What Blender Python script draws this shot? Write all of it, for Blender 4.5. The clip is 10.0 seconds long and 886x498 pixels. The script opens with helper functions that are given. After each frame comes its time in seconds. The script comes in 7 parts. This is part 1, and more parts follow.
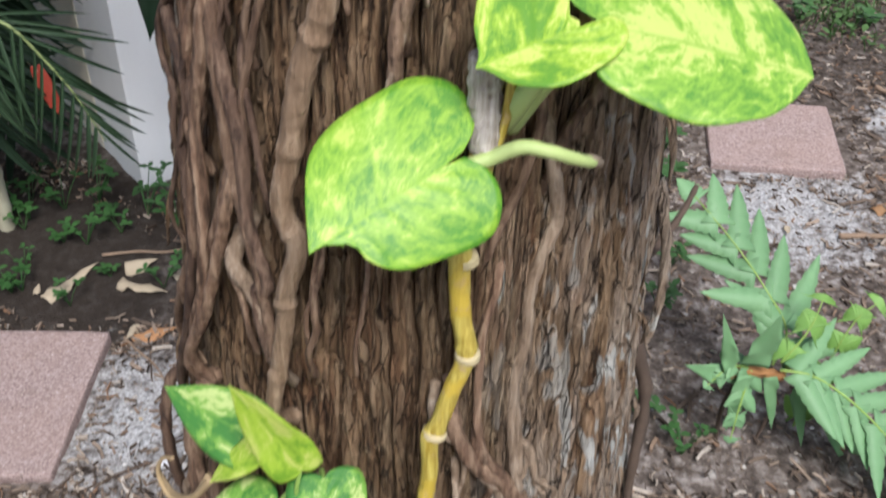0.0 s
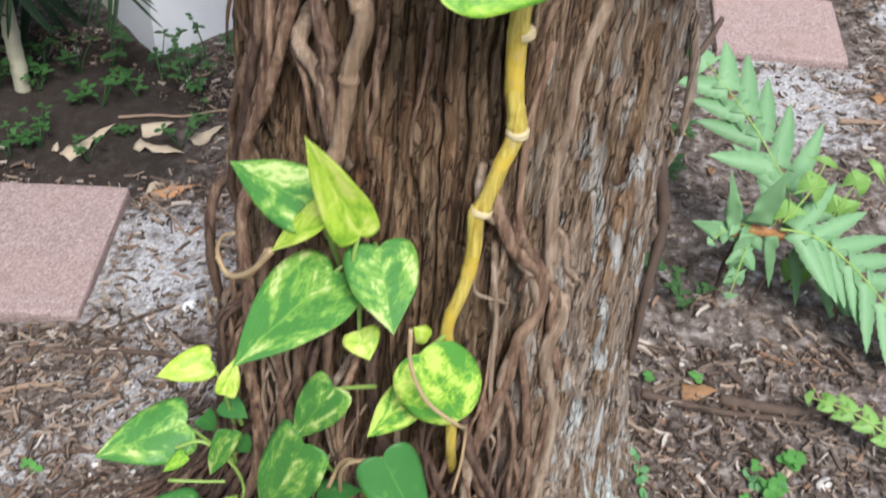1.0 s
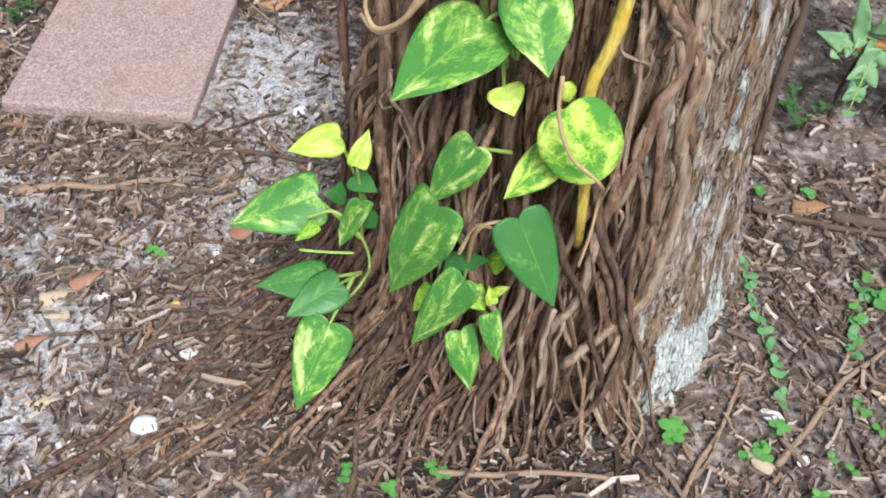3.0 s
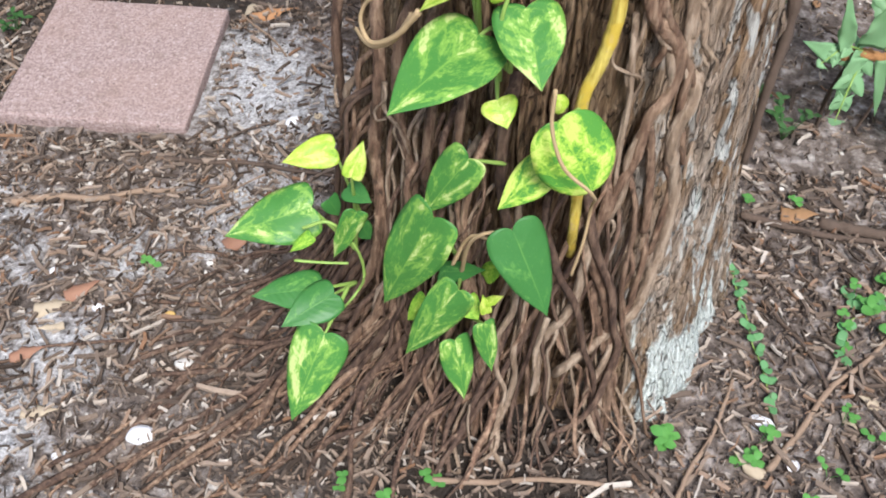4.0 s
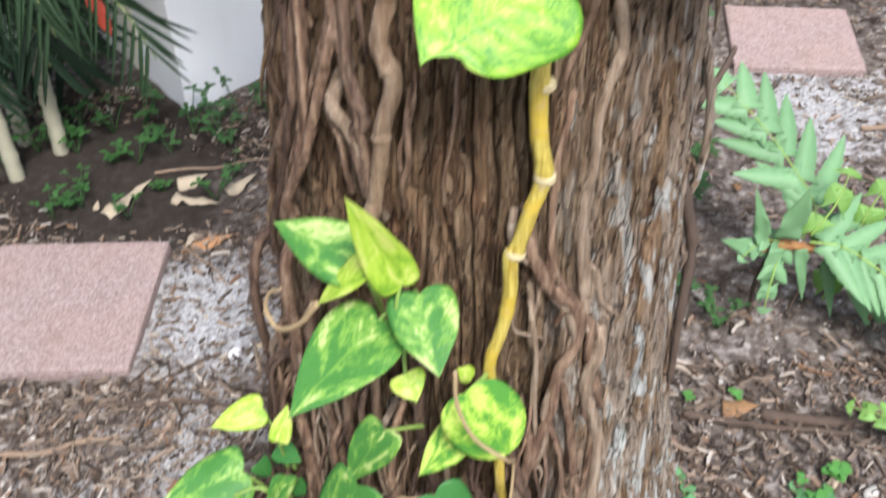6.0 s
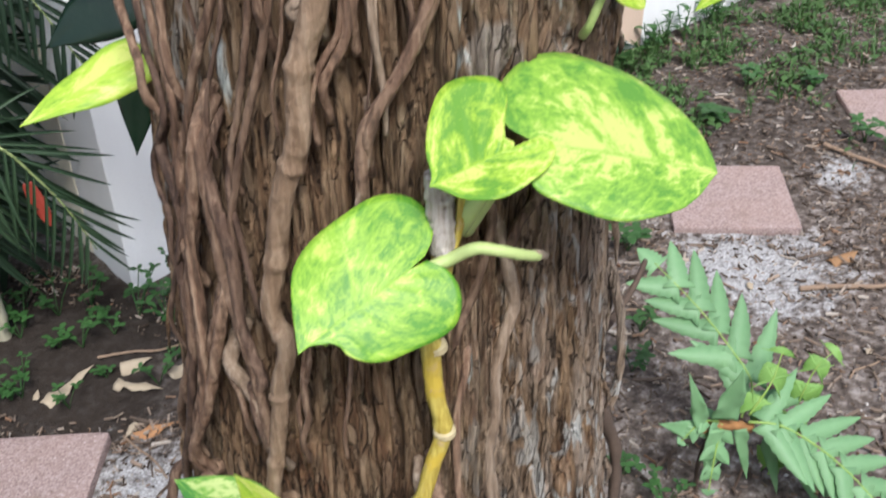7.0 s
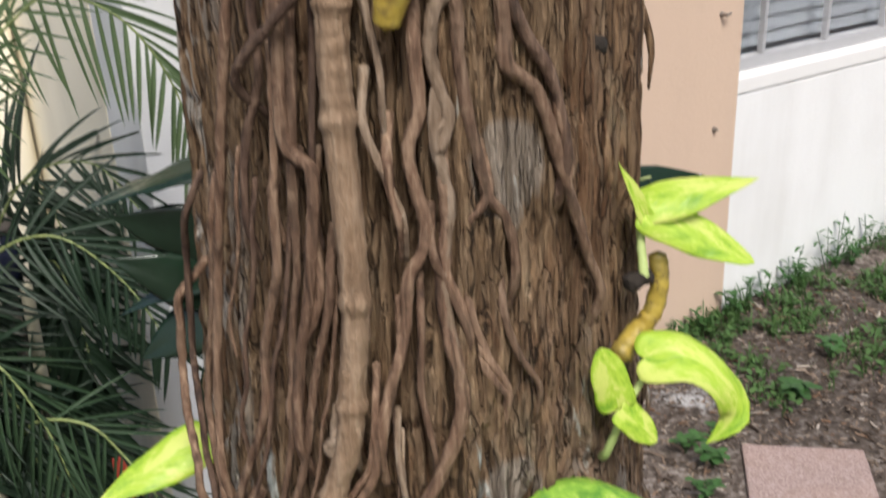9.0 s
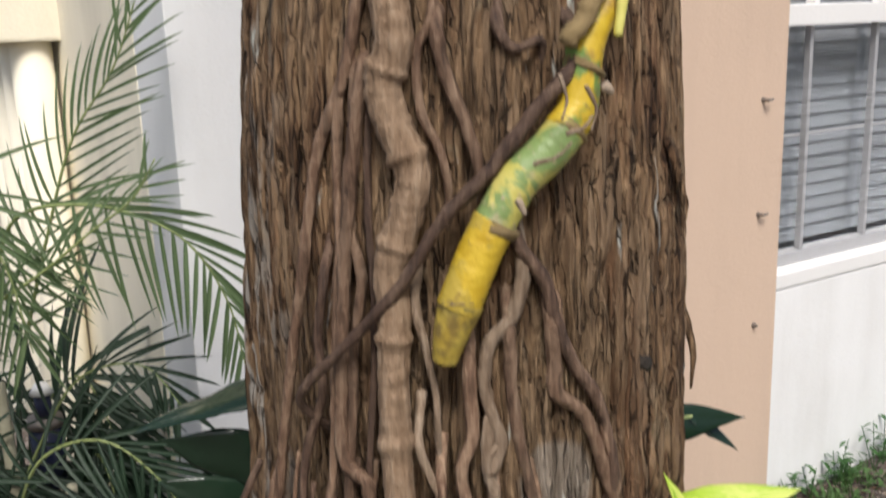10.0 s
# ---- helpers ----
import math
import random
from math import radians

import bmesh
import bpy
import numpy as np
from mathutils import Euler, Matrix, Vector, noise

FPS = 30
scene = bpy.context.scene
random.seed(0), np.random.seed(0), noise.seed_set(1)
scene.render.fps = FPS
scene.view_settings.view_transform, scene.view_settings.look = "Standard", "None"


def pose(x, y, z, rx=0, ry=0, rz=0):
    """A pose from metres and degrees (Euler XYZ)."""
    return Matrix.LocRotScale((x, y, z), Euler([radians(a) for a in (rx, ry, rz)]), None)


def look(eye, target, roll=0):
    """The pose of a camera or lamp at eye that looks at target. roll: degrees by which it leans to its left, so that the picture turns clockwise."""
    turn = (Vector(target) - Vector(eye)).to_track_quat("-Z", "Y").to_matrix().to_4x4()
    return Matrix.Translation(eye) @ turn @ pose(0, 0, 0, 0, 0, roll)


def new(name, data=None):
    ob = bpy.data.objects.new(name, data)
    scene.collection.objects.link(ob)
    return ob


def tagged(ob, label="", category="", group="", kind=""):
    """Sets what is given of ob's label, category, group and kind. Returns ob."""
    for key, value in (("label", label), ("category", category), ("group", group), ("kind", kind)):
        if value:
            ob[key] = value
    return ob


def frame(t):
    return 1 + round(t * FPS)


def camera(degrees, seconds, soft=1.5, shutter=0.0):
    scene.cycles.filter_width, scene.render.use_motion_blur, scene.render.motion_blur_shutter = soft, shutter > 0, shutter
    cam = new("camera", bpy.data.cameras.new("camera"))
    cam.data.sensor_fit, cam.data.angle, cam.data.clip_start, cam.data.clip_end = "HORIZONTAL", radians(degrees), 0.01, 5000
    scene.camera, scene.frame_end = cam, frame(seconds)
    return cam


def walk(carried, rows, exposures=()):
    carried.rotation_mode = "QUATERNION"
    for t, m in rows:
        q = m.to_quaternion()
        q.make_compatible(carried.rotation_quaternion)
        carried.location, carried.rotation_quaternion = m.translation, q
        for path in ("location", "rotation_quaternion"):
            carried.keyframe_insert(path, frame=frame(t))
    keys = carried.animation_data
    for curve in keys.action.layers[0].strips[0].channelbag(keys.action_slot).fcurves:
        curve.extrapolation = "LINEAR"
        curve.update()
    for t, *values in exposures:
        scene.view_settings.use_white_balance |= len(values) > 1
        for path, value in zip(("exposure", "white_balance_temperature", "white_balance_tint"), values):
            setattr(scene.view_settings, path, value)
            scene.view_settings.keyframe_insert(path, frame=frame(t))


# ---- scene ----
cam = camera(48.7, 10.0, soft=1.9, shutter=0.4)
PATH = [
    (0, (0.0, 0.003, 1.191), (0.037, 1.566, -0.057), 2.2),
    (0.5, (-0.026, -0.058, 1.166), (0.046, 1.448, -0.147), 4.1),
    (1, (-0.046, -0.104, 1.143), (0.031, 1.361, -0.216), 5.0),
    (1.5, (-0.076, -0.154, 1.116), (-0.019, 1.237, -0.32), 4.1),
    (2, (-0.105, -0.181, 1.086), (-0.122, 1.117, -0.436), 3.3),
    (2.5, (-0.102, -0.181, 1.078), (-0.145, 1.089, -0.466), 3.2),
    (4, (-0.109, -0.187, 1.091), (-0.125, 1.098, -0.441), 3.9),
    (4.5, (-0.107, -0.184, 1.092), (-0.116, 1.107, -0.435), 3.3),
    (5, (-0.103, -0.172, 1.098), (-0.112, 1.153, -0.4), 2.2),
    (5.5, (-0.084, -0.154, 1.133), (-0.087, 1.244, -0.297), 0.6),
    (6, (-0.052, -0.118, 1.177), (-0.039, 1.381, -0.147), -0.4),
    (6.2, (-0.037, -0.095, 1.197), (-0.006, 1.443, -0.08), -1.0),
    (7.3, (0.025, -0.049, 1.27), (0.107, 1.624, 0.178), -0.9),
    (7.5, (0.035, -0.039, 1.28), (0.114, 1.648, 0.208), -0.4),
    (8, (0.051, -0.025, 1.31), (0.06, 1.709, 0.313), -0.6),
    (8.5, (0.07, -0.029, 1.353), (0.012, 1.758, 0.457), -1.7),
    (9, (0.063, -0.041, 1.412), (-0.053, 1.808, 0.659), -2.4),
    (9.5, (0.062, -0.046, 1.468), (-0.1, 1.856, 0.869), -2.4),
    (10, (0.056, -0.042, 1.525), (-0.13, 1.896, 1.066), -1.8),
]
walk(cam, [(t, look(eye, target, roll)) for t, eye, target, roll in PATH],
     exposures=[(0.0, 0.77, 6200, 10), (1.5, 1.08, 6200, 10), (5.0, 1.15, 6200, 10), (5.6, 1.19, 6200, 10), (6.2, 1.16, 6200, 10), (7.5, 0.73, 6150, 10), (8.0, 0.68, 6200, 10), (8.5, 0.52, 6550, 10), (9.0, 0.66, 6650, 10), (9.5, 0.80, 6700, 10), (10.0, 0.60, 6700, 10)])

# ---- daylight: bright haze, softened by the crown overhead ----
world = bpy.data.worlds.new("sky")
scene.world = world
world.use_nodes = True
wn = world.node_tree
sky = wn.nodes.new("ShaderNodeTexSky")
sky.sky_type, sky.sun_disc = "NISHITA", False
sky.sun_elevation, sky.sun_rotation = radians(55), radians(166)
sky.air_density, sky.dust_density, sky.ozone_density = 1.0, 3.0, 1.0
wn.links.new(sky.outputs["Color"], wn.nodes["Background"].inputs["Color"])
wn.nodes["Background"].inputs["Strength"].default_value = 0.088
sun = new("sun", bpy.data.lights.new("sun", "SUN"))
sun.data.energy, sun.data.angle, sun.data.color = 2.25, radians(20), (1.0, 0.985, 0.97)
sun.matrix_world = look((0.6, -2.4, 3.5), (0, 0, 0))


# ---- materials ----
def lin(r, g, b):
    """Linear colour from 0..255 values."""
    return tuple(((c / 255) / 12.92 if c <= 10 else ((c / 255 + 0.055) / 1.055) ** 2.4) for c in (r, g, b)) + (1.0,)


class Mat:
    """A node material with short helpers."""

    def __init__(self, name, rough=0.7, metal=0.0, spec=0.4):
        self.m = bpy.data.materials.new(name)
        self.m.use_nodes = True
        self.t = self.m.node_tree
        self.b = self.t.nodes["Principled BSDF"]
        self.b.inputs["Roughness"].default_value = rough
        self.b.inputs["Metallic"].default_value = metal
        self.b.inputs["Specular IOR Level"].default_value = spec

    def n(self, kind, **kw):
        node = self.t.nodes.new("ShaderNode" + kind)
        for key, v in kw.items():
            if key in node.inputs:
                if hasattr(v, "is_output"):
                    self.t.links.new(v, node.inputs[key])
                else:
                    node.inputs[key].default_value = v
        return node

    def link(self, a, b):
        self.t.links.new(a, b)

    def coords(self, scale=(1, 1, 1), which="Object"):
        c = self.n("TexCoord")
        mp = self.n("Mapping")
        self.link(c.outputs[which], mp.inputs["Vector"])
        mp.inputs["Scale"].default_value = scale
        return mp.outputs["Vector"]

    def noise(self, vec, scale, detail=4.0, rough=0.55, dist=0.0):
        return self.n("TexNoise", Vector=vec, Scale=scale, Detail=detail, Roughness=rough, Distortion=dist).outputs["Fac"]

    def ramp(self, fac, stops):
        r = self.n("ValToRGB")
        self.link(fac, r.inputs["Fac"])
        el = r.color_ramp.elements
        while len(el) < len(stops):
            el.new(0.5)
        for e, (p, c) in zip(el, stops):
            e.position, e.color = p, (c if len(c) == 4 else (*c, 1.0))
        return r.outputs["Color"]

    def steps(self, fac, lo, hi):
        return self.n("MapRange", **{"Value": fac, "From Min": lo, "From Max": hi}).outputs["Result"]

    def math(self, op, a, b=0.5):
        m = self.t.nodes.new("ShaderNodeMath")
        m.operation = op
        for i, v in enumerate((a, b)):
            if hasattr(v, "is_output"):
                self.link(v, m.inputs[i])
            else:
                m.inputs[i].default_value = v
        return m.outputs[0]

    def mix(self, fac, a, b, blend="MIX"):
        m = self.t.nodes.new("ShaderNodeMix")
        m.data_type, m.blend_type = "RGBA", blend
        for i, v in ((0, fac), (6, a), (7, b)):
            if hasattr(v, "is_output"):
                self.link(v, m.inputs[i])
            else:
                m.inputs[i].default_value = v
        return m.outputs[2]

    def color(self, c):
        if hasattr(c, "is_output"):
            self.link(c, self.b.inputs["Base Color"])
        else:
            self.b.inputs["Base Color"].default_value = c
        return self

    def bump(self, h, strength=0.4, dist=0.01):
        bp = self.n("Bump", Height=h, Strength=strength, Distance=dist)
        self.link(bp.outputs["Normal"], self.b.inputs["Normal"])
        return self


def rgb(r, g, b):
    return (r, g, b, 1.0)


def mat_bark():
    m = Mat("bark", 0.85, spec=0.2)
    v = m.coords((1, 1, 0.14))
    fine = m.noise(v, 260, 5, 0.65, 0.3)
    broad = m.noise(m.coords((1, 1, 0.3)), 9, 4, 0.6)
    fib = m.noise(v, 120, 4, 0.65, 0.6)
    blot = m.noise(m.coords((1, 1, 0.35)), 21, 4, 0.6, 0.5)
    c = m.ramp(fib, [(0.32, rgb(0.03, 0.017, 0.010)), (0.47, rgb(0.16, 0.095, 0.052)), (0.66, rgb(0.42, 0.285, 0.165))])
    c = m.mix(m.steps(broad, 0.42, 0.68), c, m.ramp(fine, [(0.32, rgb(0.05, 0.032, 0.018)), (0.5, rgb(0.20, 0.135, 0.075)), (0.68, rgb(0.44, 0.325, 0.20))]))
    c = m.mix(m.math("MULTIPLY", m.steps(blot, 0.54, 0.66), 0.55), c, m.ramp(fib, [(0.36, rgb(0.06, 0.026, 0.013)), (0.66, rgb(0.27, 0.135, 0.072))]))
    c = m.mix(m.math("MULTIPLY", m.steps(m.noise(m.coords((1, 1, 0.4)), 30, 3, 0.6, 0.3), 0.60, 0.70), 0.6), c, m.ramp(fine, [(0.34, rgb(0.13, 0.10, 0.06)), (0.66, rgb(0.48, 0.40, 0.27))]))
    # long plates parted by narrow wavering cracks, each plate of its own tone
    wob = m.n("TexNoise", Vector=m.coords((1, 1, 0.7)), Scale=30.0, Detail=4.0)
    shift = m.n("VectorMath", Scale=0.012)
    shift.operation = "SCALE"
    m.link(wob.outputs["Color"], shift.inputs[0])
    shift.inputs["Scale"].default_value = 0.014
    plate = m.n("VectorMath")
    plate.operation = "ADD"
    m.link(m.coords((1, 1, 0.065)), plate.inputs[0])
    m.link(shift.outputs["Vector"], plate.inputs[1])
    edge = m.n("TexVoronoi", Vector=plate.outputs["Vector"], Scale=150.0)
    edge.feature = "DISTANCE_TO_EDGE"
    cell = m.n("TexVoronoi", Vector=plate.outputs["Vector"], Scale=150.0)
    tone = m.n("SeparateColor", Color=cell.outputs["Color"]).outputs
    c = m.mix(m.math("MULTIPLY", m.steps(tone["Red"], 0.55, 1.0), 0.55), c, m.ramp(fine, [(0.3, rgb(0.20, 0.14, 0.085)), (0.7, rgb(0.52, 0.39, 0.26))]))
    c = m.mix(m.math("MULTIPLY", m.steps(tone["Green"], 0.6, 1.0), 0.3), c, rgb(0.10, 0.062, 0.038))
    gap = m.steps(m.math("ADD", edge.outputs["Distance"], m.math("MULTIPLY", m.math("SUBTRACT", fib, 0.5), 0.30)), 0.05, -0.03)
    # grey weathered and lichened strips on the flank away from the house corner
    pos = m.n("SeparateXYZ", Vector=m.coords()).outputs
    side = m.steps(pos["X"], 0.03, 0.13)
    low = m.math("SUBTRACT", 1.0, m.steps(pos["Z"], 0.55, 1.15))
    patch = m.noise(m.coords((1, 1, 0.22)), 34, 4, 0.6, 0.4)
    grey = m.math("MULTIPLY", m.math("MULTIPLY", side, low), m.steps(patch, 0.38, 0.6))
    c = m.mix(m.math("MULTIPLY", grey, 0.85), c, m.ramp(fine, [(0.3, rgb(0.24, 0.195, 0.15)), (0.66, rgb(0.60, 0.53, 0.45))]))
    white = m.math("MULTIPLY", m.math("MULTIPLY", m.steps(pos["X"], 0.02, 0.14), low), m.steps(m.noise(m.coords((1, 1, 0.3)), 48, 3, 0.55, 0.6), 0.555, 0.61))
    c = m.mix(m.math("MULTIPLY", white, 0.85), c, rgb(0.60, 0.65, 0.64))
    high = m.math("MULTIPLY", m.steps(pos["Z"], 0.75, 0.95), m.steps(pos["X"], -0.10, -0.16))
    white2 = m.math("MULTIPLY", high, m.steps(m.noise(m.coords((1, 1, 0.22)), 44, 3, 0.55, 0.6), 0.54, 0.60))
    c = m.mix(m.math("MULTIPLY", white2, 0.75), c, rgb(0.58, 0.57, 0.52))
    # chalky green lichen skirt near the foot
    d = m.n("VectorMath")
    d.operation = "DISTANCE"
    m.link(m.coords((1, 1, 0.7)), d.inputs[0])
    d.inputs[1].default_value = (0.185, 0.47, 0.065)
    skirt = m.math("ADD", m.steps(d.outputs["Value"], 0.150, 0.03), m.math("MULTIPLY", m.math("SUBTRACT", patch, 0.5), 2.2))
    # exposed paler wood
    for px, py, pz, rad in ((0.070, 0.541, 1.225, 0.036), (0.075, 0.52, 1.0, 0.030)):
        q = m.n("VectorMath")
        q.operation = "DISTANCE"
        m.link(m.coords((1, 1, 0.8)), q.inputs[0])
        q.inputs[1].default_value = (px, py, pz * 0.8)
        bare = m.math("ADD", m.steps(q.outputs["Value"], rad, rad * 0.5), m.math("MULTIPLY", m.math("SUBTRACT", patch, 0.5), 1.6))
        c = m.mix(m.math("MULTIPLY", m.steps(bare, 0.45, 0.7), 0.8), c, m.ramp(fine, [(0.32, rgb(0.20, 0.165, 0.125)), (0.68, rgb(0.50, 0.46, 0.40))]))
    # shade inside the cracks, painted as near-black lines between plates
    c = m.mix(m.math("MULTIPLY", gap, 0.8), c, rgb(0.03, 0.02, 0.013))
    c = m.mix(m.math("MULTIPLY", m.steps(skirt, 0.40, 0.54), m.math("SUBTRACT", 0.93, m.math("MULTIPLY", gap, 0.6))), c, m.ramp(fine, [(0.33, rgb(0.40, 0.48, 0.46)), (0.58, rgb(0.82, 0.93, 0.92))]))
    grade = m.n("HueSaturation", Color=c)
    grade.inputs["Saturation"].default_value = 0.97
    grade.inputs["Value"].default_value = 0.88
    m.color(m.mix(1.0, grade.outputs["Color"], rgb(1.06, 1.0, 0.95), "MULTIPLY"))
    m.bump(m.math("ADD", m.math("MULTIPLY", gap, -1.0), m.math("ADD", fine, m.math("MULTIPLY", fib, 0.8))), 1.0, 0.008)
    return m.m


def mat_strand(name, dark, mid, light, scale=1.0):
    m = Mat(name, 0.75, spec=0.3)
    oi = m.n("ObjectInfo").outputs["Random"]
    v = m.coords((1, 1, 0.1))
    f = m.noise(v, 170 * scale, 4, 0.6, 0.4)
    b = m.noise(m.coords(), 22, 3, 0.6)
    c = m.ramp(f, [(0.28, dark), (0.5, mid), (0.74, light)])
    c = m.mix(m.math("MULTIPLY", m.steps(b, 0.45, 0.75), 0.4), c, light)
    w = m.noise(m.coords((1, 1, 0.6)), 60, 4, 0.65, 0.4)
    c = m.mix(m.math("MULTIPLY", m.steps(w, 0.42, 0.30), 0.7), c, dark)
    c = m.mix(m.math("MULTIPLY", m.steps(w, 0.58, 0.70), 0.5), c, light)
    c = m.mix(m.math("MULTIPLY", oi, 0.45), c, dark)
    m.color(c).bump(m.math("ADD", f, m.math("ADD", m.math("MULTIPLY", m.noise(m.coords((1, 1, 0.3)), 420, 3), 0.5), w)), 0.8, 0.004)
    return m.m


def mat_leaf(name, green, lime, cream, cover, creamy, soft=0.06, grain=0.5, core=0.0):
    """Variegated leaf: flecks and sectors drawn out along the side veins, different on each half of the blade."""
    m = Mat(name, 0.42, spec=0.38)
    uv = m.n("UVMap")
    sep = m.n("SeparateXYZ", Vector=uv.outputs["UV"]).outputs
    rnd = m.n("ObjectInfo").outputs["Random"]
    right = m.math("GREATER_THAN", sep["X"], 0.5)
    off = m.n("CombineXYZ", X=m.math("MULTIPLY", rnd, 37.0), Y=m.math("MULTIPLY", rnd, 91.0), Z=m.math("MULTIPLY", right, 4.3)).outputs["Vector"]
    au = m.math("MULTIPLY", m.math("ABSOLUTE", m.math("SUBTRACT", sep["X"], 0.5), 0), 2.0)
    lean = m.math("ADD", sep["Y"], m.math("MULTIPLY", au, 0.06))

    def field(kx, ky, detail, rough, dist, shift):
        vec = m.n("CombineXYZ", X=m.math("ADD", m.math("MULTIPLY", au, kx), shift), Y=m.math("MULTIPLY", lean, ky)).outputs["Vector"]
        add = m.n("VectorMath")
        add.operation = "ADD"
        m.link(vec, add.inputs[0])
        m.link(off, add.inputs[1])
        return m.noise(add.outputs["Vector"], 1.0, detail, rough, dist)

    patch = field(1.3, 2.8, 3, 0.5, 0.6, 0.0)
    streak = field(3.6, 11, 5, 0.66, 0.9, 3.0)
    fine = field(15, 34, 3, 0.65, 0.7, 7.0)
    mottle = m.math("ADD", m.math("MULTIPLY", streak, 0.68), m.math("MULTIPLY", fine, 0.32))
    s = m.math("ADD", m.math("MULTIPLY", patch, 1.0 - grain), m.math("MULTIPLY", mottle, grain))
    if core:
        s = m.math("ADD", s, m.math("MULTIPLY", m.math("POWER", m.math("SUBTRACT", 1.0, au), 3.0), core))
    c = m.mix(m.math("MULTIPLY", streak, 0.45), green, tuple(x * 0.7 for x in green[:3]) + (1,))
    c = m.mix(m.steps(s, cover - soft, cover + soft), c, lime)
    c = m.mix(m.math("MULTIPLY", m.steps(s, creamy - soft * 0.6, creamy + soft * 0.6), 0.92), c, cream)
    # stray pale flecks
    c = m.mix(m.math("MULTIPLY", m.steps(field(22, 70, 2, 0.5, 0.3, 11.0), 0.66, 0.72), 0.75), c, lime)
    rib = m.steps(au, 0.035, 0.012)
    c = m.mix(m.math("MULTIPLY", rib, 0.6), c, lime)
    m.color(c)
    vein = m.n("TexWave", Vector=m.n("CombineXYZ", Y=lean).outputs["Vector"], Scale=3.4, Distortion=0.6)
    vein.bands_direction = "Y"
    m.bump(m.math("ADD", m.math("MULTIPLY", rib, 0.1), m.math("ADD", m.math("MULTIPLY", vein.outputs["Fac"], 0.12), m.math("MULTIPLY", patch, 0.7))), 0.35, 0.003)
    tr = m.n("BsdfTranslucent", Color=c)
    mx = m.n("MixShader")
    mx.inputs[0].default_value = 0.3
    m.link(m.b.outputs[0], mx.inputs[1])
    m.link(tr.outputs[0], mx.inputs[2])
    m.link(mx.outputs[0], m.t.nodes["Material Output"].inputs["Surface"])
    return m.m


def mat_plain_leaf(name, a, b, rough=0.45, trans=0.25, scale=40):
    m = Mat(name, rough, spec=0.45)
    oi = m.n("ObjectInfo").outputs["Random"]
    isl = m.n("NewGeometry").outputs["Random Per Island"]
    f = m.noise(m.coords(), scale, 3)
    c = m.mix(f, a, b)
    c = m.mix(m.math("MULTIPLY", m.math("ADD", oi, isl), 0.3), c, tuple(x * 0.55 for x in a[:3]) + (1,))
    m.color(c).bump(m.noise(m.coords(), scale * 6, 3), 0.2, 0.003)
    tr = m.n("BsdfTranslucent", Color=c)
    mx = m.n("MixShader")
    mx.inputs[0].default_value = trans
    m.link(m.b.outputs[0], mx.inputs[1])
    m.link(tr.outputs[0], mx.inputs[2])
    m.link(mx.outputs[0], m.t.nodes["Material Output"].inputs["Surface"])
    return m.m


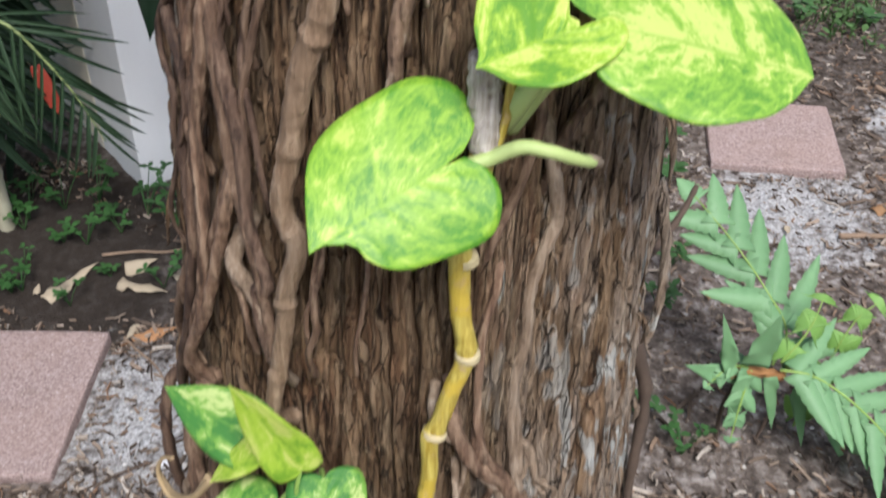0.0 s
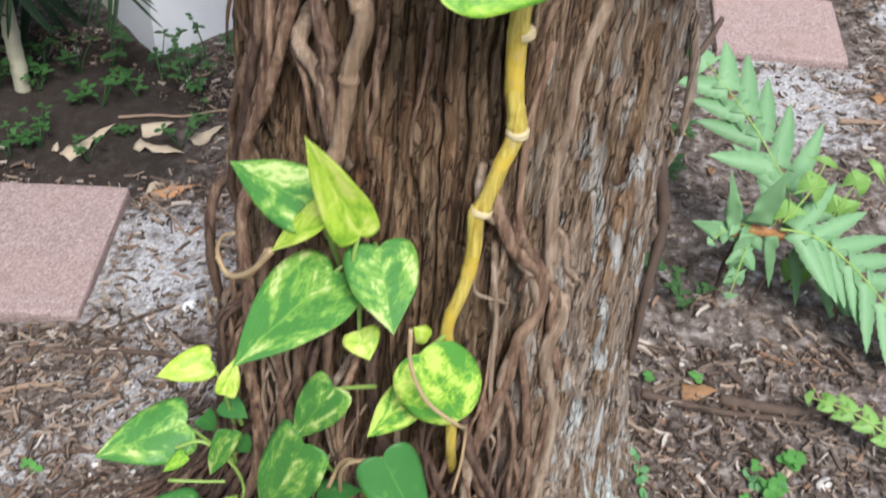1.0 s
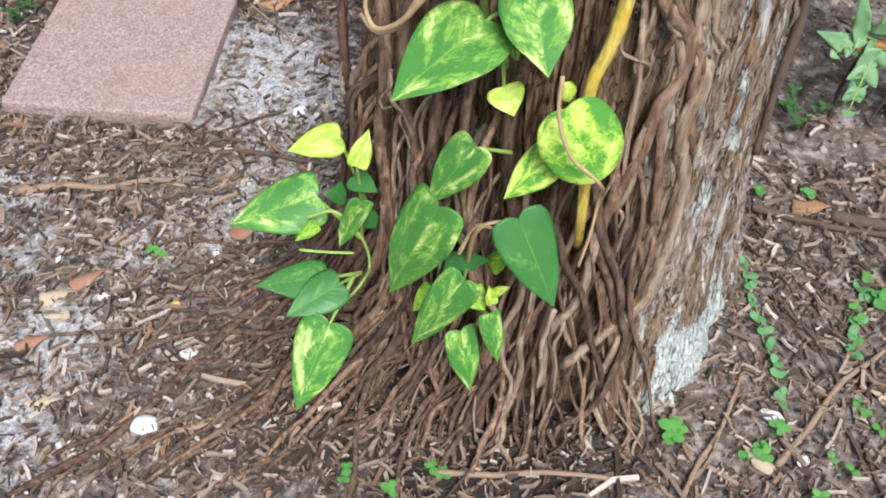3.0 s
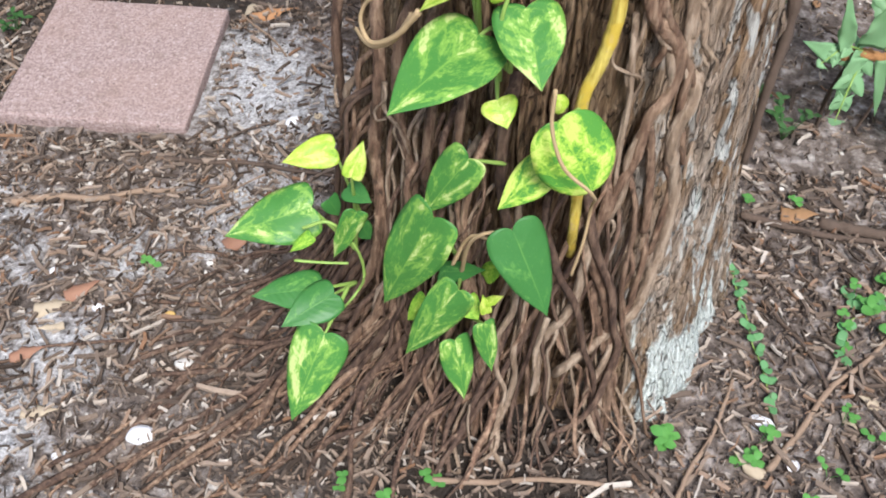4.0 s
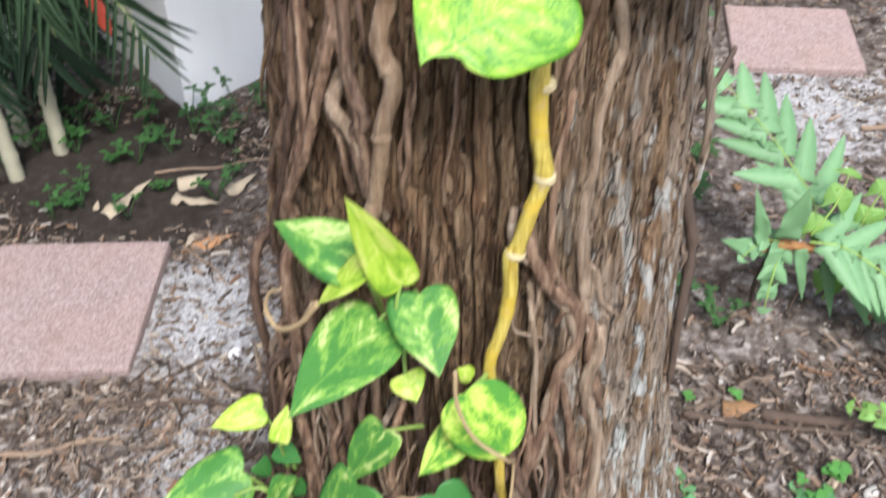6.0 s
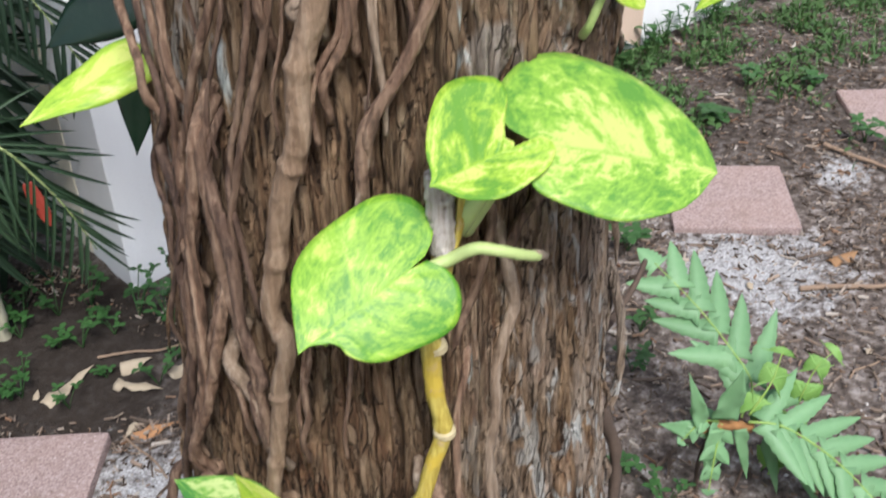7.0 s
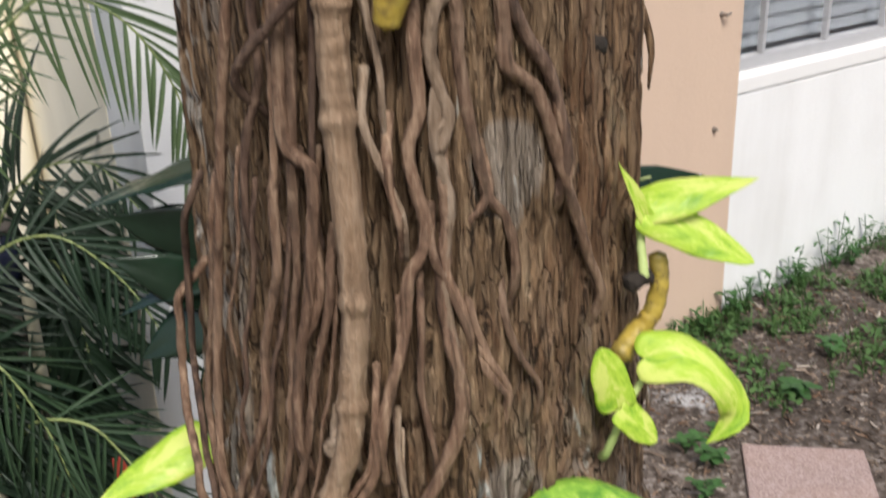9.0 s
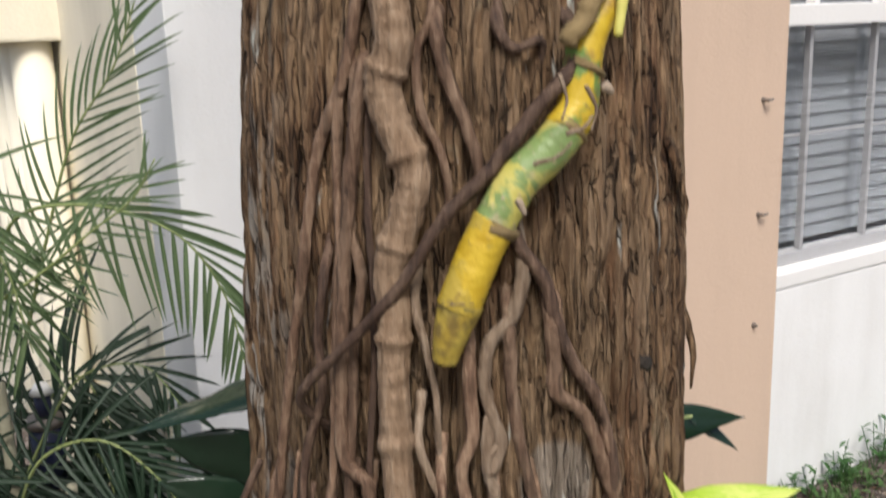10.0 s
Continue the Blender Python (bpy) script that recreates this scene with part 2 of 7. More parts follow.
def mat_ground():
    m = Mat("soil", 0.95, spec=0.15)
    v = m.coords()
    mask = m.noise(v, 3.1, 6, 0.65, 0.4)
    grain = m.noise(v, 190, 4, 0.7)
    mid = m.noise(v, 45, 4, 0.65)
    dark = m.ramp(mid, [(0.3, rgb(0.045, 0.036, 0.030)), (0.5, rgb(0.158, 0.127, 0.108)), (0.7, rgb(0.40, 0.355, 0.325))])
    sand = m.ramp(grain, [(0.34, rgb(0.23, 0.215, 0.205)), (0.5, rgb(0.44, 0.43, 0.425)), (0.66, rgb(0.68, 0.675, 0.68))])
    pos = m.n("SeparateXYZ", Vector=v).outputs

    def spot(x, y, r0, r1):
        d = m.n("VectorMath")
        d.operation = "DISTANCE"
        flat = m.n("CombineXYZ", X=pos["X"], Y=pos["Y"]).outputs["Vector"]
        m.link(flat, d.inputs[0])
        d.inputs[1].default_value = (x, y, 0)
        return m.steps(d.outputs["Value"], r1, r0)

    s = spot(-0.42, 1.02, 0.05, 0.24)
    for x, y, a, b in ((-0.74, 0.32, 0.08, 0.24), (0.72, 1.5, 0.08, 0.3), (-0.8, 0.72, 0.02, 0.2), (-0.42, 0.75, 0.02, 0.18), (-0.55, 0.66, 0.02, 0.12), (-0.60, 0.50, 0.03, 0.15), (-0.68, 0.64, 0.02, 0.13), (-0.82, 0.50, 0.03, 0.18), (1.02, 1.85, 0.02, 0.15), (0.55, 2.15, 0.02, 0.14), (-0.66, 0.36, 0.03, 0.13), (-0.88, 0.62, 0.03, 0.14)):
        s = m.math("MAXIMUM", s, spot(x, y, a, b))
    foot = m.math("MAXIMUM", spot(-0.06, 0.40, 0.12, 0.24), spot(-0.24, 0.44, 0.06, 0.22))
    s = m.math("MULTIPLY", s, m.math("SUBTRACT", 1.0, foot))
    # dark soil at foot and lawn; the palm spots also paint in its shade
    humus_shade = m.math("MAXIMUM", m.math("MAXIMUM", foot, spot(-0.75, 1.47, 0.24, 0.40)), m.math("MAXIMUM", spot(-0.45, 1.5, 0.05, 0.22), spot(-0.56, 1.30, 0.08, 0.24)))
    humus_shade = m.math("MAXIMUM", humus_shade, m.math("MULTIPLY", spot(0.85, 2.4, 0.35, 0.75), 0.6))
    dark = m.mix(m.math("MULTIPLY", humus_shade, 0.92), dark, rgb(0.030, 0.023, 0.018))
    fac = m.math("ADD", m.math("MULTIPLY", s, 0.55), m.math("MULTIPLY", m.math("SUBTRACT", m.math("ADD", mask, m.math("MULTIPLY", mid, 0.8)), 0.9), 1.4))
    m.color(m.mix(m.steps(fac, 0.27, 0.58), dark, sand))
    m.bump(m.math("ADD", mid, m.math("MULTIPLY", grain, 0.5)), 0.9, 0.012)
    return m.m


def mat_paver():
    m = Mat("red_concrete", 0.9, spec=0.2)
    v = m.coords()
    g = m.noise(v, 260, 3, 0.7)
    b = m.noise(v, 7, 5, 0.6)
    c = m.ramp(g, [(0.3, rgb(0.185, 0.13, 0.118)), (0.5, rgb(0.33, 0.242, 0.222)), (0.72, rgb(0.50, 0.41, 0.385))])
    c = m.mix(m.math("MULTIPLY", m.steps(b, 0.45, 0.75), 0.45), c, rgb(0.36, 0.25, 0.21))
    sp = m.n("TexVoronoi", Vector=v, Scale=75.0)
    c = m.mix(m.math("MULTIPLY", m.steps(sp.outputs["Distance"], 0.16, 0.05), 0.6), c, rgb(0.72, 0.62, 0.58))
    c = m.mix(m.math("MULTIPLY", m.steps(m.noise(v, 34, 4, 0.7), 0.56, 0.70), 0.55), c, rgb(0.20, 0.145, 0.12))
    c = m.mix(m.math("MULTIPLY", m.steps(m.noise(v, 150, 2, 0.6), 0.66, 0.72), 0.75), c, rgb(0.09, 0.065, 0.05))
    m.color(c).bump(m.math("ADD", g, m.noise(v, 34, 4, 0.7)), 0.6, 0.004)
    return m.m


def mat_stucco(name, base, dirt, amount=0.3):
    m = Mat(name, 0.85, spec=0.25)
    v = m.coords()
    b = m.noise(v, 1.7, 5, 0.6)
    st = m.noise(m.coords((1, 1, 0.12)), 7, 4, 0.6)
    c = m.mix(m.math("MULTIPLY", m.steps(m.math("MULTIPLY", b, st), 0.2, 0.42), amount), base, dirt)
    m.color(c).bump(m.math("ADD", m.noise(v, 130, 4, 0.6), m.noise(v, 28, 3)), 0.25, 0.006)
    return m.m


def mat_simple(name, a, b, scale=30, rough=0.6, metal=0.0, spec=0.4, bump=0.2):
    m = Mat(name, rough, metal, spec)
    oi = m.n("ObjectInfo").outputs["Random"]
    f = m.noise(m.coords(), scale, 4, 0.6)
    isl = m.n("NewGeometry").outputs["Random Per Island"]
    c = m.mix(m.math("ADD", m.math("MULTIPLY", f, 0.6), m.math("MULTIPLY", isl, 0.4)), a, b)
    m.color(c).bump(m.noise(m.coords(), scale * 6, 3), bump, 0.004)
    return m.m


BARK = mat_bark()
STRAND = mat_strand("root_bark", rgb(0.034, 0.020, 0.013), rgb(0.190, 0.111, 0.070), rgb(0.44, 0.305, 0.203))
STRAND_DARK = mat_strand("dark_root_bark", rgb(0.022, 0.013, 0.010), rgb(0.104, 0.061, 0.041), rgb(0.25, 0.166, 0.113))
STRAND_PALE = mat_strand("pale_root_bark", rgb(0.11, 0.073, 0.046), rgb(0.28, 0.20, 0.135), rgb(0.50, 0.40, 0.30))
OLD_SKIN = mat_strand("old_stem_skin", rgb(0.13, 0.08, 0.046), rgb(0.28, 0.185, 0.115), rgb(0.45, 0.335, 0.23))
LEAF_A = mat_leaf("leaf_green_cream", rgb(0.085, 0.28, 0.055), rgb(0.24, 0.46, 0.08), rgb(0.60, 0.70, 0.27), 0.515, 0.575, 0.03, 0.45)
LEAF_B = mat_leaf("leaf_lime", rgb(0.12, 0.35, 0.035), rgb(0.33, 0.57, 0.055), rgb(0.60, 0.72, 0.15), 0.49, 0.585, 0.05, 0.68, 0.04)
LEAF_BIG = mat_leaf("leaf_lime_marbled", rgb(0.15, 0.37, 0.055), rgb(0.33, 0.57, 0.075), rgb(0.67, 0.75, 0.22), 0.48, 0.557, 0.045, 0.68, 0.085)
LEAF_C = mat_leaf("leaf_yellow", rgb(0.25, 0.49, 0.04), rgb(0.48, 0.67, 0.07), rgb(0.70, 0.77, 0.20), 0.43, 0.53, 0.05, 0.45)
LEAF_S = mat_leaf("leaf_lime_striped", rgb(0.17, 0.40, 0.04), rgb(0.42, 0.63, 0.06), rgb(0.68, 0.75, 0.19), 0.475, 0.54, 0.04, 0.5)
LEAF_E = mat_leaf("leaf_mottled", rgb(0.11, 0.35, 0.05), rgb(0.38, 0.62, 0.07), rgb(0.62, 0.74, 0.17), 0.49, 0.54, 0.035, 0.5)
LEAF_D = mat_leaf("leaf_dark", rgb(0.065, 0.235, 0.055), rgb(0.16, 0.38, 0.08), rgb(0.5, 0.6, 0.2), 0.60, 0.68, 0.04, 0.5)
SOIL = mat_ground()
PAVER = mat_paver()
WHITE = mat_stucco("white_stucco", rgb(0.82, 0.82, 0.81), rgb(0.56, 0.54, 0.50))
CREAM = mat_stucco("cream_stucco", rgb(0.86, 0.80, 0.65), rgb(0.52, 0.47, 0.36), 0.45)
TAN = mat_stucco("tan_paint", rgb(0.62, 0.465, 0.355), rgb(0.50, 0.375, 0.29), 0.35)


# ---- building helpers ----
def part(name, bm, material, parent=None, label="", smooth=True):
    me = bpy.data.meshes.new(name)
    bm.to_mesh(me)
    bm.free()
    for p in me.polygons:
        p.use_smooth = smooth
    me.materials.append(material)
    ob = new(name, me)
    if parent is not None:
        ob.parent = parent
    if label:
        ob["label"] = label
    return ob


def mesh_part(name, verts, faces, material, parent=None, label="", smooth=True, uv=None):
    me = bpy.data.meshes.new(name)
    me.from_pydata(verts, [], faces)
    if uv is not None:
        layer = me.uv_layers.new(name="UVMap")
        idx = np.empty(len(me.loops), dtype=np.int64)
        me.loops.foreach_get("vertex_index", idx)
        layer.data.foreach_set("uv", np.asarray(uv, dtype=np.float32)[idx].ravel())
    if smooth:
        me.polygons.foreach_set("use_smooth", [True] * len(me.polygons))
    me.materials.append(material)
    me.update()
    ob = new(name, me)
    if parent is not None:
        ob.parent = parent
    if label:
        ob["label"] = label
    return ob


def box(bm, size, m=None, bevel=0.0):
    """A bevelled box, centred, into bm."""
    r = bmesh.ops.create_cube(bm, size=1.0)
    vs = r["verts"]
    bmesh.ops.scale(bm, vec=size, verts=vs)
    if bevel:
        es = list({e for v in vs for e in v.link_edges})
        vs = bmesh.ops.bevel(bm, geom=es, offset=bevel, segments=2, affect="EDGES", profile=0.6)["verts"]
    if m is not None:
        bmesh.ops.transform(bm, matrix=m, verts=[v for v in vs if v.is_valid])
    return bm


def boxed(name, size, m, material, parent=None, bevel=0.003, label="", smooth=False):
    return part(name, box(bmesh.new(), size, m, bevel), material, parent, label, smooth)


_rng = np.random.default_rng(7)
_LAT = _rng.random((256, 256))


def vnoise(u, v, pu=256):
    """Smooth value noise of arrays; repeats every pu along u."""
    u, v = np.asarray(u, float), np.asarray(v, float)
    iu, iv = np.floor(u).astype(int), np.floor(v).astype(int)
    fu, fv = u - iu, v - iv
    fu, fv = fu * fu * (3 - 2 * fu), fv * fv * (3 - 2 * fv)
    a = lambda i, j: _LAT[(iu + i) % pu % 256, (iv + j) % 256]
    return (a(0, 0) * (1 - fu) + a(1, 0) * fu) * (1 - fv) + (a(0, 1) * (1 - fu) + a(1, 1) * fu) * fv


# ---- ground ----
def ground_z(x, y):
    """Height of the soil: it rises gently towards the lawn and mounds a little round the trunk."""
    x, y = np.asarray(x, float), np.asarray(y, float)
    base = 0.05 + 0.072 * np.tanh(x / 1.2)
    d = np.hypot(x + 0.015, y - 0.642)
    rise = 0.035 * np.exp(-((d / 0.42) ** 2))
    bumps = 0.012 * (vnoise(x * 5 + 40, y * 5 + 40) - 0.5) + 0.007 * (vnoise(x * 17 + 90, y * 17 + 70) - 0.5)
    return base + rise + bumps * np.exp(-((d / 5) ** 2))


def build_ground():
    def axis(lo, hi, step, far):
        a = list(np.arange(lo, hi + 1e-6, step))
        g, s = [], step
        while s < far:
            s *= 1.5
            g.append(s)
        return np.array([lo - v for v in reversed(g)] + a + [hi + v for v in g])

    xs, ys = axis(-1.8, 2.6, 0.02, 300), axis(-0.3, 3.6, 0.02, 300)
    X, Y = np.meshgrid(xs, ys, indexing="ij")
    Z = ground_z(X, Y)
    near = (X > -1.8) & (X < 2.6) & (Y > -0.3) & (Y < 3.6)
    Z = Z + np.where(near, 0.006 * (vnoise(X * 45 + 10, Y * 45 + 30) - 0.5), 0)
    n, k = X.shape
    idx = np.arange(n * k).reshape(n, k)
    f = np.stack([idx[:-1, :-1], idx[1:, :-1], idx[1:, 1:], idx[:-1, 1:]], -1).reshape(-1, 4)
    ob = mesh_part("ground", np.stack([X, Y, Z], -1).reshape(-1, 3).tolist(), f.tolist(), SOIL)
    tagged(ob, "dark mulched soil with patches of pale grey sand", "ground", kind="structure")
    return ob


build_ground()


def paver(x, y, size, turn, lift, label):
    th = 0.042
    bm = box(bmesh.new(), (size, size, th), None, 0.006)
    bmesh.ops.subdivide_edges(bm, edges=[e for e in bm.edges if e.calc_length() > size * 0.5], cuts=9, use_grid_fill=True)
    for v in bm.verts:
        v.co += Vector((noise.noise(v.co * 60), noise.noise(v.co * 60 + Vector((9, 0, 0))), 0.6 * noise.noise(v.co * 45))) * 0.0016
    ob = part("paving_stone", bm, PAVER, None, "", False)
    sx = float(ground_z(x + 0.12, y) - ground_z(x - 0.12, y)) / 0.24
    ob.matrix_world = pose(x, y, float(ground_z(x, y)) + lift - th / 2, 0, -math.degrees(math.atan(sx)), turn)
    return tagged(ob, label, "paving stone", "stepping stones in the soil")


paver(-0.681, 1.056, 0.304, -1.0, 0.022, "square red concrete stepping stone on grey sand")
paver(0.732, 1.785, 0.268, -8.8, 0.014, "square faded red concrete stepping stone beside a fern")
paver(1.28, 2.12, 0.268, -7.0, 0.014, "square faded red concrete stepping stone near the lawn")

# ---- house wall, along the yard ----
C0, ANG = Vector((-0.58, 1.65)), 38.0
U = Vector((math.cos(radians(ANG)), math.sin(radians(ANG))))
N = Vector((U.y, -U.x))  # towards the yard
WALL = Matrix.Translation((C0.x, C0.y, 0)) @ Matrix.Rotation(radians(ANG), 4, "Z")  # x along the wall, -y to the yard
TOP = 2.75
WX0, WX1, SILL, HEAD = 1.66, 2.95, 0.80, 2.05  # window opening
LOW = -0.25


def wall_box(name, x0, x1, z0, z1, y0, y1, mat, label, bevel=0.004):
    ob = boxed(name, (x1 - x0, y1 - y0, z1 - z0), pose((x0 + x1) / 2, (y0 + y1) / 2, (z0 + z1) / 2), mat, None, bevel)
    ob.matrix_world = WALL
    return tagged(ob, label, "wall", kind="structure")


wall_box("wall_north", 0.0, 1.25, LOW, TOP, 0.0, 0.2, WHITE, "white stucco house wall with grey stains")
wall_box("wall_pilaster", 1.25, WX0 - 0.012, LOW, TOP, -0.012, 0.2, TAN, "flat tan painted wall strip beside the window")
wall_box("wall_under_window", WX0 - 0.012, WX1, LOW, SILL - 0.05, 0.0, 0.2, WHITE, "bright white stucco wall under the window")
wall_box("wall_over_window", WX0 - 0.012, WX1, HEAD, TOP, 0.0, 0.2, WHITE, "white stucco wall over the window")
wall_box("wall_far", WX1, 8.0, LOW, TOP, 0.0, 0.2, WHITE, "white stucco wall past the window")
ob = boxed("wall_return", (0.2, 3.0, TOP - LOW), pose(0.1 - 0.001, 1.7 + 0.001, (TOP + LOW) / 2), CREAM, None, 0.004)
ob.matrix_world = WALL
tagged(ob, "cream stucco side wall of the house, darkened low down", "wall", kind="structure")

# ---- trunk ----
def trunk_axis(z):
    return -0.015 + 0.011 * z, 0.642 + 0.047 * z


def trunk_r(z):
    swell = 0.009 * np.clip((z - 1.12) / 0.25, 0, 1)
    return 0.237 - 0.0555 * np.minimum(z, 1.8) - 0.012 * np.maximum(z - 1.8, 0) + 0.0517 * np.exp(-np.maximum(z, 0) / 0.12) + swell


def on_trunk(deg, z, off=0.0):
    """A point at the trunk's skin: degrees round from the path side, to the right, and height."""
    a, (cx, cy), r = radians(deg), trunk_axis(z), float(trunk_r(z)) + off
    return Vector((cx + r * math.sin(a), cy - r * math.cos(a), z))


def build_trunk():
    nt, zs = 1150, np.concatenate([np.arange(-0.06, 1.75, 0.005), np.arange(1.75, 4.2, 0.05)])
    th = np.linspace(0, 2 * np.pi, nt, endpoint=False)
    T, Z = np.meshgrid(th, zs, indexing="ij")
    u = T / (2 * np.pi)
    # long fibres that wander and fork
    warp = 0.55 * (vnoise(u * 12, Z * 2.2 + 5, 12) - 0.5) + 0.3 * (vnoise(u * 40, Z * 9 + 9, 40) - 0.5) + 0.16 * (vnoise(u * 60, Z * 34 + 2, 60) - 0.5)
    k1, k2 = 104, 250
    a = np.abs(vnoise(u * k1 + warp * 2.2, Z * 5.5 + 3, k1) - 0.5) * 2
    b = np.abs(vnoise(u * k2 + warp * 3, Z * 10 + 17, k2) - 0.5) * 2
    c = vnoise(u * 26 + warp, Z * 1.6 + 31, 26) - 0.5
    flute = np.cos(T * 7 + 1.3) * np.exp(-np.maximum(Z, 0) / 0.22) * 0.022
    crack = np.abs(vnoise(u * 46 + warp * 2, Z * 34 + 51, 46) - 0.5) * 2
    h = -0.014 * np.exp(-((a / 0.13) ** 2)) - 0.004 * np.exp(-((b / 0.22) ** 2)) - 0.004 * np.exp(-((crack / 0.06) ** 2)) + 0.012 * c + 0.003 * (vnoise(u * 250, Z * 60, 250) - 0.5)
    h = h * (1 - 0.45 * np.clip((Z - 1.1) / 0.25, 0, 1))
    # sunk between the roots on the side they cover
    deg = (np.degrees(T) + 180) % 360 - 180
    h = h - 0.019 * np.clip((deg + 84) / 24, 0, 1) * np.clip((14 - deg) / 16, 0, 1) * np.clip((1.46 - Z) / 0.25, 0, 1)
    # hollow behind the mat of roots low down, and a spur on the lichened side
    h = h - 0.026 * np.clip((deg + 80) / 24, 0, 1) * np.clip((22 - deg) / 18, 0, 1) * np.clip((0.62 - Z) / 0.25, 0, 1)
    h = h + 0.022 * np.exp(-(((deg - 62) / 38) ** 2)) * np.exp(-np.maximum(Z, 0) / 0.11)
    R = trunk_r(Z) + h + flute + 0.001
    X = -0.015 + 0.011 * Z + R * np.sin(T)
    Y = 0.642 + 0.047 * Z - R * np.cos(T)
    n, k = X.shape
    idx = np.arange(n * k).reshape(n, k)
    nx = np.roll(idx, -1, 0)
    f = np.stack([idx[:, :-1], nx[:, :-1], nx[:, 1:], idx[:, 1:]], -1).reshape(-1, 4).tolist()
    f.append(idx[::-1, -1].tolist()[::-1])
    root = tagged(new("tree"), "broad tree trunk with stringy brown fissured bark", "tree")
    mesh_part("trunk", np.stack([X, Y, Z], -1).reshape(-1, 3).tolist(), f, BARK, root)
    return root


TREE = build_trunk()


# ---- growing things: shared builders ----
def spline(pts, n):
    """n points of a smooth curve through pts."""
    P = np.array([list(p) for p in pts], float)
    if len(P) == 2:
        return P[0] + np.linspace(0, 1, n)[:, None] * (P[1] - P[0])
    seg = np.linalg.norm(np.diff(P, axis=0), axis=1) ** 0.5 + 1e-9
    k = np.concatenate([[0], np.cumsum(seg)])
    Q = np.vstack([2 * P[0] - P[1], P, 2 * P[-1] - P[-2]])
    K = np.concatenate([[-seg[0]], k, [k[-1] + seg[-1]]])
    out = []
    for s in np.linspace(0, k[-1], n):
        i = min(max(int(np.searchsorted(k, s, "right")) - 1, 0), len(P) - 2)
        p, t = Q[i:i + 4], K[i:i + 4]
        a1 = p[0] + (p[1] - p[0]) * (s - t[0]) / (t[1] - t[0])
        a2 = p[1] + (p[2] - p[1]) * (s - t[1]) / (t[2] - t[1])
        a3 = p[2] + (p[3] - p[2]) * (s - t[2]) / (t[3] - t[2])
        b1 = a1 + (a2 - a1) * (s - t[0]) / (t[2] - t[0])
        b2 = a2 + (a3 - a2) * (s - t[1]) / (t[3] - t[1])
        out.append(b1 + (b2 - b1) * (s - t[1]) / (t[2] - t[1]))
    return np.array(out)


def tube_data(P, R, sides=7, rough=0.0, seed=0.0, flat=1.0, cap=0.5):
    """Vertices and faces of a round-ended tube along P with radii R."""
    n = len(P)
    T = np.gradient(P, axis=0)
    T /= np.linalg.norm(T, axis=1)[:, None] + 1e-12
    ref = np.array([0.0, 1.0, 0.0]) if abs(T[:, 1]).mean() < 0.8 else np.array([1.0, 0, 0])
    A = np.cross(T, ref)
    A /= np.linalg.norm(A, axis=1)[:, None] + 1e-12
    B = np.cross(T, A)
    ang = np.linspace(0, 2 * np.pi, sides, endpoint=False)
    R = np.asarray(R, float)[:, None] * np.ones((1, sides))
    if rough:
        uu = np.arange(sides)[None, :] * 1.0
        vv = np.arange(n)[:, None] * 0.55
        R = R * (1 + rough * (vnoise(uu * 0.9 + seed * 7.3, vv + seed * 3.1) - 0.5) * 2)
    V = P[:, None, :] + R[..., None] * (np.cos(ang)[None, :, None] * A[:, None, :] + flat * np.sin(ang)[None, :, None] * B[:, None, :])
    V = V.reshape(-1, 3)
    i = np.arange(n * sides).reshape(n, sides)
    j = np.roll(i, -1, 1)
    F = np.stack([i[:-1], j[:-1], j[1:], i[1:]], -1).reshape(-1, 4).tolist()
    V = V.tolist()
    V += [(P[0] - T[0] * R[0].mean() * cap).tolist(), (P[-1] + T[-1] * R[-1].mean() * cap).tolist()]
    for s in range(sides):
        F.append([i[0, (s + 1) % sides], i[0, s], n * sides])
        F.append([i[-1, s], i[-1, (s + 1) % sides], n * sides + 1])
    return V, [[int(q) for q in f] for f in F]


def tube(name, pts, r0, r1, mat, parent=None, label="", n=None, sides=7, rough=0.12, nodes=0.0, seed=0.0, swell=0.22, cap=0.5):
    """A tapering stem through pts. nodes: metres between swollen joints (0: none)."""
    P0 = np.array([list(p) for p in pts], float)
    length = float(np.linalg.norm(np.diff(P0, axis=0), axis=1).sum())
    if n is None:
        n = int(min(700 if nodes else 260, max(8, length / (0.0022 if nodes else max(0.0035, r0 * 0.45)))))
    P = spline(pts, n)
    s = np.linspace(0, 1, n)
    R = r0 + (r1 - r0) * s
    if nodes:
        d = (s * length / nodes + 0.37 * seed) % 1.0
        d = np.minimum(d, 1 - d) * nodes
        R = R * (1 + swell * np.exp(-((d / (0.22 * r0 + 0.0012)) ** 2)))
    V, F = tube_data(P, R, sides, rough, seed, 1.0, cap)
    return mesh_part(name, V, F, mat, parent, label)


def strand(parent, pts, r0, r1=None, mat=None, lift=1.0, sides=9, name="root_strand", rough=0.2, nodes=0.0, seed=None, label="", swell=0.22, bury=True):
    """A root on the trunk's skin through (degrees, height[, extra lift]) points."""
    seed = random.random() * 9 if seed is None else seed
    r1 = r0 * 0.8 if r1 is None else r1
    world_pts = [on_trunk(p[0], p[1], r0 * lift + (p[2] if len(p) > 2 else 0.0)) for p in pts]
    if bury:
        a, b = pts[0], pts[-1]
        world_pts = [on_trunk(a[0], a[1] + 0.03, -r0 * 2.2)] + world_pts + [on_trunk(b[0], b[1] - 0.03, -r0 * 2.2)]
    return tube(name, world_pts, r0, r1, mat or STRAND, parent, label, None, sides, rough, nodes, seed, swell)


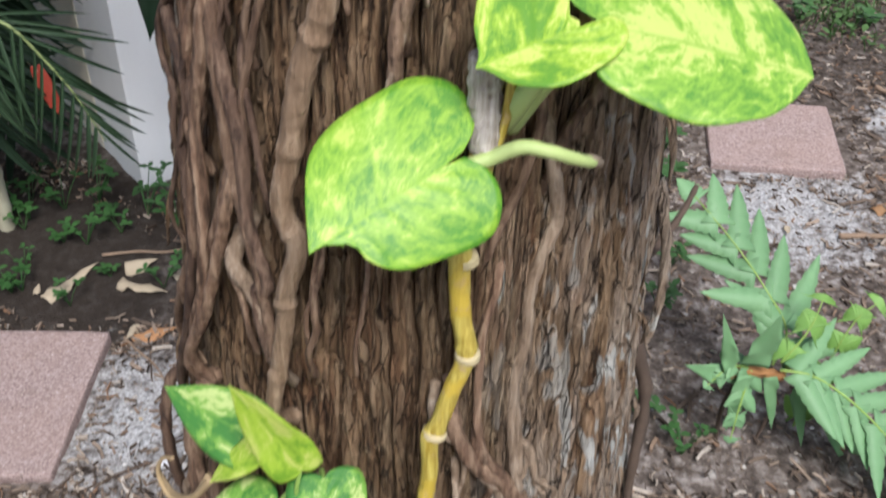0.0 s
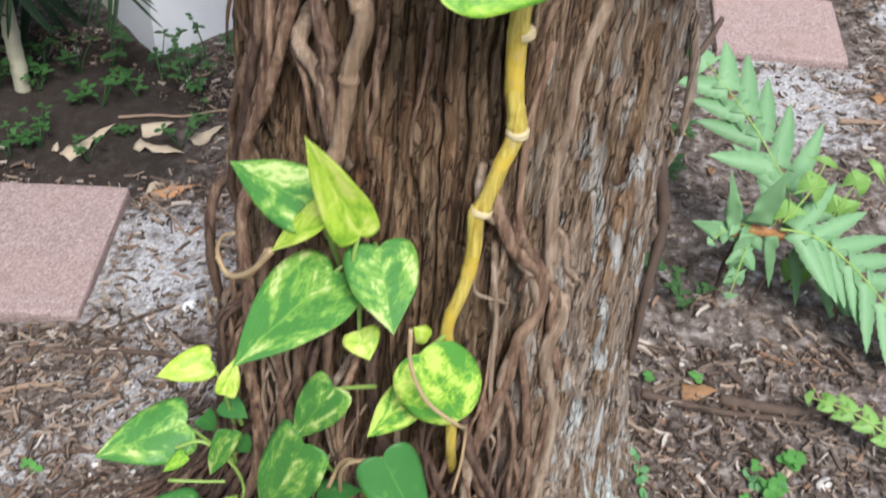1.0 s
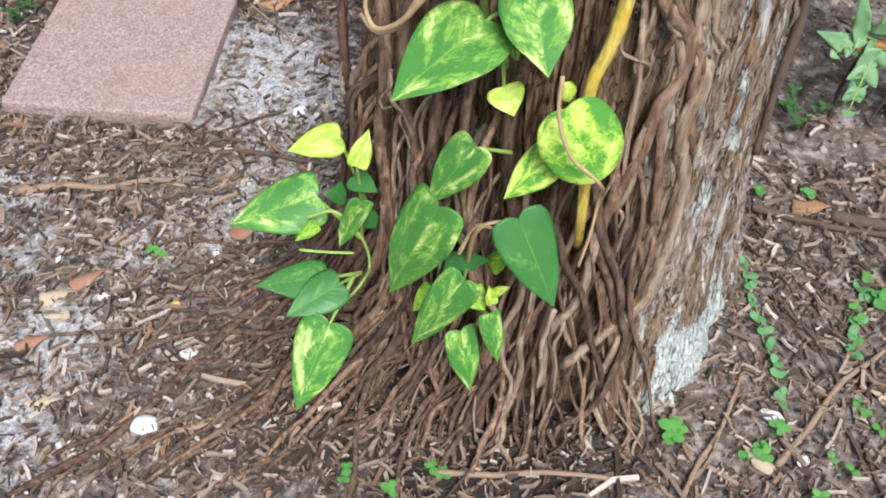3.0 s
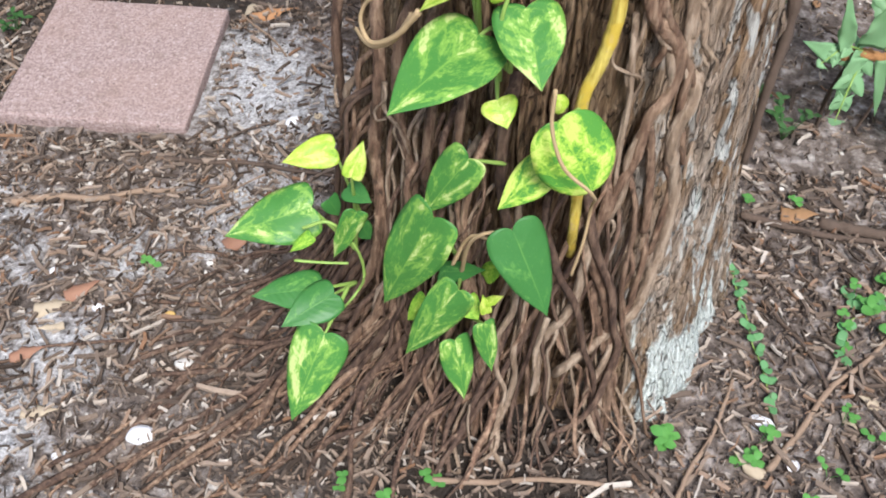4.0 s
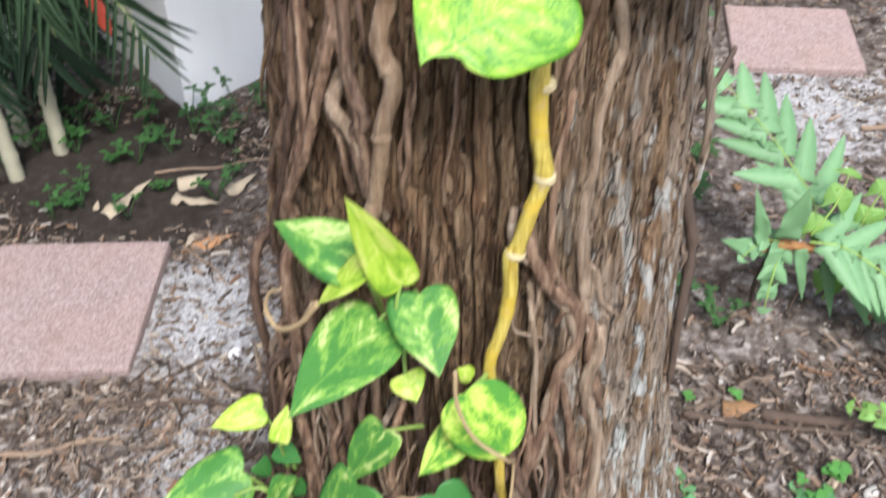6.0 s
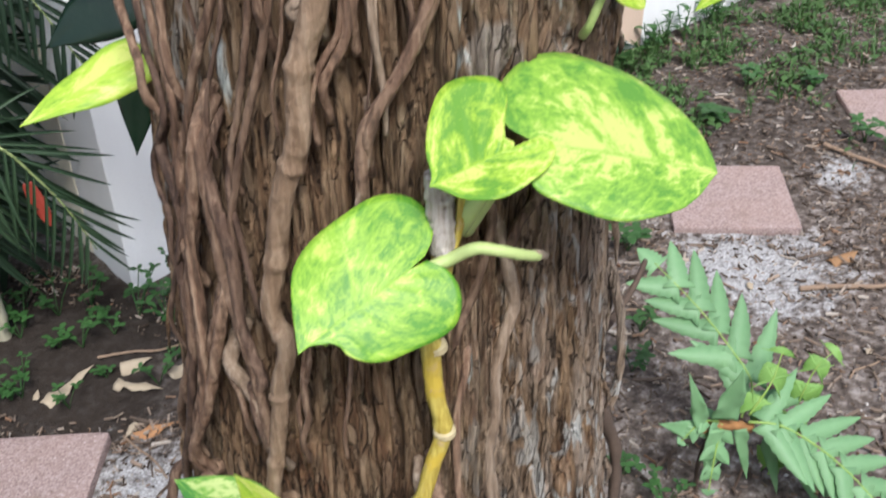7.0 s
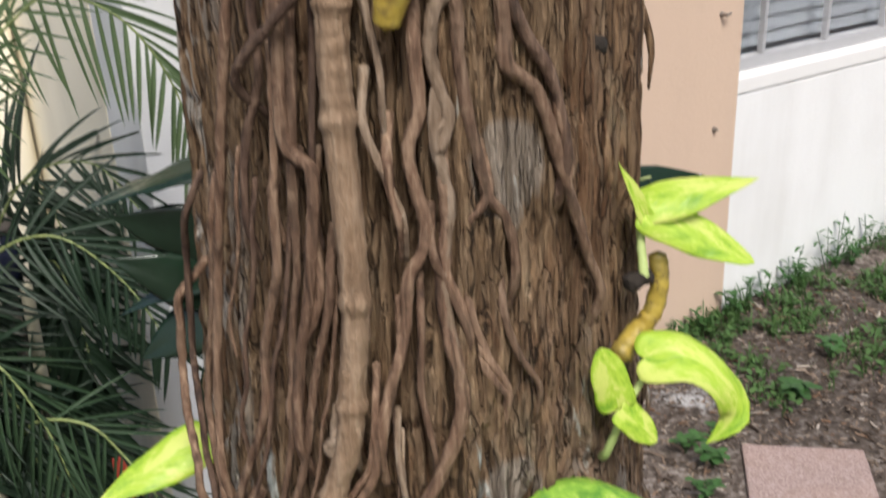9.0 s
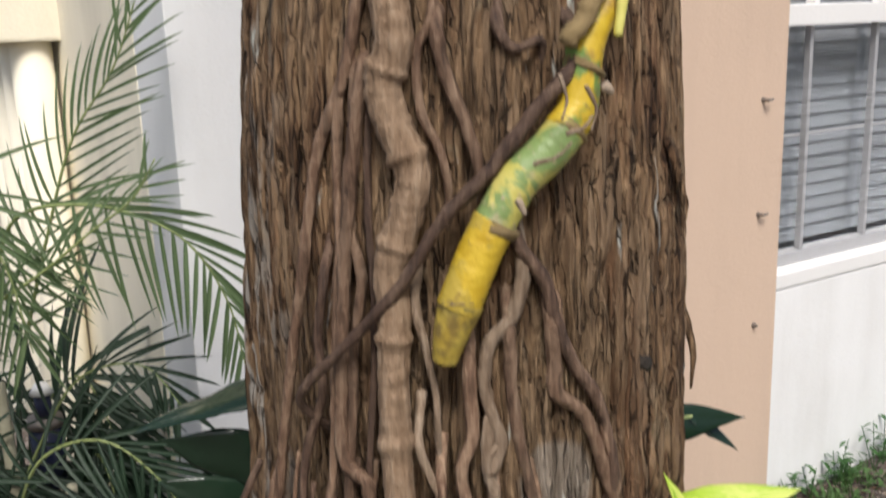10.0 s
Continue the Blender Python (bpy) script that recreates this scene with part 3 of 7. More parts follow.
def basis(x, y, z):
    return Matrix((x, y, z)).transposed()


def leaf_mesh(name, base, tip, width, face, mat, parent, curl=0.22, droop=0.14, lobe=0.22, fold=0.2, fat=0.55, ripple=0.03, label="", seed=0.0, nt=26, nc=16, bite=None, arch=0.0, point=1.25, shoulder=0.6, peak=0.32, spine=None):
    """A heart-shaped blade from its stalk end to its tip, or along a bent midrib. face: the way its upper side looks."""
    face = Vector(face)
    mid = [Vector(p) for p in (spine or [base, tip])]
    C = spline(mid, nt + 1)
    T = np.gradient(C, axis=0)
    L = float(np.linalg.norm(np.diff(C, axis=0), axis=1).sum())
    verts, uvs = [], []
    W = width / 2
    power = max(1.25, 2.6 - (fat - 0.5) * 7.0)
    for i in range(nt + 1):
        t = i / nt
        o, ax = Vector(C[i]), Vector(T[i]).normalized()
        nrm = (face - ax * face.dot(ax)).normalized()
        side = ax.cross(nrm).normalized()
        # rounded shoulders and a drawn-out tip
        if t < peak:
            w = math.sqrt(1 - (shoulder * (peak - t) / peak) ** 2)
        else:
            w = max(0.0, 1 - ((t - peak) / (1 - peak)) ** power) ** point + 0.004
        for j in range(nc + 1):
            c = 2 * j / nc - 1
            ease = max(0.0, 1 - t / (peak * 1.3)) ** 1.3
            back = lobe * L * math.sin(math.pi * abs(c)) * ease
            x = math.copysign(ease * (1 - math.cos(math.pi * abs(c))) / 2 + (1 - ease) * abs(c), c) * w * W * (1 + 0.035 * math.sin(6 * t + seed * 5 + 2 * c))
            z = -curl * W * (abs(x) / W) ** 2 * 1.3 + fold * abs(x) - droop * L * (t ** 2) + arch * L * math.sin(math.pi * t)
            z += ripple * L * (math.sin(9 * t + seed * 7) * (x / W) * abs(x / W) + 0.5 * math.sin(23 * t + seed * 11 + 3 * c) * (x / W) ** 2)
            verts.append(o + side * x - ax * back + nrm * z)
            uvs.append((0.5 + x / (2 * W) * 0.98, min(1, max(0, (t - back / L + 0.2) / 1.2))))
    faces = []
    k = nc + 1
    for i in range(nt):
        for j in range(nc):
            if bite and bite[0] <= i <= bite[1] and bite[2] <= j <= bite[3]:
                continue
            faces.append([i * k + j, i * k + j + 1, (i + 1) * k + j + 1, (i + 1) * k + j])
    ob = mesh_part(name, [tuple(v) for v in verts], faces, mat, parent, label, True, uvs)
    thick = ob.modifiers.new("thickness", "SOLIDIFY")
    thick.thickness, thick.offset = 0.0009, 0
    return ob


STALK = mat_simple("green_stalk", rgb(0.16, 0.30, 0.05), rgb(0.34, 0.47, 0.12), 60, 0.45)
STALK_DRY = mat_simple("dry_stalk", rgb(0.30, 0.20, 0.10), rgb(0.48, 0.36, 0.20), 60, 0.7)


def heart(width, lobe, point):
    """One half of a plain heart-shaped outline, from tip to notch: (along, out) in lengths of the midrib."""
    w = width / 2
    return [(0.94, (0.10 + 0.35 * max(0, 1.2 - point)) * w), (0.80, (0.36 + 0.42 * max(0, 1.2 - point)) * w), (0.58, (0.72 + 0.25 * max(0, 1.2 - point)) * w), (0.32, 0.96 * w), (0.12, w), (-0.03, 0.86 * w), (-lobe, 0.52 * w), (-lobe * 0.8, 0.20 * w), (-lobe * 0.2, 0.02 * w)]


def rounded(width):
    """One half of a nearly round leaf with a shallow notch."""
    w = width / 2
    return [(0.985, 0.24 * w), (0.90, 0.56 * w), (0.72, 0.86 * w), (0.48, w), (0.24, 0.95 * w), (0.06, 0.74 * w), (-0.04, 0.42 * w), (-0.045, 0.18 * w), (-0.01, 0.02 * w)]


def blade(name, base, tip, face, plus, minus, mat, parent, curl=0.2, droop=0.1, fold=0.15, ripple=0.03, seed=0.0, lift=(0.0, 0.0), bite=None, label="", spine=None, rows=30, cols=9):
    """A leaf blade: rows run along the side veins from the midrib to an outline given for each half. lift: upturn of either edge."""
    mid = [Vector(p) for p in (spine or [base, tip])]
    C = spline(mid, 65)
    T = np.gradient(C, axis=0)
    L = float(np.linalg.norm(np.diff(C, axis=0), axis=1).sum())
    face = Vector(face)

    def place(y, x, z):
        f = min(1.0, max(0.0, y)) * 64
        k = min(63, int(f))
        o = Vector(C[k]) + (Vector(C[k + 1]) - Vector(C[k])) * (f - k)
        ax = Vector(T[k]).normalized()
        o = o + ax * (min(0.0, y) + max(0.0, y - 1)) * L
        nrm = (face - ax * face.dot(ax)).normalized()
        return o + ax.cross(nrm) * (x * L) + nrm * (z * L)

    verts, uvs, faces = [], [], []
    halves = [(sgn, spline([(1.0, 0.0, 0)] + [(a, b, 0) for a, b in ctrl], rows + 1), up) for sgn, ctrl, up in ((-1, minus, lift[1]), (1, plus, lift[0]))]
    wide = [max(e[1] for e in h[1]) for h in halves]
    n = 2 * cols + 1
    for i in range(rows + 1):
        s = i / rows
        my = (1 - s) ** 1.15
        for k in range(-cols, cols + 1):
            h = 1 if k > 0 else 0
            sgn, edge, up = halves[h]
            ey, ex = edge[i][0], max(0.0, edge[i][1])
            q = abs(k) / cols
            y, x = my + (ey - my) * q, ex * q * (1 + 0.02 * math.sin(17 * s + seed * 9) * q)
            r = x / wide[h]
            z = -curl * wide[h] * r * r + fold * math.sqrt(x * x + 0.0009) - droop * max(0.0, y) ** 2 + up * wide[h] * r ** 2.5
            z += ripple * (math.sin(8 * s + seed * 7 + sgn) + 0.35 * math.sin(21 * s + seed * 11)) * r * r
            z += 0.0022 * math.sin(46 * s) * math.sin(math.pi * q)
            verts.append(tuple(place(y, sgn * x, z)))
            uvs.append((0.5 + 0.5 * sgn * q, my))
    for i in range(rows):
        for k in range(-cols, cols):
            side = 1 if k >= 0 else -1
            rank = k if k >= 0 else -k - 1
            if bite and side == bite[0] and bite[1] <= i <= bite[2] and rank >= bite[3]:
                continue
            c = i * n + k + cols
            faces.append([c, c + 1, c + n + 1, c + n])
    ob = mesh_part(name, verts, faces, mat, parent, label, True, uvs)
    thick = ob.modifiers.new("thickness", "SOLIDIFY")
    thick.thickness, thick.offset = 0.0009, 0
    return ob


def stalk_to(lf, root, base, face, rs, via=None, mat=None):
    end = Vector(base) - Vector(face).normalized() * rs * 1.1
    tube("leaf_stalk", [root] + ([via] if via is not None else []) + [end], rs * 1.15, rs * 0.7, mat or STALK, lf, "", 16, 7, 0.05)


def pothos_leaf(parent, base, tip, width, face, mat, root=None, stalk=None, rs=0.0022, via=None, lobe=0.1, point=1.25, spine=None, bite=None, **kw):
    length = (Vector(tip) - Vector(base)).length if spine is None else sum((Vector(b) - Vector(a)).length for a, b in zip(spine, spine[1:]))
    half = (rounded(width / length) if kw.get("oval") else heart(width / length, 0.03 + lobe * 0.32, point))
    lf = blade("leaf", base, tip, face, half, half, mat, parent, kw.get("curl", 0.3), kw.get("droop", 0.1), kw.get("fold", 0.18), kw.get("ripple", 0.03), random.random(), bite=bite, spine=spine, rows=24, cols=7)
    if root is not None:
        stalk_to(lf, root, base, face, rs, via, stalk)
    return lf


# ---- climbing roots on the trunk ----
VINE = tagged(new("climbing_vine"), "woody brown climbing roots clinging to the tree trunk", "vine")
OLD = tagged(new("old_stem"), "thick pale jointed old vine stem clinging to the bark", "vine")
strand(OLD, [(-10.4, 1.556), (-10.4, 1.536), (-9.4, 1.51), (-11.8, 1.487), (-9.5, 1.463), (-5.7, 1.434), (-7.3, 1.408), (-10.4, 1.377), (-9.8, 1.345), (-10.2, 1.313), (-9.9, 1.265), (-8.4, 1.144), (-9.7, 1.1), (-11.3, 1.046), (-15.3, 1.005), (-16.4, 0.959), (-20.3, 0.921), (-23.4, 0.863), (-25.3, 0.824), (-22.2, 0.798), (-24.8, 0.76), (-25.1, 0.741), (-26.8, 0.694), (-28.5, 0.644)], 0.0128, 0.0058, OLD_SKIN, 0.55, 14, "old_stem", 0.08, 0.068, 0.3, "", 0.22)
strand(OLD, [(-15.5, 1.037), (-16.6, 1.042), (-14.1, 1.048), (-11.2, 1.05)], 0.0045, 0.0037, STRAND_PALE, 0.5, 7, "side_shoot")
strand(VINE, [(-17.1, 1.547), (-21.1, 1.493), (-27.2, 1.452), (-30.6, 1.405), (-32.2, 1.368), (-35.1, 1.329), (-38.3, 1.281), (-42.3, 1.218), (-50.9, 1.041), (-49.3, 0.979)], 0.0043, 0.0034)
strand(VINE, [(-17, 1.49), (-19.3, 1.435), (-20.9, 1.382), (-21.7, 1.342), (-22.5, 1.29), (-21.7, 1.246), (-16.8, 1.234), (-17.6, 1.18), (-19.5, 1.138), (-22.2, 1.101), (-22.6, 1.039)], 0.0050, 0.0040)
strand(VINE, [(27.4, 1.503, 0.012), (18.1, 1.471, 0.012), (9.5, 1.438, 0.012), (1.1, 1.411, 0.012), (-7.3, 1.37, 0.012), (-17.6, 1.333, 0.012), (-30.1, 1.289, 0.012)], 0.0055, 0.0031, STRAND_DARK, 0.9)
strand(VINE, [(-1.9, 1.525), (-4.6, 1.509), (-5.1, 1.493), (-3.9, 1.469), (-0.5, 1.449), (1.2, 1.429)], 0.0034, 0.0028)
strand(VINE, [(-0.8, 1.516), (1.2, 1.492), (4.3, 1.469), (7.2, 1.442), (8, 1.428)], 0.0053, 0.0030)
strand(VINE, [(-5.6, 1.353), (-3.6, 1.325), (-1.7, 1.295), (-1.4, 1.272)], 0.0035, 0.0019, STRAND_PALE)
strand(VINE, [(15.8, 1.386), (16.2, 1.368), (13.8, 1.344), (9.1, 1.327), (8.2, 1.303), (9.9, 1.28), (11.5, 1.262), (9.1, 1.244), (9.3, 1.281), (11.6, 1.266), (8.6, 1.255), (9.9, 1.233), (11.3, 1.212), (10.5, 1.188), (9.7, 1.162), (10.1, 1.139), (12, 1.108), (13, 1.069)], 0.0050, 0.0031, STRAND_PALE, 0.6)
strand(VINE, [(5.1, 1.314), (5.4, 1.295), (5.6, 1.269), (3.4, 1.248), (4.3, 1.224), (6.4, 1.199), (5.4, 1.181), (2.5, 1.164), (1.6, 1.134), (-0.4, 1.107), (-1.1, 1.1), (-3.2, 1.07), (-4.7, 1.04)], 0.0048, 0.0034, None, 0.5)
strand(VINE, [(13.2, 1.338), (13.6, 1.319), (13.9, 1.293), (15.3, 1.266), (17.8, 1.231), (19.5, 1.211), (22.3, 1.201), (24.6, 1.181), (25.1, 1.159)], 0.0047, 0.0030, None, 0.6)
strand(VINE, [(19.2, 1.215), (17.5, 1.205), (15.4, 1.2)], 0.0042, 0.0023, None, 0.6)
strand(VINE, [(22.4, 1.343), (23.1, 1.314), (23.3, 1.294), (29.2, 1.278), (32.4, 1.26), (35.8, 1.23), (40, 1.194), (44.9, 1.155), (49.1, 1.122)], 0.0057, 0.0034, None, 0.5)
strand(VINE, [(24.8, 1.326), (28.7, 1.305), (33.3, 1.284), (36, 1.251), (38.4, 1.221)], 0.0042, 0.0033)
strand(VINE, [(14.6, 1.393), (20.5, 1.367), (22.9, 1.341), (27.2, 1.311), (32.8, 1.285), (36.2, 1.253), (37.2, 1.222)], 0.0050, 0.0035, STRAND_DARK)
strand(VINE, [(12.3, 1.514), (15.3, 1.506), (20.8, 1.51)], 0.0046, 0.0019, STRAND_DARK)
strand(VINE, [(7.6, 1.179), (10.7, 1.155), (14.5, 1.122)], 0.0039, 0.0019)
strand(VINE, [(22.3, 1.134), (25.1, 1.105), (30.4, 1.074)], 0.0034, 0.0020)
strand(VINE, [(15.1, 1.138), (18.8, 1.105), (22.5, 1.081)], 0.0034, 0.0020)
strand(VINE, [(-5.4, 1.264), (-3.6, 1.246), (-0.6, 1.225), (2, 1.202)], 0.0036, 0.0017, STRAND_PALE)
strand(VINE, [(10.2, 1.226), (10.5, 1.203), (10, 1.178), (9.1, 1.148), (10.4, 1.127), (12.8, 1.094), (13.1, 1.071), (9.9, 1.038), (6.4, 1.015), (0.6, 0.985), (-3, 0.968), (-4.4, 0.929)], 0.0044, 0.0047, None, 0.5)
strand(VINE, [(10.2, 1.168), (13.2, 1.143), (15, 1.123)], 0.0037, 0.0017)
strand(VINE, [(17.4, 1.11), (20.6, 1.093), (23, 1.081)], 0.0034, 0.0017)
strand(VINE, [(-72.5, 1.099, 0.01), (-73, 1.079, 0.01), (-72.7, 1.039, 0.01), (-65.6, 1.015, 0.01), (-57.2, 0.988, 0.01), (-54.4, 0.962, 0.01)], 0.0037, 0.0032, STRAND, 1.6)
strand(VINE, [(-5.6, 1.071), (-7.5, 1.028), (-11.4, 1.007), (-13.7, 0.981)], 0.0029, 0.0023)
strand(VINE, [(-1.1, 1.04), (0.2, 1.008), (0.8, 0.989)], 0.0026, 0.0021, STRAND_PALE)
strand(VINE, [(4.7, 1.135), (4.4, 1.082), (5.8, 1.055), (6.7, 1.039)], 0.0028, 0.0022)
strand(VINE, [(-0.9, 1.236), (-0.2, 1.218), (1.1, 1.202)], 0.0040, 0.0022)
strand(VINE, [(-42.6, 0.944), (-45.7, 0.904), (-47.8, 0.864), (-51.9, 0.806), (-53.4, 0.749), (-61.8, 0.679)], 0.0057, 0.0049, None, 0.6)
strand(VINE, [(-40.8, 0.929), (-38.5, 0.897), (-35.5, 0.864), (-33.9, 0.798), (-29.7, 0.753), (-32.3, 0.749), (-29.4, 0.695)], 0.0058, 0.0040, STRAND_DARK, 0.8)
strand(VINE, [(0.4, 1.117), (-2.5, 1.085), (-5, 1.058), (-6, 1.026), (-10.8, 0.996)], 0.0040, 0.0032)
strand(VINE, [(10.4, 1.122), (12.4, 1.093), (11.9, 1.066), (9.6, 1.043), (4, 1.001), (0.2, 0.985), (-2.8, 0.958)], 0.0047, 0.0037)
strand(VINE, [(-2.8, 0.954), (-4, 0.93), (-5.5, 0.914)], 0.0024, 0.0019, STRAND_PALE)
strand(VINE, [(17.5, 1.101), (20.7, 1.083), (22.8, 1.075)], 0.0033, 0.0027)
strand(VINE, [(-58.5, 0.92), (-54.2, 0.893), (-50.5, 0.867), (-55.2, 0.826), (-54.2, 0.792), (-53.6, 0.756), (-58.8, 0.671), (-71.8, 0.55)], 0.0046, 0.0037, STRAND_DARK)
strand(VINE, [(-41.9, 0.947), (-44.9, 0.898), (-48.5, 0.846), (-47.7, 0.809), (-48, 0.758), (-51.2, 0.69), (-57.6, 0.628)], 0.0054, 0.0043)
strand(VINE, [(-40.8, 0.939), (-39.4, 0.875), (-37.2, 0.83), (-33.7, 0.789), (-30, 0.734), (-28.3, 0.692)], 0.0050, 0.0040)
strand(VINE, [(-39, 0.759), (-34.4, 0.746), (-30.4, 0.719), (-27.9, 0.688)], 0.0070, 0.0044, STRAND_PALE, 0.5)
strand(VINE, [(-37.4, 0.826), (-42.3, 0.769), (-49.2, 0.695), (-59.8, 0.616)], 0.0054, 0.0043)
strand(VINE, [(-19.6, 0.758), (-19.1, 0.73), (-20.9, 0.709)], 0.0033, 0.0027)
strand(VINE, [(25.7, 0.857), (27.6, 0.815), (24.7, 0.788), (22.8, 0.758), (23, 0.73), (21.3, 0.691), (21.5, 0.638), (23.8, 0.594), (21.6, 0.665), (22.6, 0.598), (24.2, 0.577)], 0.0050, 0.0039, STRAND_PALE, 0.6)
strand(VINE, [(16.1, 0.782), (13.7, 0.738), (13.3, 0.689), (14.4, 0.634), (17.6, 0.59)], 0.0036, 0.0029)
strand(VINE, [(22.4, 0.894), (21, 0.868), (17.3, 0.832), (14.2, 0.805)], 0.0037, 0.0030)
strand(VINE, [(34, 0.901), (28.2, 0.879), (26, 0.857)], 0.0042, 0.0038)
strand(VINE, [(5.1, 0.656), (11.8, 0.633), (16, 0.597), (22.1, 0.575), (26.3, 0.538)], 0.0043, 0.0029, STRAND_PALE, 0.7)
strand(VINE, [(22.7, 0.637), (25.8, 0.611), (28.5, 0.579), (32.9, 0.554)], 0.0030, 0.0022, STRAND_PALE, 1.0)
strand(VINE, [(8.7, 0.656), (14.6, 0.61), (20.8, 0.586), (22.1, 0.545), (17.9, 0.519), (16.2, 0.469), (13.3, 0.437), (11.9, 0.404)], 0.0066, 0.0046, None, 0.6)
strand(VINE, [(14.7, 0.63), (21, 0.59), (28.4, 0.532)], 0.0047, 0.0031, None, 0.8)
strand(VINE, [(21.4, 0.641), (26.5, 0.612), (28.1, 0.582), (33.5, 0.556)], 0.0034, 0.0026, STRAND_PALE, 1.0)
strand(VINE, [(28.3, 0.539), (25.4, 0.487), (29.9, 0.42), (30.1, 0.354), (28.3, 0.302), (25.2, 0.257), (18, 0.233), (8.1, 0.188)], 0.0073, 0.0056, STRAND_PALE, 0.7)
strand(VINE, [(10.1, 0.584), (11.8, 0.533), (12.2, 0.479), (13.5, 0.403)], 0.0032, 0.0021, STRAND_PALE, 0.8)
strand(VINE, [(11.3, 0.425), (9.9, 0.361), (16, 0.294), (20.9, 0.203), (22.8, 0.111), (22.7, 0.035)], 0.0053, 0.0042)
strand(VINE, [(8.7, 0.375), (7.6, 0.282), (1.9, 0.232), (2.2, 0.163)], 0.0058, 0.0043, STRAND_PALE)
strand(VINE, [(-84.5, 0.514, 0.01), (-83.6, 0.39, 0.01), (-148.6, -0.243, 0.01), (-72.8, 0.237, 0.01), (-64.4, 0.227, 0.01)], 0.0058, 0.0045, STRAND_DARK, 1.4)
strand(VINE, [(-58.8, 0.571), (-55.4, 0.475), (-54.9, 0.386), (-49.8, 0.325), (-49.5, 0.25), (-58.5, 0.129), (-65.9, 0.053)], 0.0072, 0.0058)
strand(VINE, [(-47.7, 0.55), (-47, 0.464), (-41.3, 0.41), (-37.4, 0.362), (-37.1, 0.213), (-27.7, 0.153), (-21.3, 0.097)], 0.0062, 0.0050)
strand(VINE, [(-38.8, 0.208), (-43.7, 0.117), (-41.7, 0.051)], 0.0063, 0.0050)
strand(VINE, [(-38.5, 0.569), (-35.9, 0.49), (-35, 0.404), (-29.7, 0.35)], 0.0060, 0.0048)
strand(VINE, [(-27.2, 0.507), (-27.2, 0.442), (-23.6, 0.363), (-16.4, 0.265), (-11.9, 0.15), (-11, 0.065)], 0.0050, 0.0040)
strand(VINE, [(-16, 0.51), (-15.3, 0.441), (-10.3, 0.361)], 0.0061, 0.0049, STRAND_DARK)
strand(VINE, [(23.2, 0.379), (21.5, 0.446), (17.9, 0.506)], 0.0050, 0.0040)
strand(VINE, [(30.5, 0.454), (25.5, 0.524), (25.4, 0.565)], 0.0042, 0.0033)

strand(VINE, [(-63.2, 1.175, 0.006), (-68.8, 1.144, 0.006), (-70.9, 1.093, 0.006), (-71.4, 1.053, 0.006), (-63.0, 1.033, 0.006), (-60.0, 1.011, 0.006), (-58.2, 0.989, 0.006), (-53.3, 0.966, 0.006), (-53.0, 0.944, 0.006), (-62.1, 0.902, 0.006), (-60.7, 0.880, 0.006), (-55.6, 0.865, 0.006), (-56.8, 0.825, 0.006)], 0.0029, 0.0023, STRAND_DARK, 0.6)
strand(VINE, [(-45.2, 1.206, 0.003), (-48.3, 1.163, 0.003), (-50.0, 1.124, 0.003), (-54.3, 1.077, 0.003), (-57.0, 1.036, 0.003), (-55.7, 1.016, 0.003), (-53.0, 0.989, 0.003), (-50.0, 0.966, 0.003), (-50.6, 0.928, 0.003), (-51.6, 0.887, 0.003)], 0.0031, 0.0025, None, 0.6)
strand(VINE, [(-26.8, 1.212), (-26.8, 1.186), (-27.2, 1.159), (-29.9, 1.130), (-32.3, 1.099), (-32.3, 1.069), (-34.8, 1.039), (-39.0, 1.010), (-43.3, 0.979), (-46.9, 0.942), (-50.1, 0.911)], 0.0038, 0.0031, None, 0.6)
strand(VINE, [(-21.4, 1.214), (-21.7, 1.188), (-22.1, 1.161), (-23.4, 1.136), (-24.6, 1.110), (-24.8, 1.081), (-25.2, 1.054), (-26.8, 1.021), (-29.1, 0.989), (-31.1, 0.962), (-33.6, 0.933)], 0.0030, 0.0024, None, 0.6)
strand(VINE, [(-16.8, 1.215), (-17.1, 1.182), (-16.4, 1.156), (-18.7, 1.131), (-22.0, 1.112), (-23.8, 1.089), (-26.0, 1.061)], 0.0035, 0.0028, None, 0.6)
strand(VINE, [(-14.1, 1.166), (-14.8, 1.142), (-17.0, 1.117), (-18.6, 1.095), (-20.2, 1.068), (-21.4, 1.045), (-23.6, 1.011), (-26.9, 0.979), (-29.9, 0.950), (-32.4, 0.920), (-35.1, 0.879)], 0.0034, 0.0027, None, 0.6)
strand(VINE, [(-13.7, 1.132), (-14.8, 1.107), (-16.1, 1.077), (-17.9, 1.057), (-19.3, 1.021), (-22.1, 0.986)], 0.0016, 0.0013, None, 0.6)
strand(VINE, [(-33.7, 1.190), (-34.0, 1.163), (-36.1, 1.133), (-39.2, 1.101), (-39.3, 1.070), (-42.1, 1.039)], 0.0021, 0.0017, STRAND_DARK, 0.6)
strand(VINE, [(-24.0, 1.173), (-25.3, 1.146), (-27.6, 1.116), (-30.0, 1.093), (-31.5, 1.061), (-33.1, 1.027), (-37.4, 0.989), (-39.6, 0.956)], 0.0021, 0.0017, STRAND_DARK, 0.6)
strand(VINE, [(-1.9, 1.041), (-1.2, 1.018), (-2.1, 0.993), (-3.7, 0.960), (-5.3, 0.924)], 0.0009, 0.0007, STRAND_DARK, 0.6)
strand(VINE, [(-0.2, 1.026), (0.4, 1.006), (0.9, 0.989)], 0.0015, 0.0012, STRAND_PALE, 0.6)
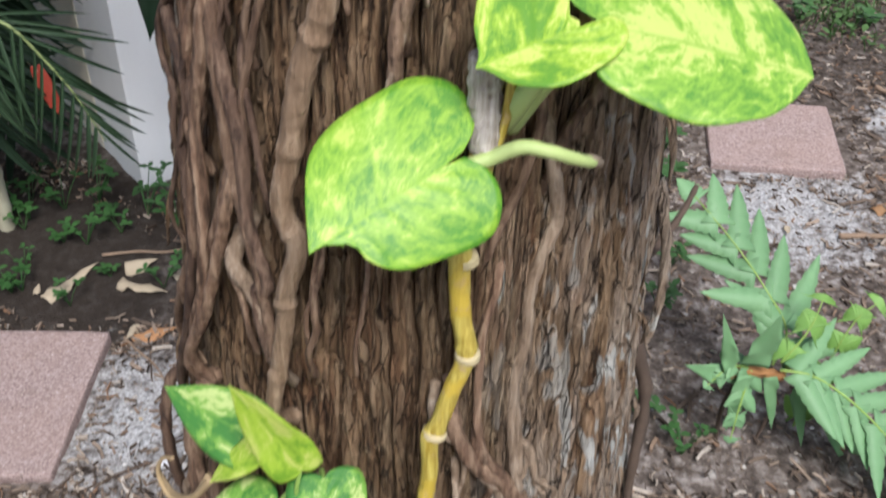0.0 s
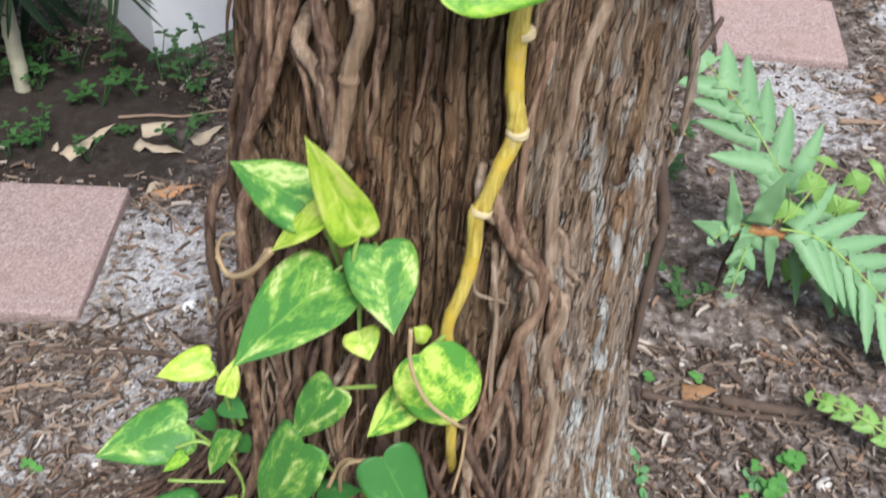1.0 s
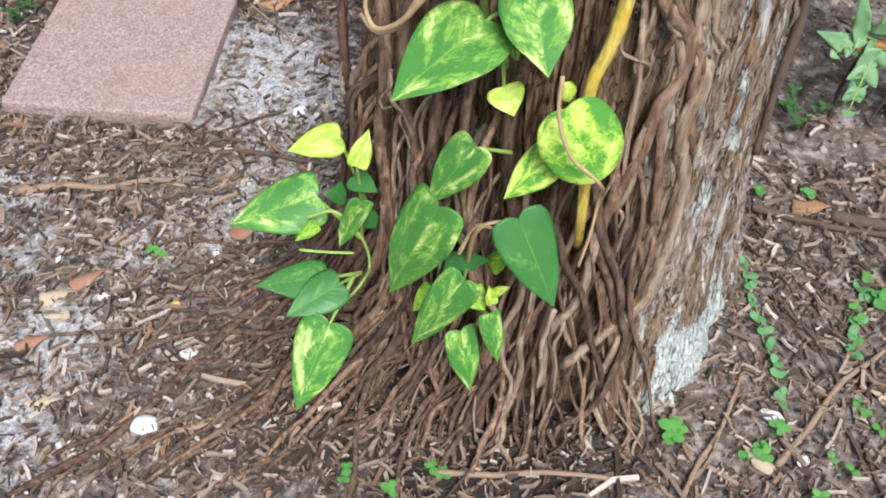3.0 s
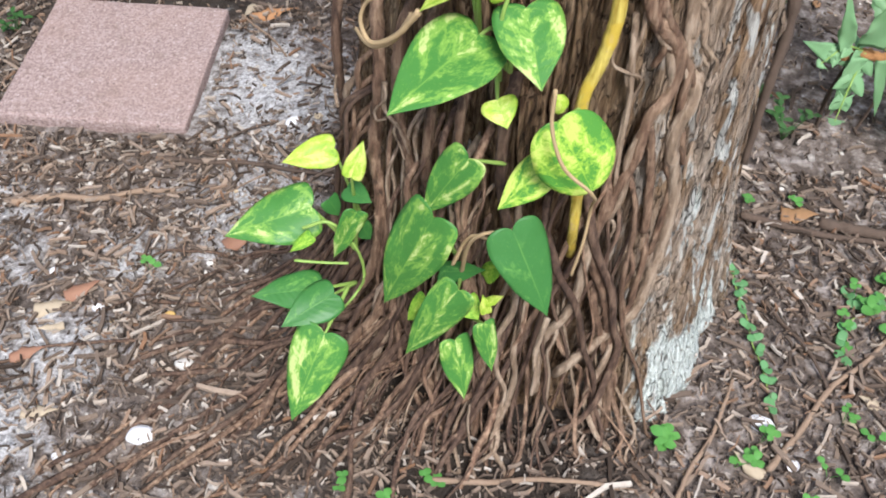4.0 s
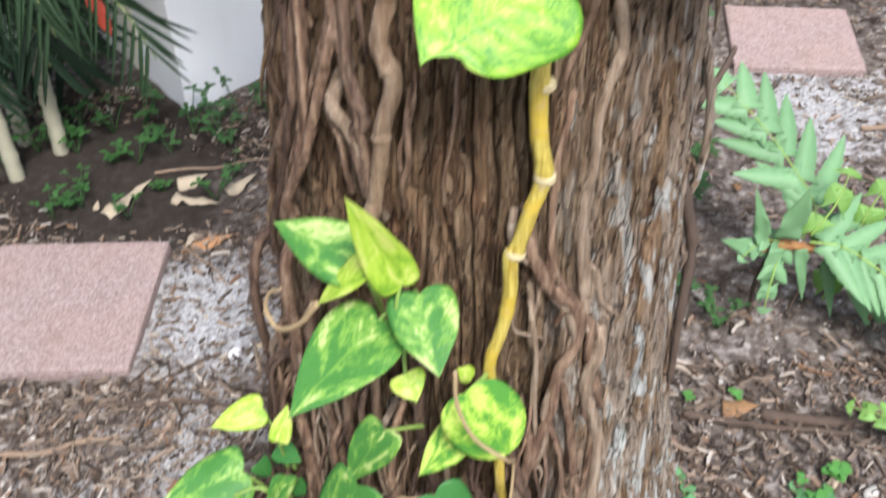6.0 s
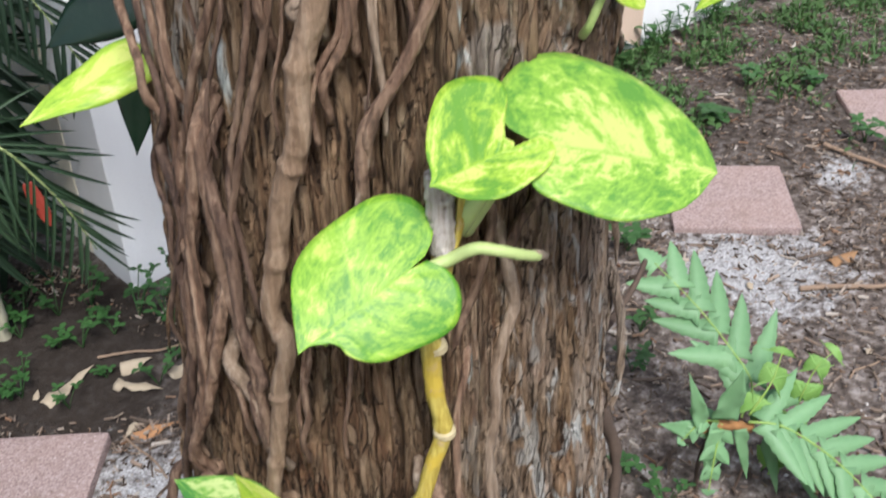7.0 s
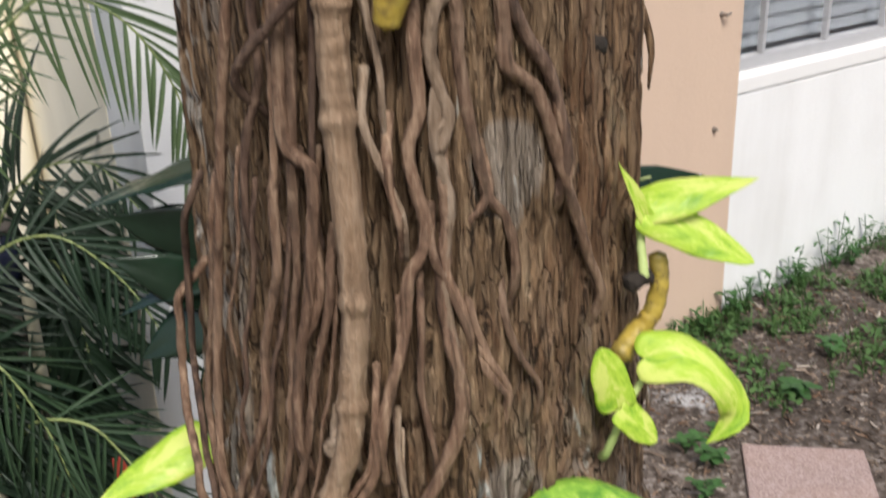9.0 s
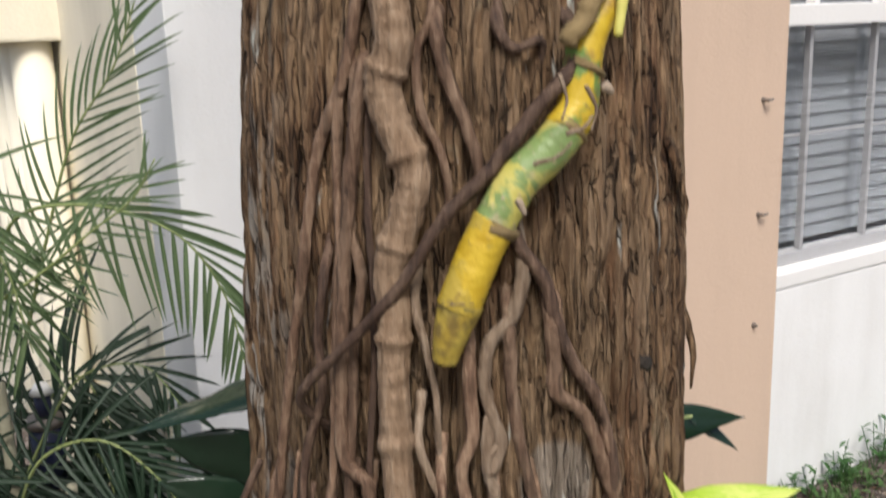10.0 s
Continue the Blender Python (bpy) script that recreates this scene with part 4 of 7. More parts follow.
strand(VINE, [(-50.1, 0.918), (-51.5, 0.876), (-51.1, 0.835)], 0.0050, 0.0040, None, 0.6)
strand(VINE, [(-43.9, 0.928), (-41.5, 0.893), (-37.1, 0.861)], 0.0041, 0.0033, None, 0.6)
strand(VINE, [(-38.3, 1.209), (-38.7, 1.178), (-41.5, 1.144), (-45.2, 1.112)], 0.0017, 0.0013, None, 0.6)
strand(VINE, [(-42.1, 0.900), (-39.6, 0.872), (-38.0, 0.841), (-35.7, 0.814), (-33.2, 0.788), (-31.0, 0.754), (-29.8, 0.712)], 0.0032, 0.0026, None, 0.6)
strand(VINE, [(-40.6, 0.822), (-44.1, 0.786), (-49.9, 0.732), (-59.7, 0.641)], 0.0033, 0.0026, None, 0.6)
strand(VINE, [(-48.7, 0.883), (-49.7, 0.848), (-50.6, 0.806), (-51.4, 0.768), (-60.1, 0.708), (-74.3, 0.610)], 0.0045, 0.0036, None, 0.6)
strand(VINE, [(-34.8, 0.909), (-32.6, 0.870), (-30.9, 0.837)], 0.0027, 0.0021, STRAND_DARK, 0.6)
strand(VINE, [(-40.6, 0.749), (-37.6, 0.733), (-35.8, 0.708)], 0.0030, 0.0024, None, 0.6)
strand(VINE, [(-50.7, 0.891, 0.006), (-51.2, 0.857, 0.006), (-57.5, 0.805, 0.006), (-63.4, 0.748, 0.006)], 0.0023, 0.0018, STRAND_DARK, 0.6)
strand(VINE, [(-18.6, 0.772), (-21.5, 0.738), (-21.1, 0.714)], 0.0022, 0.0018, None, 0.6)
strand(VINE, [(-9.0, 0.777), (-10.1, 0.745), (-11.2, 0.721)], 0.0019, 0.0016, None, 0.6)
strand(VINE, [(14.1, 0.632), (16.3, 0.605), (18.9, 0.586), (23.7, 0.568), (26.4, 0.543), (27.8, 0.530), (27.0, 0.503), (26.0, 0.479), (26.0, 0.456), (28.7, 0.425), (28.5, 0.390), (27.3, 0.347)], 0.0042, 0.0033, None, 0.6)
strand(VINE, [(20.0, 0.574), (21.9, 0.547), (20.5, 0.531), (18.3, 0.518), (17.0, 0.500), (15.1, 0.482), (14.8, 0.459), (15.3, 0.432), (13.5, 0.406)], 0.0047, 0.0037, STRAND_PALE, 0.6)
strand(VINE, [(23.5, 0.627), (25.9, 0.604), (25.0, 0.585), (22.7, 0.573)], 0.0025, 0.0020, STRAND_PALE, 0.6)
strand(VINE, [(27.7, 0.591), (28.1, 0.577), (30.0, 0.562), (33.3, 0.549), (35.4, 0.543)], 0.0020, 0.0016, STRAND_PALE, 0.6)
strand(VINE, [(11.6, 0.606), (10.1, 0.574), (10.3, 0.555), (12.1, 0.540), (11.6, 0.516), (11.6, 0.485), (11.2, 0.460), (10.1, 0.436), (12.7, 0.404), (15.1, 0.389)], 0.0023, 0.0019, STRAND_PALE, 0.6)
strand(VINE, [(33.1, 0.516), (33.3, 0.478), (32.6, 0.446), (34.5, 0.401), (36.7, 0.359), (43.3, 0.312)], 0.0020, 0.0016, STRAND_PALE, 0.6)
strand(VINE, [(5.8, 0.575, 0.004), (9.5, 0.566, 0.004), (13.1, 0.560, 0.004)], 0.0017, 0.0014, STRAND_PALE, 0.6)
strand(VINE, [(14.1, 0.278), (17.2, 0.236), (20.7, 0.189), (21.8, 0.134), (21.9, 0.081), (21.1, 0.025)], 0.0049, 0.0039, None, 0.6)
strand(VINE, [(7.4, 0.275), (4.3, 0.233), (4.3, 0.180), (3.0, 0.119)], 0.0028, 0.0022, None, 0.6)
strand(VINE, [(6.3, 0.266), (9.4, 0.214), (12.5, 0.160), (16.1, 0.104), (19.3, 0.049), (20.3, 0.019)], 0.0020, 0.0016, STRAND_PALE, 0.6)
strand(VINE, [(14.9, 0.091), (13.1, 0.063), (11.2, 0.040), (10.4, 0.018)], 0.0021, 0.0017, STRAND_PALE, 0.6)
strand(VINE, [(-40.3, 0.212, 0.006), (-37.3, 0.185, 0.006), (-34.9, 0.147, 0.006), (-30.0, 0.118, 0.006), (-24.9, 0.079, 0.006), (-22.5, 0.042, 0.006)], 0.0040, 0.0032, None, 0.6)
strand(VINE, [(-30.2, 0.144, 0.006), (-23.9, 0.117, 0.006), (-17.6, 0.069, 0.006), (-14.4, 0.026, 0.006)], 0.0034, 0.0027, None, 0.6)
strand(VINE, [(-38.6, 0.179, 0.008), (-41.9, 0.135, 0.008), (-42.0, 0.097, 0.008), (-41.1, 0.050, 0.008)], 0.0047, 0.0038, STRAND_PALE, 0.6)
strand(VINE, [(-50.5, 0.163, 0.006), (-55.3, 0.104, 0.006), (-54.3, 0.060, 0.006), (-52.4, 0.021, 0.006)], 0.0032, 0.0025, None, 0.6)
strand(VINE, [(-45.5, 0.189, 0.008), (-47.7, 0.129, 0.008), (-50.8, 0.068, 0.008), (-49.5, 0.036, 0.008)], 0.0028, 0.0022, None, 0.6)
strand(VINE, [(-13.6, 0.132, 0.006), (-11.9, 0.087, 0.006), (-11.2, 0.054, 0.006), (-7.9, 0.018, 0.006)], 0.0017, 0.0013, STRAND_PALE, 0.6)
strand(VINE, [(-6.5, 0.140), (-4.2, 0.120), (-2.5, 0.074), (-1.8, 0.019)], 0.0023, 0.0019, None, 0.6)
strand(VINE, [(-7.0, 0.260), (-9.0, 0.224), (-6.3, 0.184), (-6.8, 0.148)], 0.0019, 0.0015, None, 0.6)
strand(VINE, [(-4.1, 0.263), (-4.8, 0.212), (-4.8, 0.159), (-2.7, 0.108)], 0.0019, 0.0015, STRAND_PALE, 0.6)
strand(VINE, [(-11.2, 0.142), (-10.7, 0.099), (-7.0, 0.053), (-4.5, 0.016)], 0.0020, 0.0016, None, 0.6)
strand(VINE, [(-2.2, 0.143), (-2.2, 0.091), (2.0, 0.035)], 0.0020, 0.0016, STRAND_DARK, 0.6)
strand(VINE, [(25.6, 0.349), (25.3, 0.301), (24.3, 0.265), (21.7, 0.247)], 0.0039, 0.0031, None, 0.6)
strand(VINE, [(-22.6, 1.482), (-23.4, 1.438), (-22.7, 1.401), (-23.1, 1.368), (-23.7, 1.338), (-24.7, 1.299), (-25.1, 1.258), (-26.5, 1.202)], 0.0037, 0.0029, None, 0.6)
strand(VINE, [(-18.8, 1.494), (-19.3, 1.446), (-20.0, 1.396), (-17.5, 1.370), (-19.5, 1.326), (-20.2, 1.287), (-21.1, 1.246), (-21.9, 1.203)], 0.0038, 0.0031, None, 0.6)
strand(VINE, [(-15.5, 1.482), (-16.1, 1.433), (-15.8, 1.396), (-14.9, 1.369), (-14.9, 1.335), (-15.1, 1.306), (-16.3, 1.261), (-16.8, 1.208)], 0.0027, 0.0022, STRAND_DARK, 0.6)
strand(VINE, [(-27.2, 1.363), (-28.9, 1.323), (-28.2, 1.288), (-33.3, 1.245), (-35.0, 1.192)], 0.0034, 0.0028, STRAND_DARK, 0.6)



def foot_roots():
    """Wiry roots that leave the trunk low down, wander over its foot and run into the soil."""
    rnd = random.Random(5)
    for i in range(84):
        a = rnd.uniform(-86, 24)
        z = rnd.uniform(0.18, 0.50)
        r = rnd.choice([0.0016, 0.0024, 0.0034, 0.0046]) * rnd.uniform(0.85, 1.2)
        off, v = rnd.uniform(-0.004, 0.012), rnd.uniform(-3, 3) + (a + 10) * 0.03
        pts = []
        while z > 0.11:
            pts.append(on_trunk(a, z, off + r * (0.5 if pts else -9.0)))
            v = 0.6 * v + rnd.uniform(-3.2, 3.2)
            a += v
            off += rnd.uniform(-0.004, 0.004)
            z -= rnd.uniform(0.025, 0.05)
        out = rnd.uniform(0.0, 0.08)
        for k in range(3):
            p = on_trunk(a, 0.1, 0.0)
            d = Vector((p.x + 0.015, p.y - 0.645, 0)).normalized()
            q = Vector((p.x, p.y, 0)) + d * (0.012 + out * (k + 1) / 3) + Vector((rnd.uniform(-1, 1), rnd.uniform(-1, 1), 0)) * 0.012 * k
            q.z = float(ground_z(q.x, q.y)) + r * (0.6 - 0.9 * k / 2) + (0.02 if k == 0 else 0)
            pts.append(q)
            a += rnd.uniform(-4, 4)
        tube("root_strand", pts, r, r * 0.6, rnd.choice([STRAND, STRAND, STRAND_DARK, STRAND_DARK, STRAND_PALE]), VINE, "", 36, 6, 0.3, 0, rnd.random() * 9)


def ground_root(spots, r, mat, seed):
    """A root lying on the soil through (x, y) spots; its outer end dips under."""
    rnd = random.Random(seed)
    pts = []
    for k, (x, y) in enumerate(spots):
        end = k >= len(spots) - 1
        pts.append(Vector((x, y, float(ground_z(x, y)) + (-r if end else r * 0.8 + rnd.uniform(0, 0.006)))))
    tube("ground_root", pts, r * 1.1, r * 0.6, mat, VINE, "", 70, 8, 0.25, 0, rnd.random() * 9)


def ground_roots():
    """Long roots that run out over the soil on the sunless side, thick ones first."""
    ground_root([(-0.22, 0.645), (-0.296, 0.605), (-0.351, 0.557), (-0.431, 0.441), (-0.496, 0.348), (-0.559, 0.295), (-0.63, 0.25)], 0.0068, STRAND_DARK, 1)
    ground_root([(-0.20, 0.55), (-0.275, 0.478), (-0.386, 0.402), (-0.47, 0.333), (-0.538, 0.277)], 0.0050, STRAND_DARK, 2)
    ground_root([(-0.17, 0.48), (-0.213, 0.443), (-0.281, 0.352), (-0.334, 0.283)], 0.0042, STRAND, 3)
    ground_root([(-0.19, 0.55), (-0.249, 0.498), (-0.337, 0.395), (-0.42, 0.317), (-0.482, 0.262)], 0.0045, STRAND, 5)
    ground_root([(-0.25, 0.70), (-0.365, 0.653), (-0.435, 0.616), (-0.517, 0.578)], 0.0036, STRAND_DARK, 4)
    rnd = random.Random(23)
    for i in range(66):
        a0 = rnd.uniform(-82, -34) if i % 4 else rnd.uniform(-34, 0)
        t = (a0 + 82) / 82
        z0 = rnd.uniform(0.11, 0.24)
        p0, p1 = on_trunk(a0, z0, 0.0), on_trunk(a0 - rnd.uniform(2, 12), 0.105, 0.03)
        heading = radians(rnd.gauss(198 + 40 * t, 11))
        length = rnd.choice([0.07, 0.12, 0.18, 0.26, 0.36, 0.46]) * (1.1 - 0.75 * t)
        r = rnd.choice([0.0016, 0.0022, 0.003, 0.004, 0.005]) * rnd.uniform(0.85, 1.2)
        pts = [on_trunk(a0 + 2, z0 + 0.03, -0.02), p0, p1]
        x, y = p1.x, p1.y
        n = max(5, int(length / 0.035))
        for k in range(n):
            heading += rnd.uniform(-0.32, 0.32)
            x += math.cos(heading) * length / n
            y += math.sin(heading) * length / n
            end = k >= n - 2
            lift = r * (0.1 if end else 0.75) + (-0.006 * (k - n + 3) if end else rnd.uniform(-0.002, 0.009)) + 0.02 * max(0, 2 - k) / 2
            pts.append(Vector((x, y, float(ground_z(x, y)) + lift)))
        tube("ground_root", pts, r * 1.15, r * 0.6, rnd.choice([STRAND, STRAND_DARK, STRAND_DARK]), VINE, "", 56, 6, 0.3, 0, rnd.random() * 9)


foot_roots()
ground_roots()

STALK_PALE = mat_simple("pale_stalk", rgb(0.34, 0.46, 0.13), rgb(0.52, 0.60, 0.26), 50, 0.5)
STALK_YELLOW = mat_simple("yellow_shoot", rgb(0.55, 0.50, 0.08), rgb(0.66, 0.62, 0.2), 40, 0.45)
PALE_JOINT = mat_simple("pale_joint", rgb(0.42, 0.33, 0.15), rgb(0.62, 0.53, 0.34), 60, 0.7)
DRY_SHEATH = mat_simple("dry_sheath", rgb(0.20, 0.14, 0.09), rgb(0.46, 0.37, 0.28), 70, 0.85, bump=0.5)
PAPER = mat_strand("papery_sheath", rgb(0.20, 0.155, 0.125), rgb(0.44, 0.385, 0.335), rgb(0.66, 0.62, 0.57), 1.3)
SCAR_RING = mat_simple("brown_scar", rgb(0.12, 0.075, 0.03), rgb(0.34, 0.25, 0.12), 90, 0.85, bump=0.5)
CHAR = mat_simple("rotted", rgb(0.012, 0.010, 0.008), rgb(0.04, 0.03, 0.022), 60, 0.9, bump=0.6)


def mat_stem(name, a, b, c, d, along=0.06):
    m = Mat(name, 0.45, spec=0.4)
    f = m.noise(m.coords((1, 1, along)), 240 if along < 1 else 60, 3, 0.6)
    g = m.noise(m.coords(), 30, 4, 0.6, 0.5)
    h = m.noise(m.coords(), 48, 3, 0.6)
    col = m.mix(m.steps(f, 0.35, 0.65), a, b)
    col = m.mix(m.steps(g, 0.51, 0.57), col, c)
    col = m.mix(m.math("MULTIPLY", m.steps(h, 0.6, 0.72), 0.7), col, d)
    spot = m.noise(m.coords(), 130, 3, 0.6)
    col = m.mix(m.math("MULTIPLY", m.steps(spot, 0.62, 0.70), 0.8), col, d)
    m.color(col).bump(m.math("ADD", f, spot), 0.45, 0.003)
    return m.m


OLIVE_STEM = mat_stem("withered_stem_skin", rgb(0.36, 0.25, 0.04), rgb(0.48, 0.36, 0.07), rgb(0.25, 0.19, 0.045), rgb(0.12, 0.08, 0.035), 1.0)
YELLOW_STEM = mat_stem("yellow_stem_skin", rgb(0.32, 0.225, 0.03), rgb(0.58, 0.47, 0.11), rgb(0.50, 0.36, 0.05), rgb(0.42, 0.30, 0.14))
TOP_GREEN = mat_stem("peeling_green_skin", rgb(0.44, 0.40, 0.09), rgb(0.56, 0.49, 0.15), rgb(0.19, 0.27, 0.09), rgb(0.40, 0.32, 0.20), 1.0)
TOP_STEM = mat_stem("scarred_stem_skin", rgb(0.50, 0.33, 0.02), rgb(0.60, 0.43, 0.04), rgb(0.14, 0.24, 0.05), rgb(0.20, 0.12, 0.05), 1.0)
TOP_YELLOW = mat_stem("smooth_yellow_skin", rgb(0.48, 0.31, 0.018), rgb(0.60, 0.42, 0.04), rgb(0.44, 0.32, 0.05), rgb(0.26, 0.17, 0.05), 1.0)


# ---- variegated climbing plant ----
POTHOS = tagged(new("pothos_vine"), "yellow-stemmed pothos climbing the trunk with big variegated leaves", "vine plant")
LOWP = tagged(new("pothos_plant"), "bushy pothos with green and cream leaves at the trunk's foot", "plant")
SIDEP = tagged(new("pothos_shoot"), "lime pothos shoot with curled leaves on the trunk's flank", "plant")
TOPS = tagged(new("yellow_stem"), "fat yellow and green scarred vine stem on the bark", "vine")
tube("stem", [(0.035, 0.489, 0.933), (0.032, 0.485, 0.907), (0.032, 0.482, 0.873), (0.023, 0.476, 0.832), (0.022, 0.473, 0.803), (0.024, 0.470, 0.765), (0.029, 0.467, 0.732), (0.020, 0.462, 0.701), (0.009, 0.458, 0.664), (0.007, 0.457, 0.664), (0.007, 0.453, 0.623), (0.001, 0.449, 0.584), (-0.008, 0.445, 0.547), (-0.002, 0.440, 0.486), (0.003, 0.435, 0.436), (0.005, 0.431, 0.399), (0.010, 0.446, 0.344)], 0.0079, 0.0048, YELLOW_STEM, POTHOS, "ribbed yellow stem with pale joints", 140, 12, 0.06, 0.075, 0.45, 0.18)
tube("joint", [(0.026, 0.474, 0.805), (0.025, 0.474, 0.810)], 0.0086, 0.0083, PALE_JOINT, POTHOS, "", 6, 12, 0.05, cap=0.02)
tube("joint", [(0.030, 0.467, 0.729), (0.030, 0.467, 0.734)], 0.0089, 0.0085, PALE_JOINT, POTHOS, "", 6, 12, 0.05, cap=0.02)
tube("joint", [(0.010, 0.458, 0.665), (0.009, 0.457, 0.661)], 0.0090, 0.0087, PALE_JOINT, POTHOS, "", 6, 12, 0.05, cap=0.02)
tube("dry_sheath", [(0.030, 0.478, 0.945), (0.031, 0.476, 0.920), (0.033, 0.474, 0.888)], 0.0098, 0.0092, PAPER, POTHOS, "dry grey papery sheath", 30, 12, 0.16)
tube("skin_strip", [(0.045, 0.474, 0.934), (0.043, 0.472, 0.908), (0.038, 0.470, 0.886)], 0.0030, 0.0024, YELLOW_STEM, POTHOS, "bare yellow strip beside the sheath", 20, 8, 0.1)
big = blade("leaf", (0.0096, 0.4470, 0.8944), (-0.0601, 0.4000, 0.8693), (0.15, -0.62, 0.77), [(0.93, 0.13), (0.83, 0.30), (0.66, 0.50), (0.40, 0.615), (0.12, 0.63), (-0.19, 0.575), (-0.36, 0.42), (-0.38, 0.24), (-0.29, 0.09), (-0.15, 0.01)], [(0.90, 0.01), (0.80, 0.08), (0.70, 0.28), (0.56, 0.40), (0.34, 0.48), (0.10, 0.52), (-0.06, 0.49), (-0.19, 0.36), (-0.22, 0.18), (-0.14, 0.02)], LEAF_B, POTHOS, 0.10, 0.03, 0.0, 0.03, 0.3, (0.0, 0.0), (-1, 7, 9, 8), rows=44, cols=12)
tube("leaf_stalk", [(0.095, 0.473, 0.882), (0.083, 0.464, 0.890), (0.068, 0.458, 0.898), (0.053, 0.459, 0.900), (0.036, 0.464, 0.889), (0.014, 0.456, 0.884)], 0.0036, 0.0048, STALK_PALE, big, "pale green fleshy stalk", 40, 10, 0.06)
tube("dry_tip", [(0.092, 0.471, 0.884), (0.099, 0.479, 0.879), (0.104, 0.492, 0.868)], 0.0041, 0.0020, DRY_SHEATH, POTHOS, "withered brown stalk end", 14, 8, 0.25)
big = blade("leaf", (0.0994, 0.4722, 0.9656), (0.2099, 0.4749, 0.9417), (0.201, -0.422, 0.884), [(0.96, 0.05), (0.87, 0.17), (0.72, 0.31), (0.52, 0.385), (0.28, 0.39), (0.05, 0.345), (-0.10, 0.26), (-0.14, 0.14), (-0.06, 0.02)], [(0.985, 0.12), (0.93, 0.30), (0.80, 0.50), (0.60, 0.64), (0.36, 0.71), (0.12, 0.725), (-0.10, 0.64), (-0.24, 0.46), (-0.29, 0.27), (-0.25, 0.10), (-0.10, 0.01)], LEAF_BIG, POTHOS, 0.10, 0.04, 0.0, 0.03, 0.62, rows=44, cols=12)
stalk_to(big, (0.047, 0.492, 0.893), (0.097, 0.472, 0.964), (0.201, -0.422, 0.884), 0.0058, (0.066, 0.478, 0.932), STALK_PALE)
big = blade("leaf", (0.0765, 0.4640, 0.9700), (0.0235, 0.4500, 0.9530), (-0.1, -0.55, 0.829), [(0.93, 0.10), (0.86, 0.40), (0.66, 0.74), (0.38, 0.98), (0.12, 1.0), (-0.18, 0.84), (-0.20, 0.58), (-0.04, 0.34), (0.04, 0.16), (-0.02, 0.05)], [(0.93, 0.05), (0.72, 0.32), (0.46, 0.46), (0.20, 0.48), (-0.02, 0.45), (-0.24, 0.36), (-0.38, 0.20), (-0.32, 0.03), (-0.12, 0.0)], LEAF_S, POTHOS, 0.02, 0.02, 0.03, 0.03, 0.8, (0.06, 0.0), rows=36, cols=10)
stalk_to(big, (0.042, 0.489, 0.897), (0.072, 0.466, 0.966), (-0.1, -0.55, 0.829), 0.0070, (0.052, 0.472, 0.925), STALK_PALE)
pothos_leaf(POTHOS, (-0.030, 0.408, 0.553), (0.007, 0.391, 0.492), 0.070, (-0.103, -0.669, 0.736), LEAF_E, root=(-0.004, 0.450, 0.536), oval=True, droop=0.03)
pothos_leaf(POTHOS, (-0.033, 0.417, 0.492), (-0.072, 0.398, 0.452), 0.036, (-0.045, -0.545, 0.838), LEAF_E, root=(-0.017, 0.445, 0.487), lobe=0.12, fat=0.62)
pothos_leaf(POTHOS, (-0.024, 0.427, 0.551), (-0.035, 0.420, 0.570), 0.016, (-0.071, -0.602, 0.796), LEAF_C, lobe=0.1, curl=0.6)
pothos_leaf(LOWP, (-0.101, 0.436, 0.611), (-0.163, 0.344, 0.605), 0.068, (0.02, -0.42, 0.9), LEAF_A, root=(-0.074, 0.463, 0.558), via=(-0.090, 0.446, 0.612), lobe=0.14, fat=0.6, droop=0.02, point=1.3, curl=0.15, fold=0.15)
pothos_leaf(LOWP, (-0.066, 0.433, 0.642), (-0.051, 0.372, 0.615), 0.056, (0.03, -0.6, 0.8), LEAF_A, root=(-0.071, 0.462, 0.556), via=(-0.070, 0.450, 0.63), lobe=0.16, fat=0.6, droop=0.03, curl=0.15, fold=0.15)
pothos_leaf(LOWP, (-0.080, 0.424, 0.664), (-0.116, 0.411, 0.764), 0.036, (-0.106, -0.673, 0.732), LEAF_C, root=(-0.079, 0.463, 0.546), via=(-0.084, 0.423, 0.640), lobe=0.060, fat=0.72, fold=0.4, droop=-0.05)
pothos_leaf(LOWP, (-0.112, 0.442, 0.670), (-0.184, 0.479, 0.683), 0.050, (-0.047, -0.678, 0.734), LEAF_A, root=(-0.099, 0.475, 0.583), lobe=0.072, fat=0.7, droop=0.12)
pothos_leaf(LOWP, (-0.105, 0.427, 0.682), (-0.151, 0.435, 0.630), 0.022, (0.209, -0.489, 0.847), LEAF_C, root=(-0.099, 0.475, 0.583), lobe=0.030, fat=0.8, fold=0.4)
pothos_leaf(LOWP, (-0.080, 0.432, 0.550), (-0.070, 0.413, 0.537), 0.031, (-0.025, -0.593, 0.805), LEAF_C, root=(-0.082, 0.465, 0.555), lobe=0.090, fat=0.5, ripple=0.06)
pothos_leaf(LOWP, (-0.100, 0.417, 0.494), (-0.140, 0.414, 0.417), 0.042, (0.099, -0.556, 0.825), LEAF_A, root=(-0.066, 0.449, 0.460), rs=0.002, lobe=0.132, fat=0.62)
pothos_leaf(LOWP, (-0.127, 0.413, 0.419), (-0.180, 0.406, 0.280), 0.063, (-0.035, -0.503, 0.863), LEAF_A, root=(-0.103, 0.445, 0.330), lobe=0.096, fat=0.66)
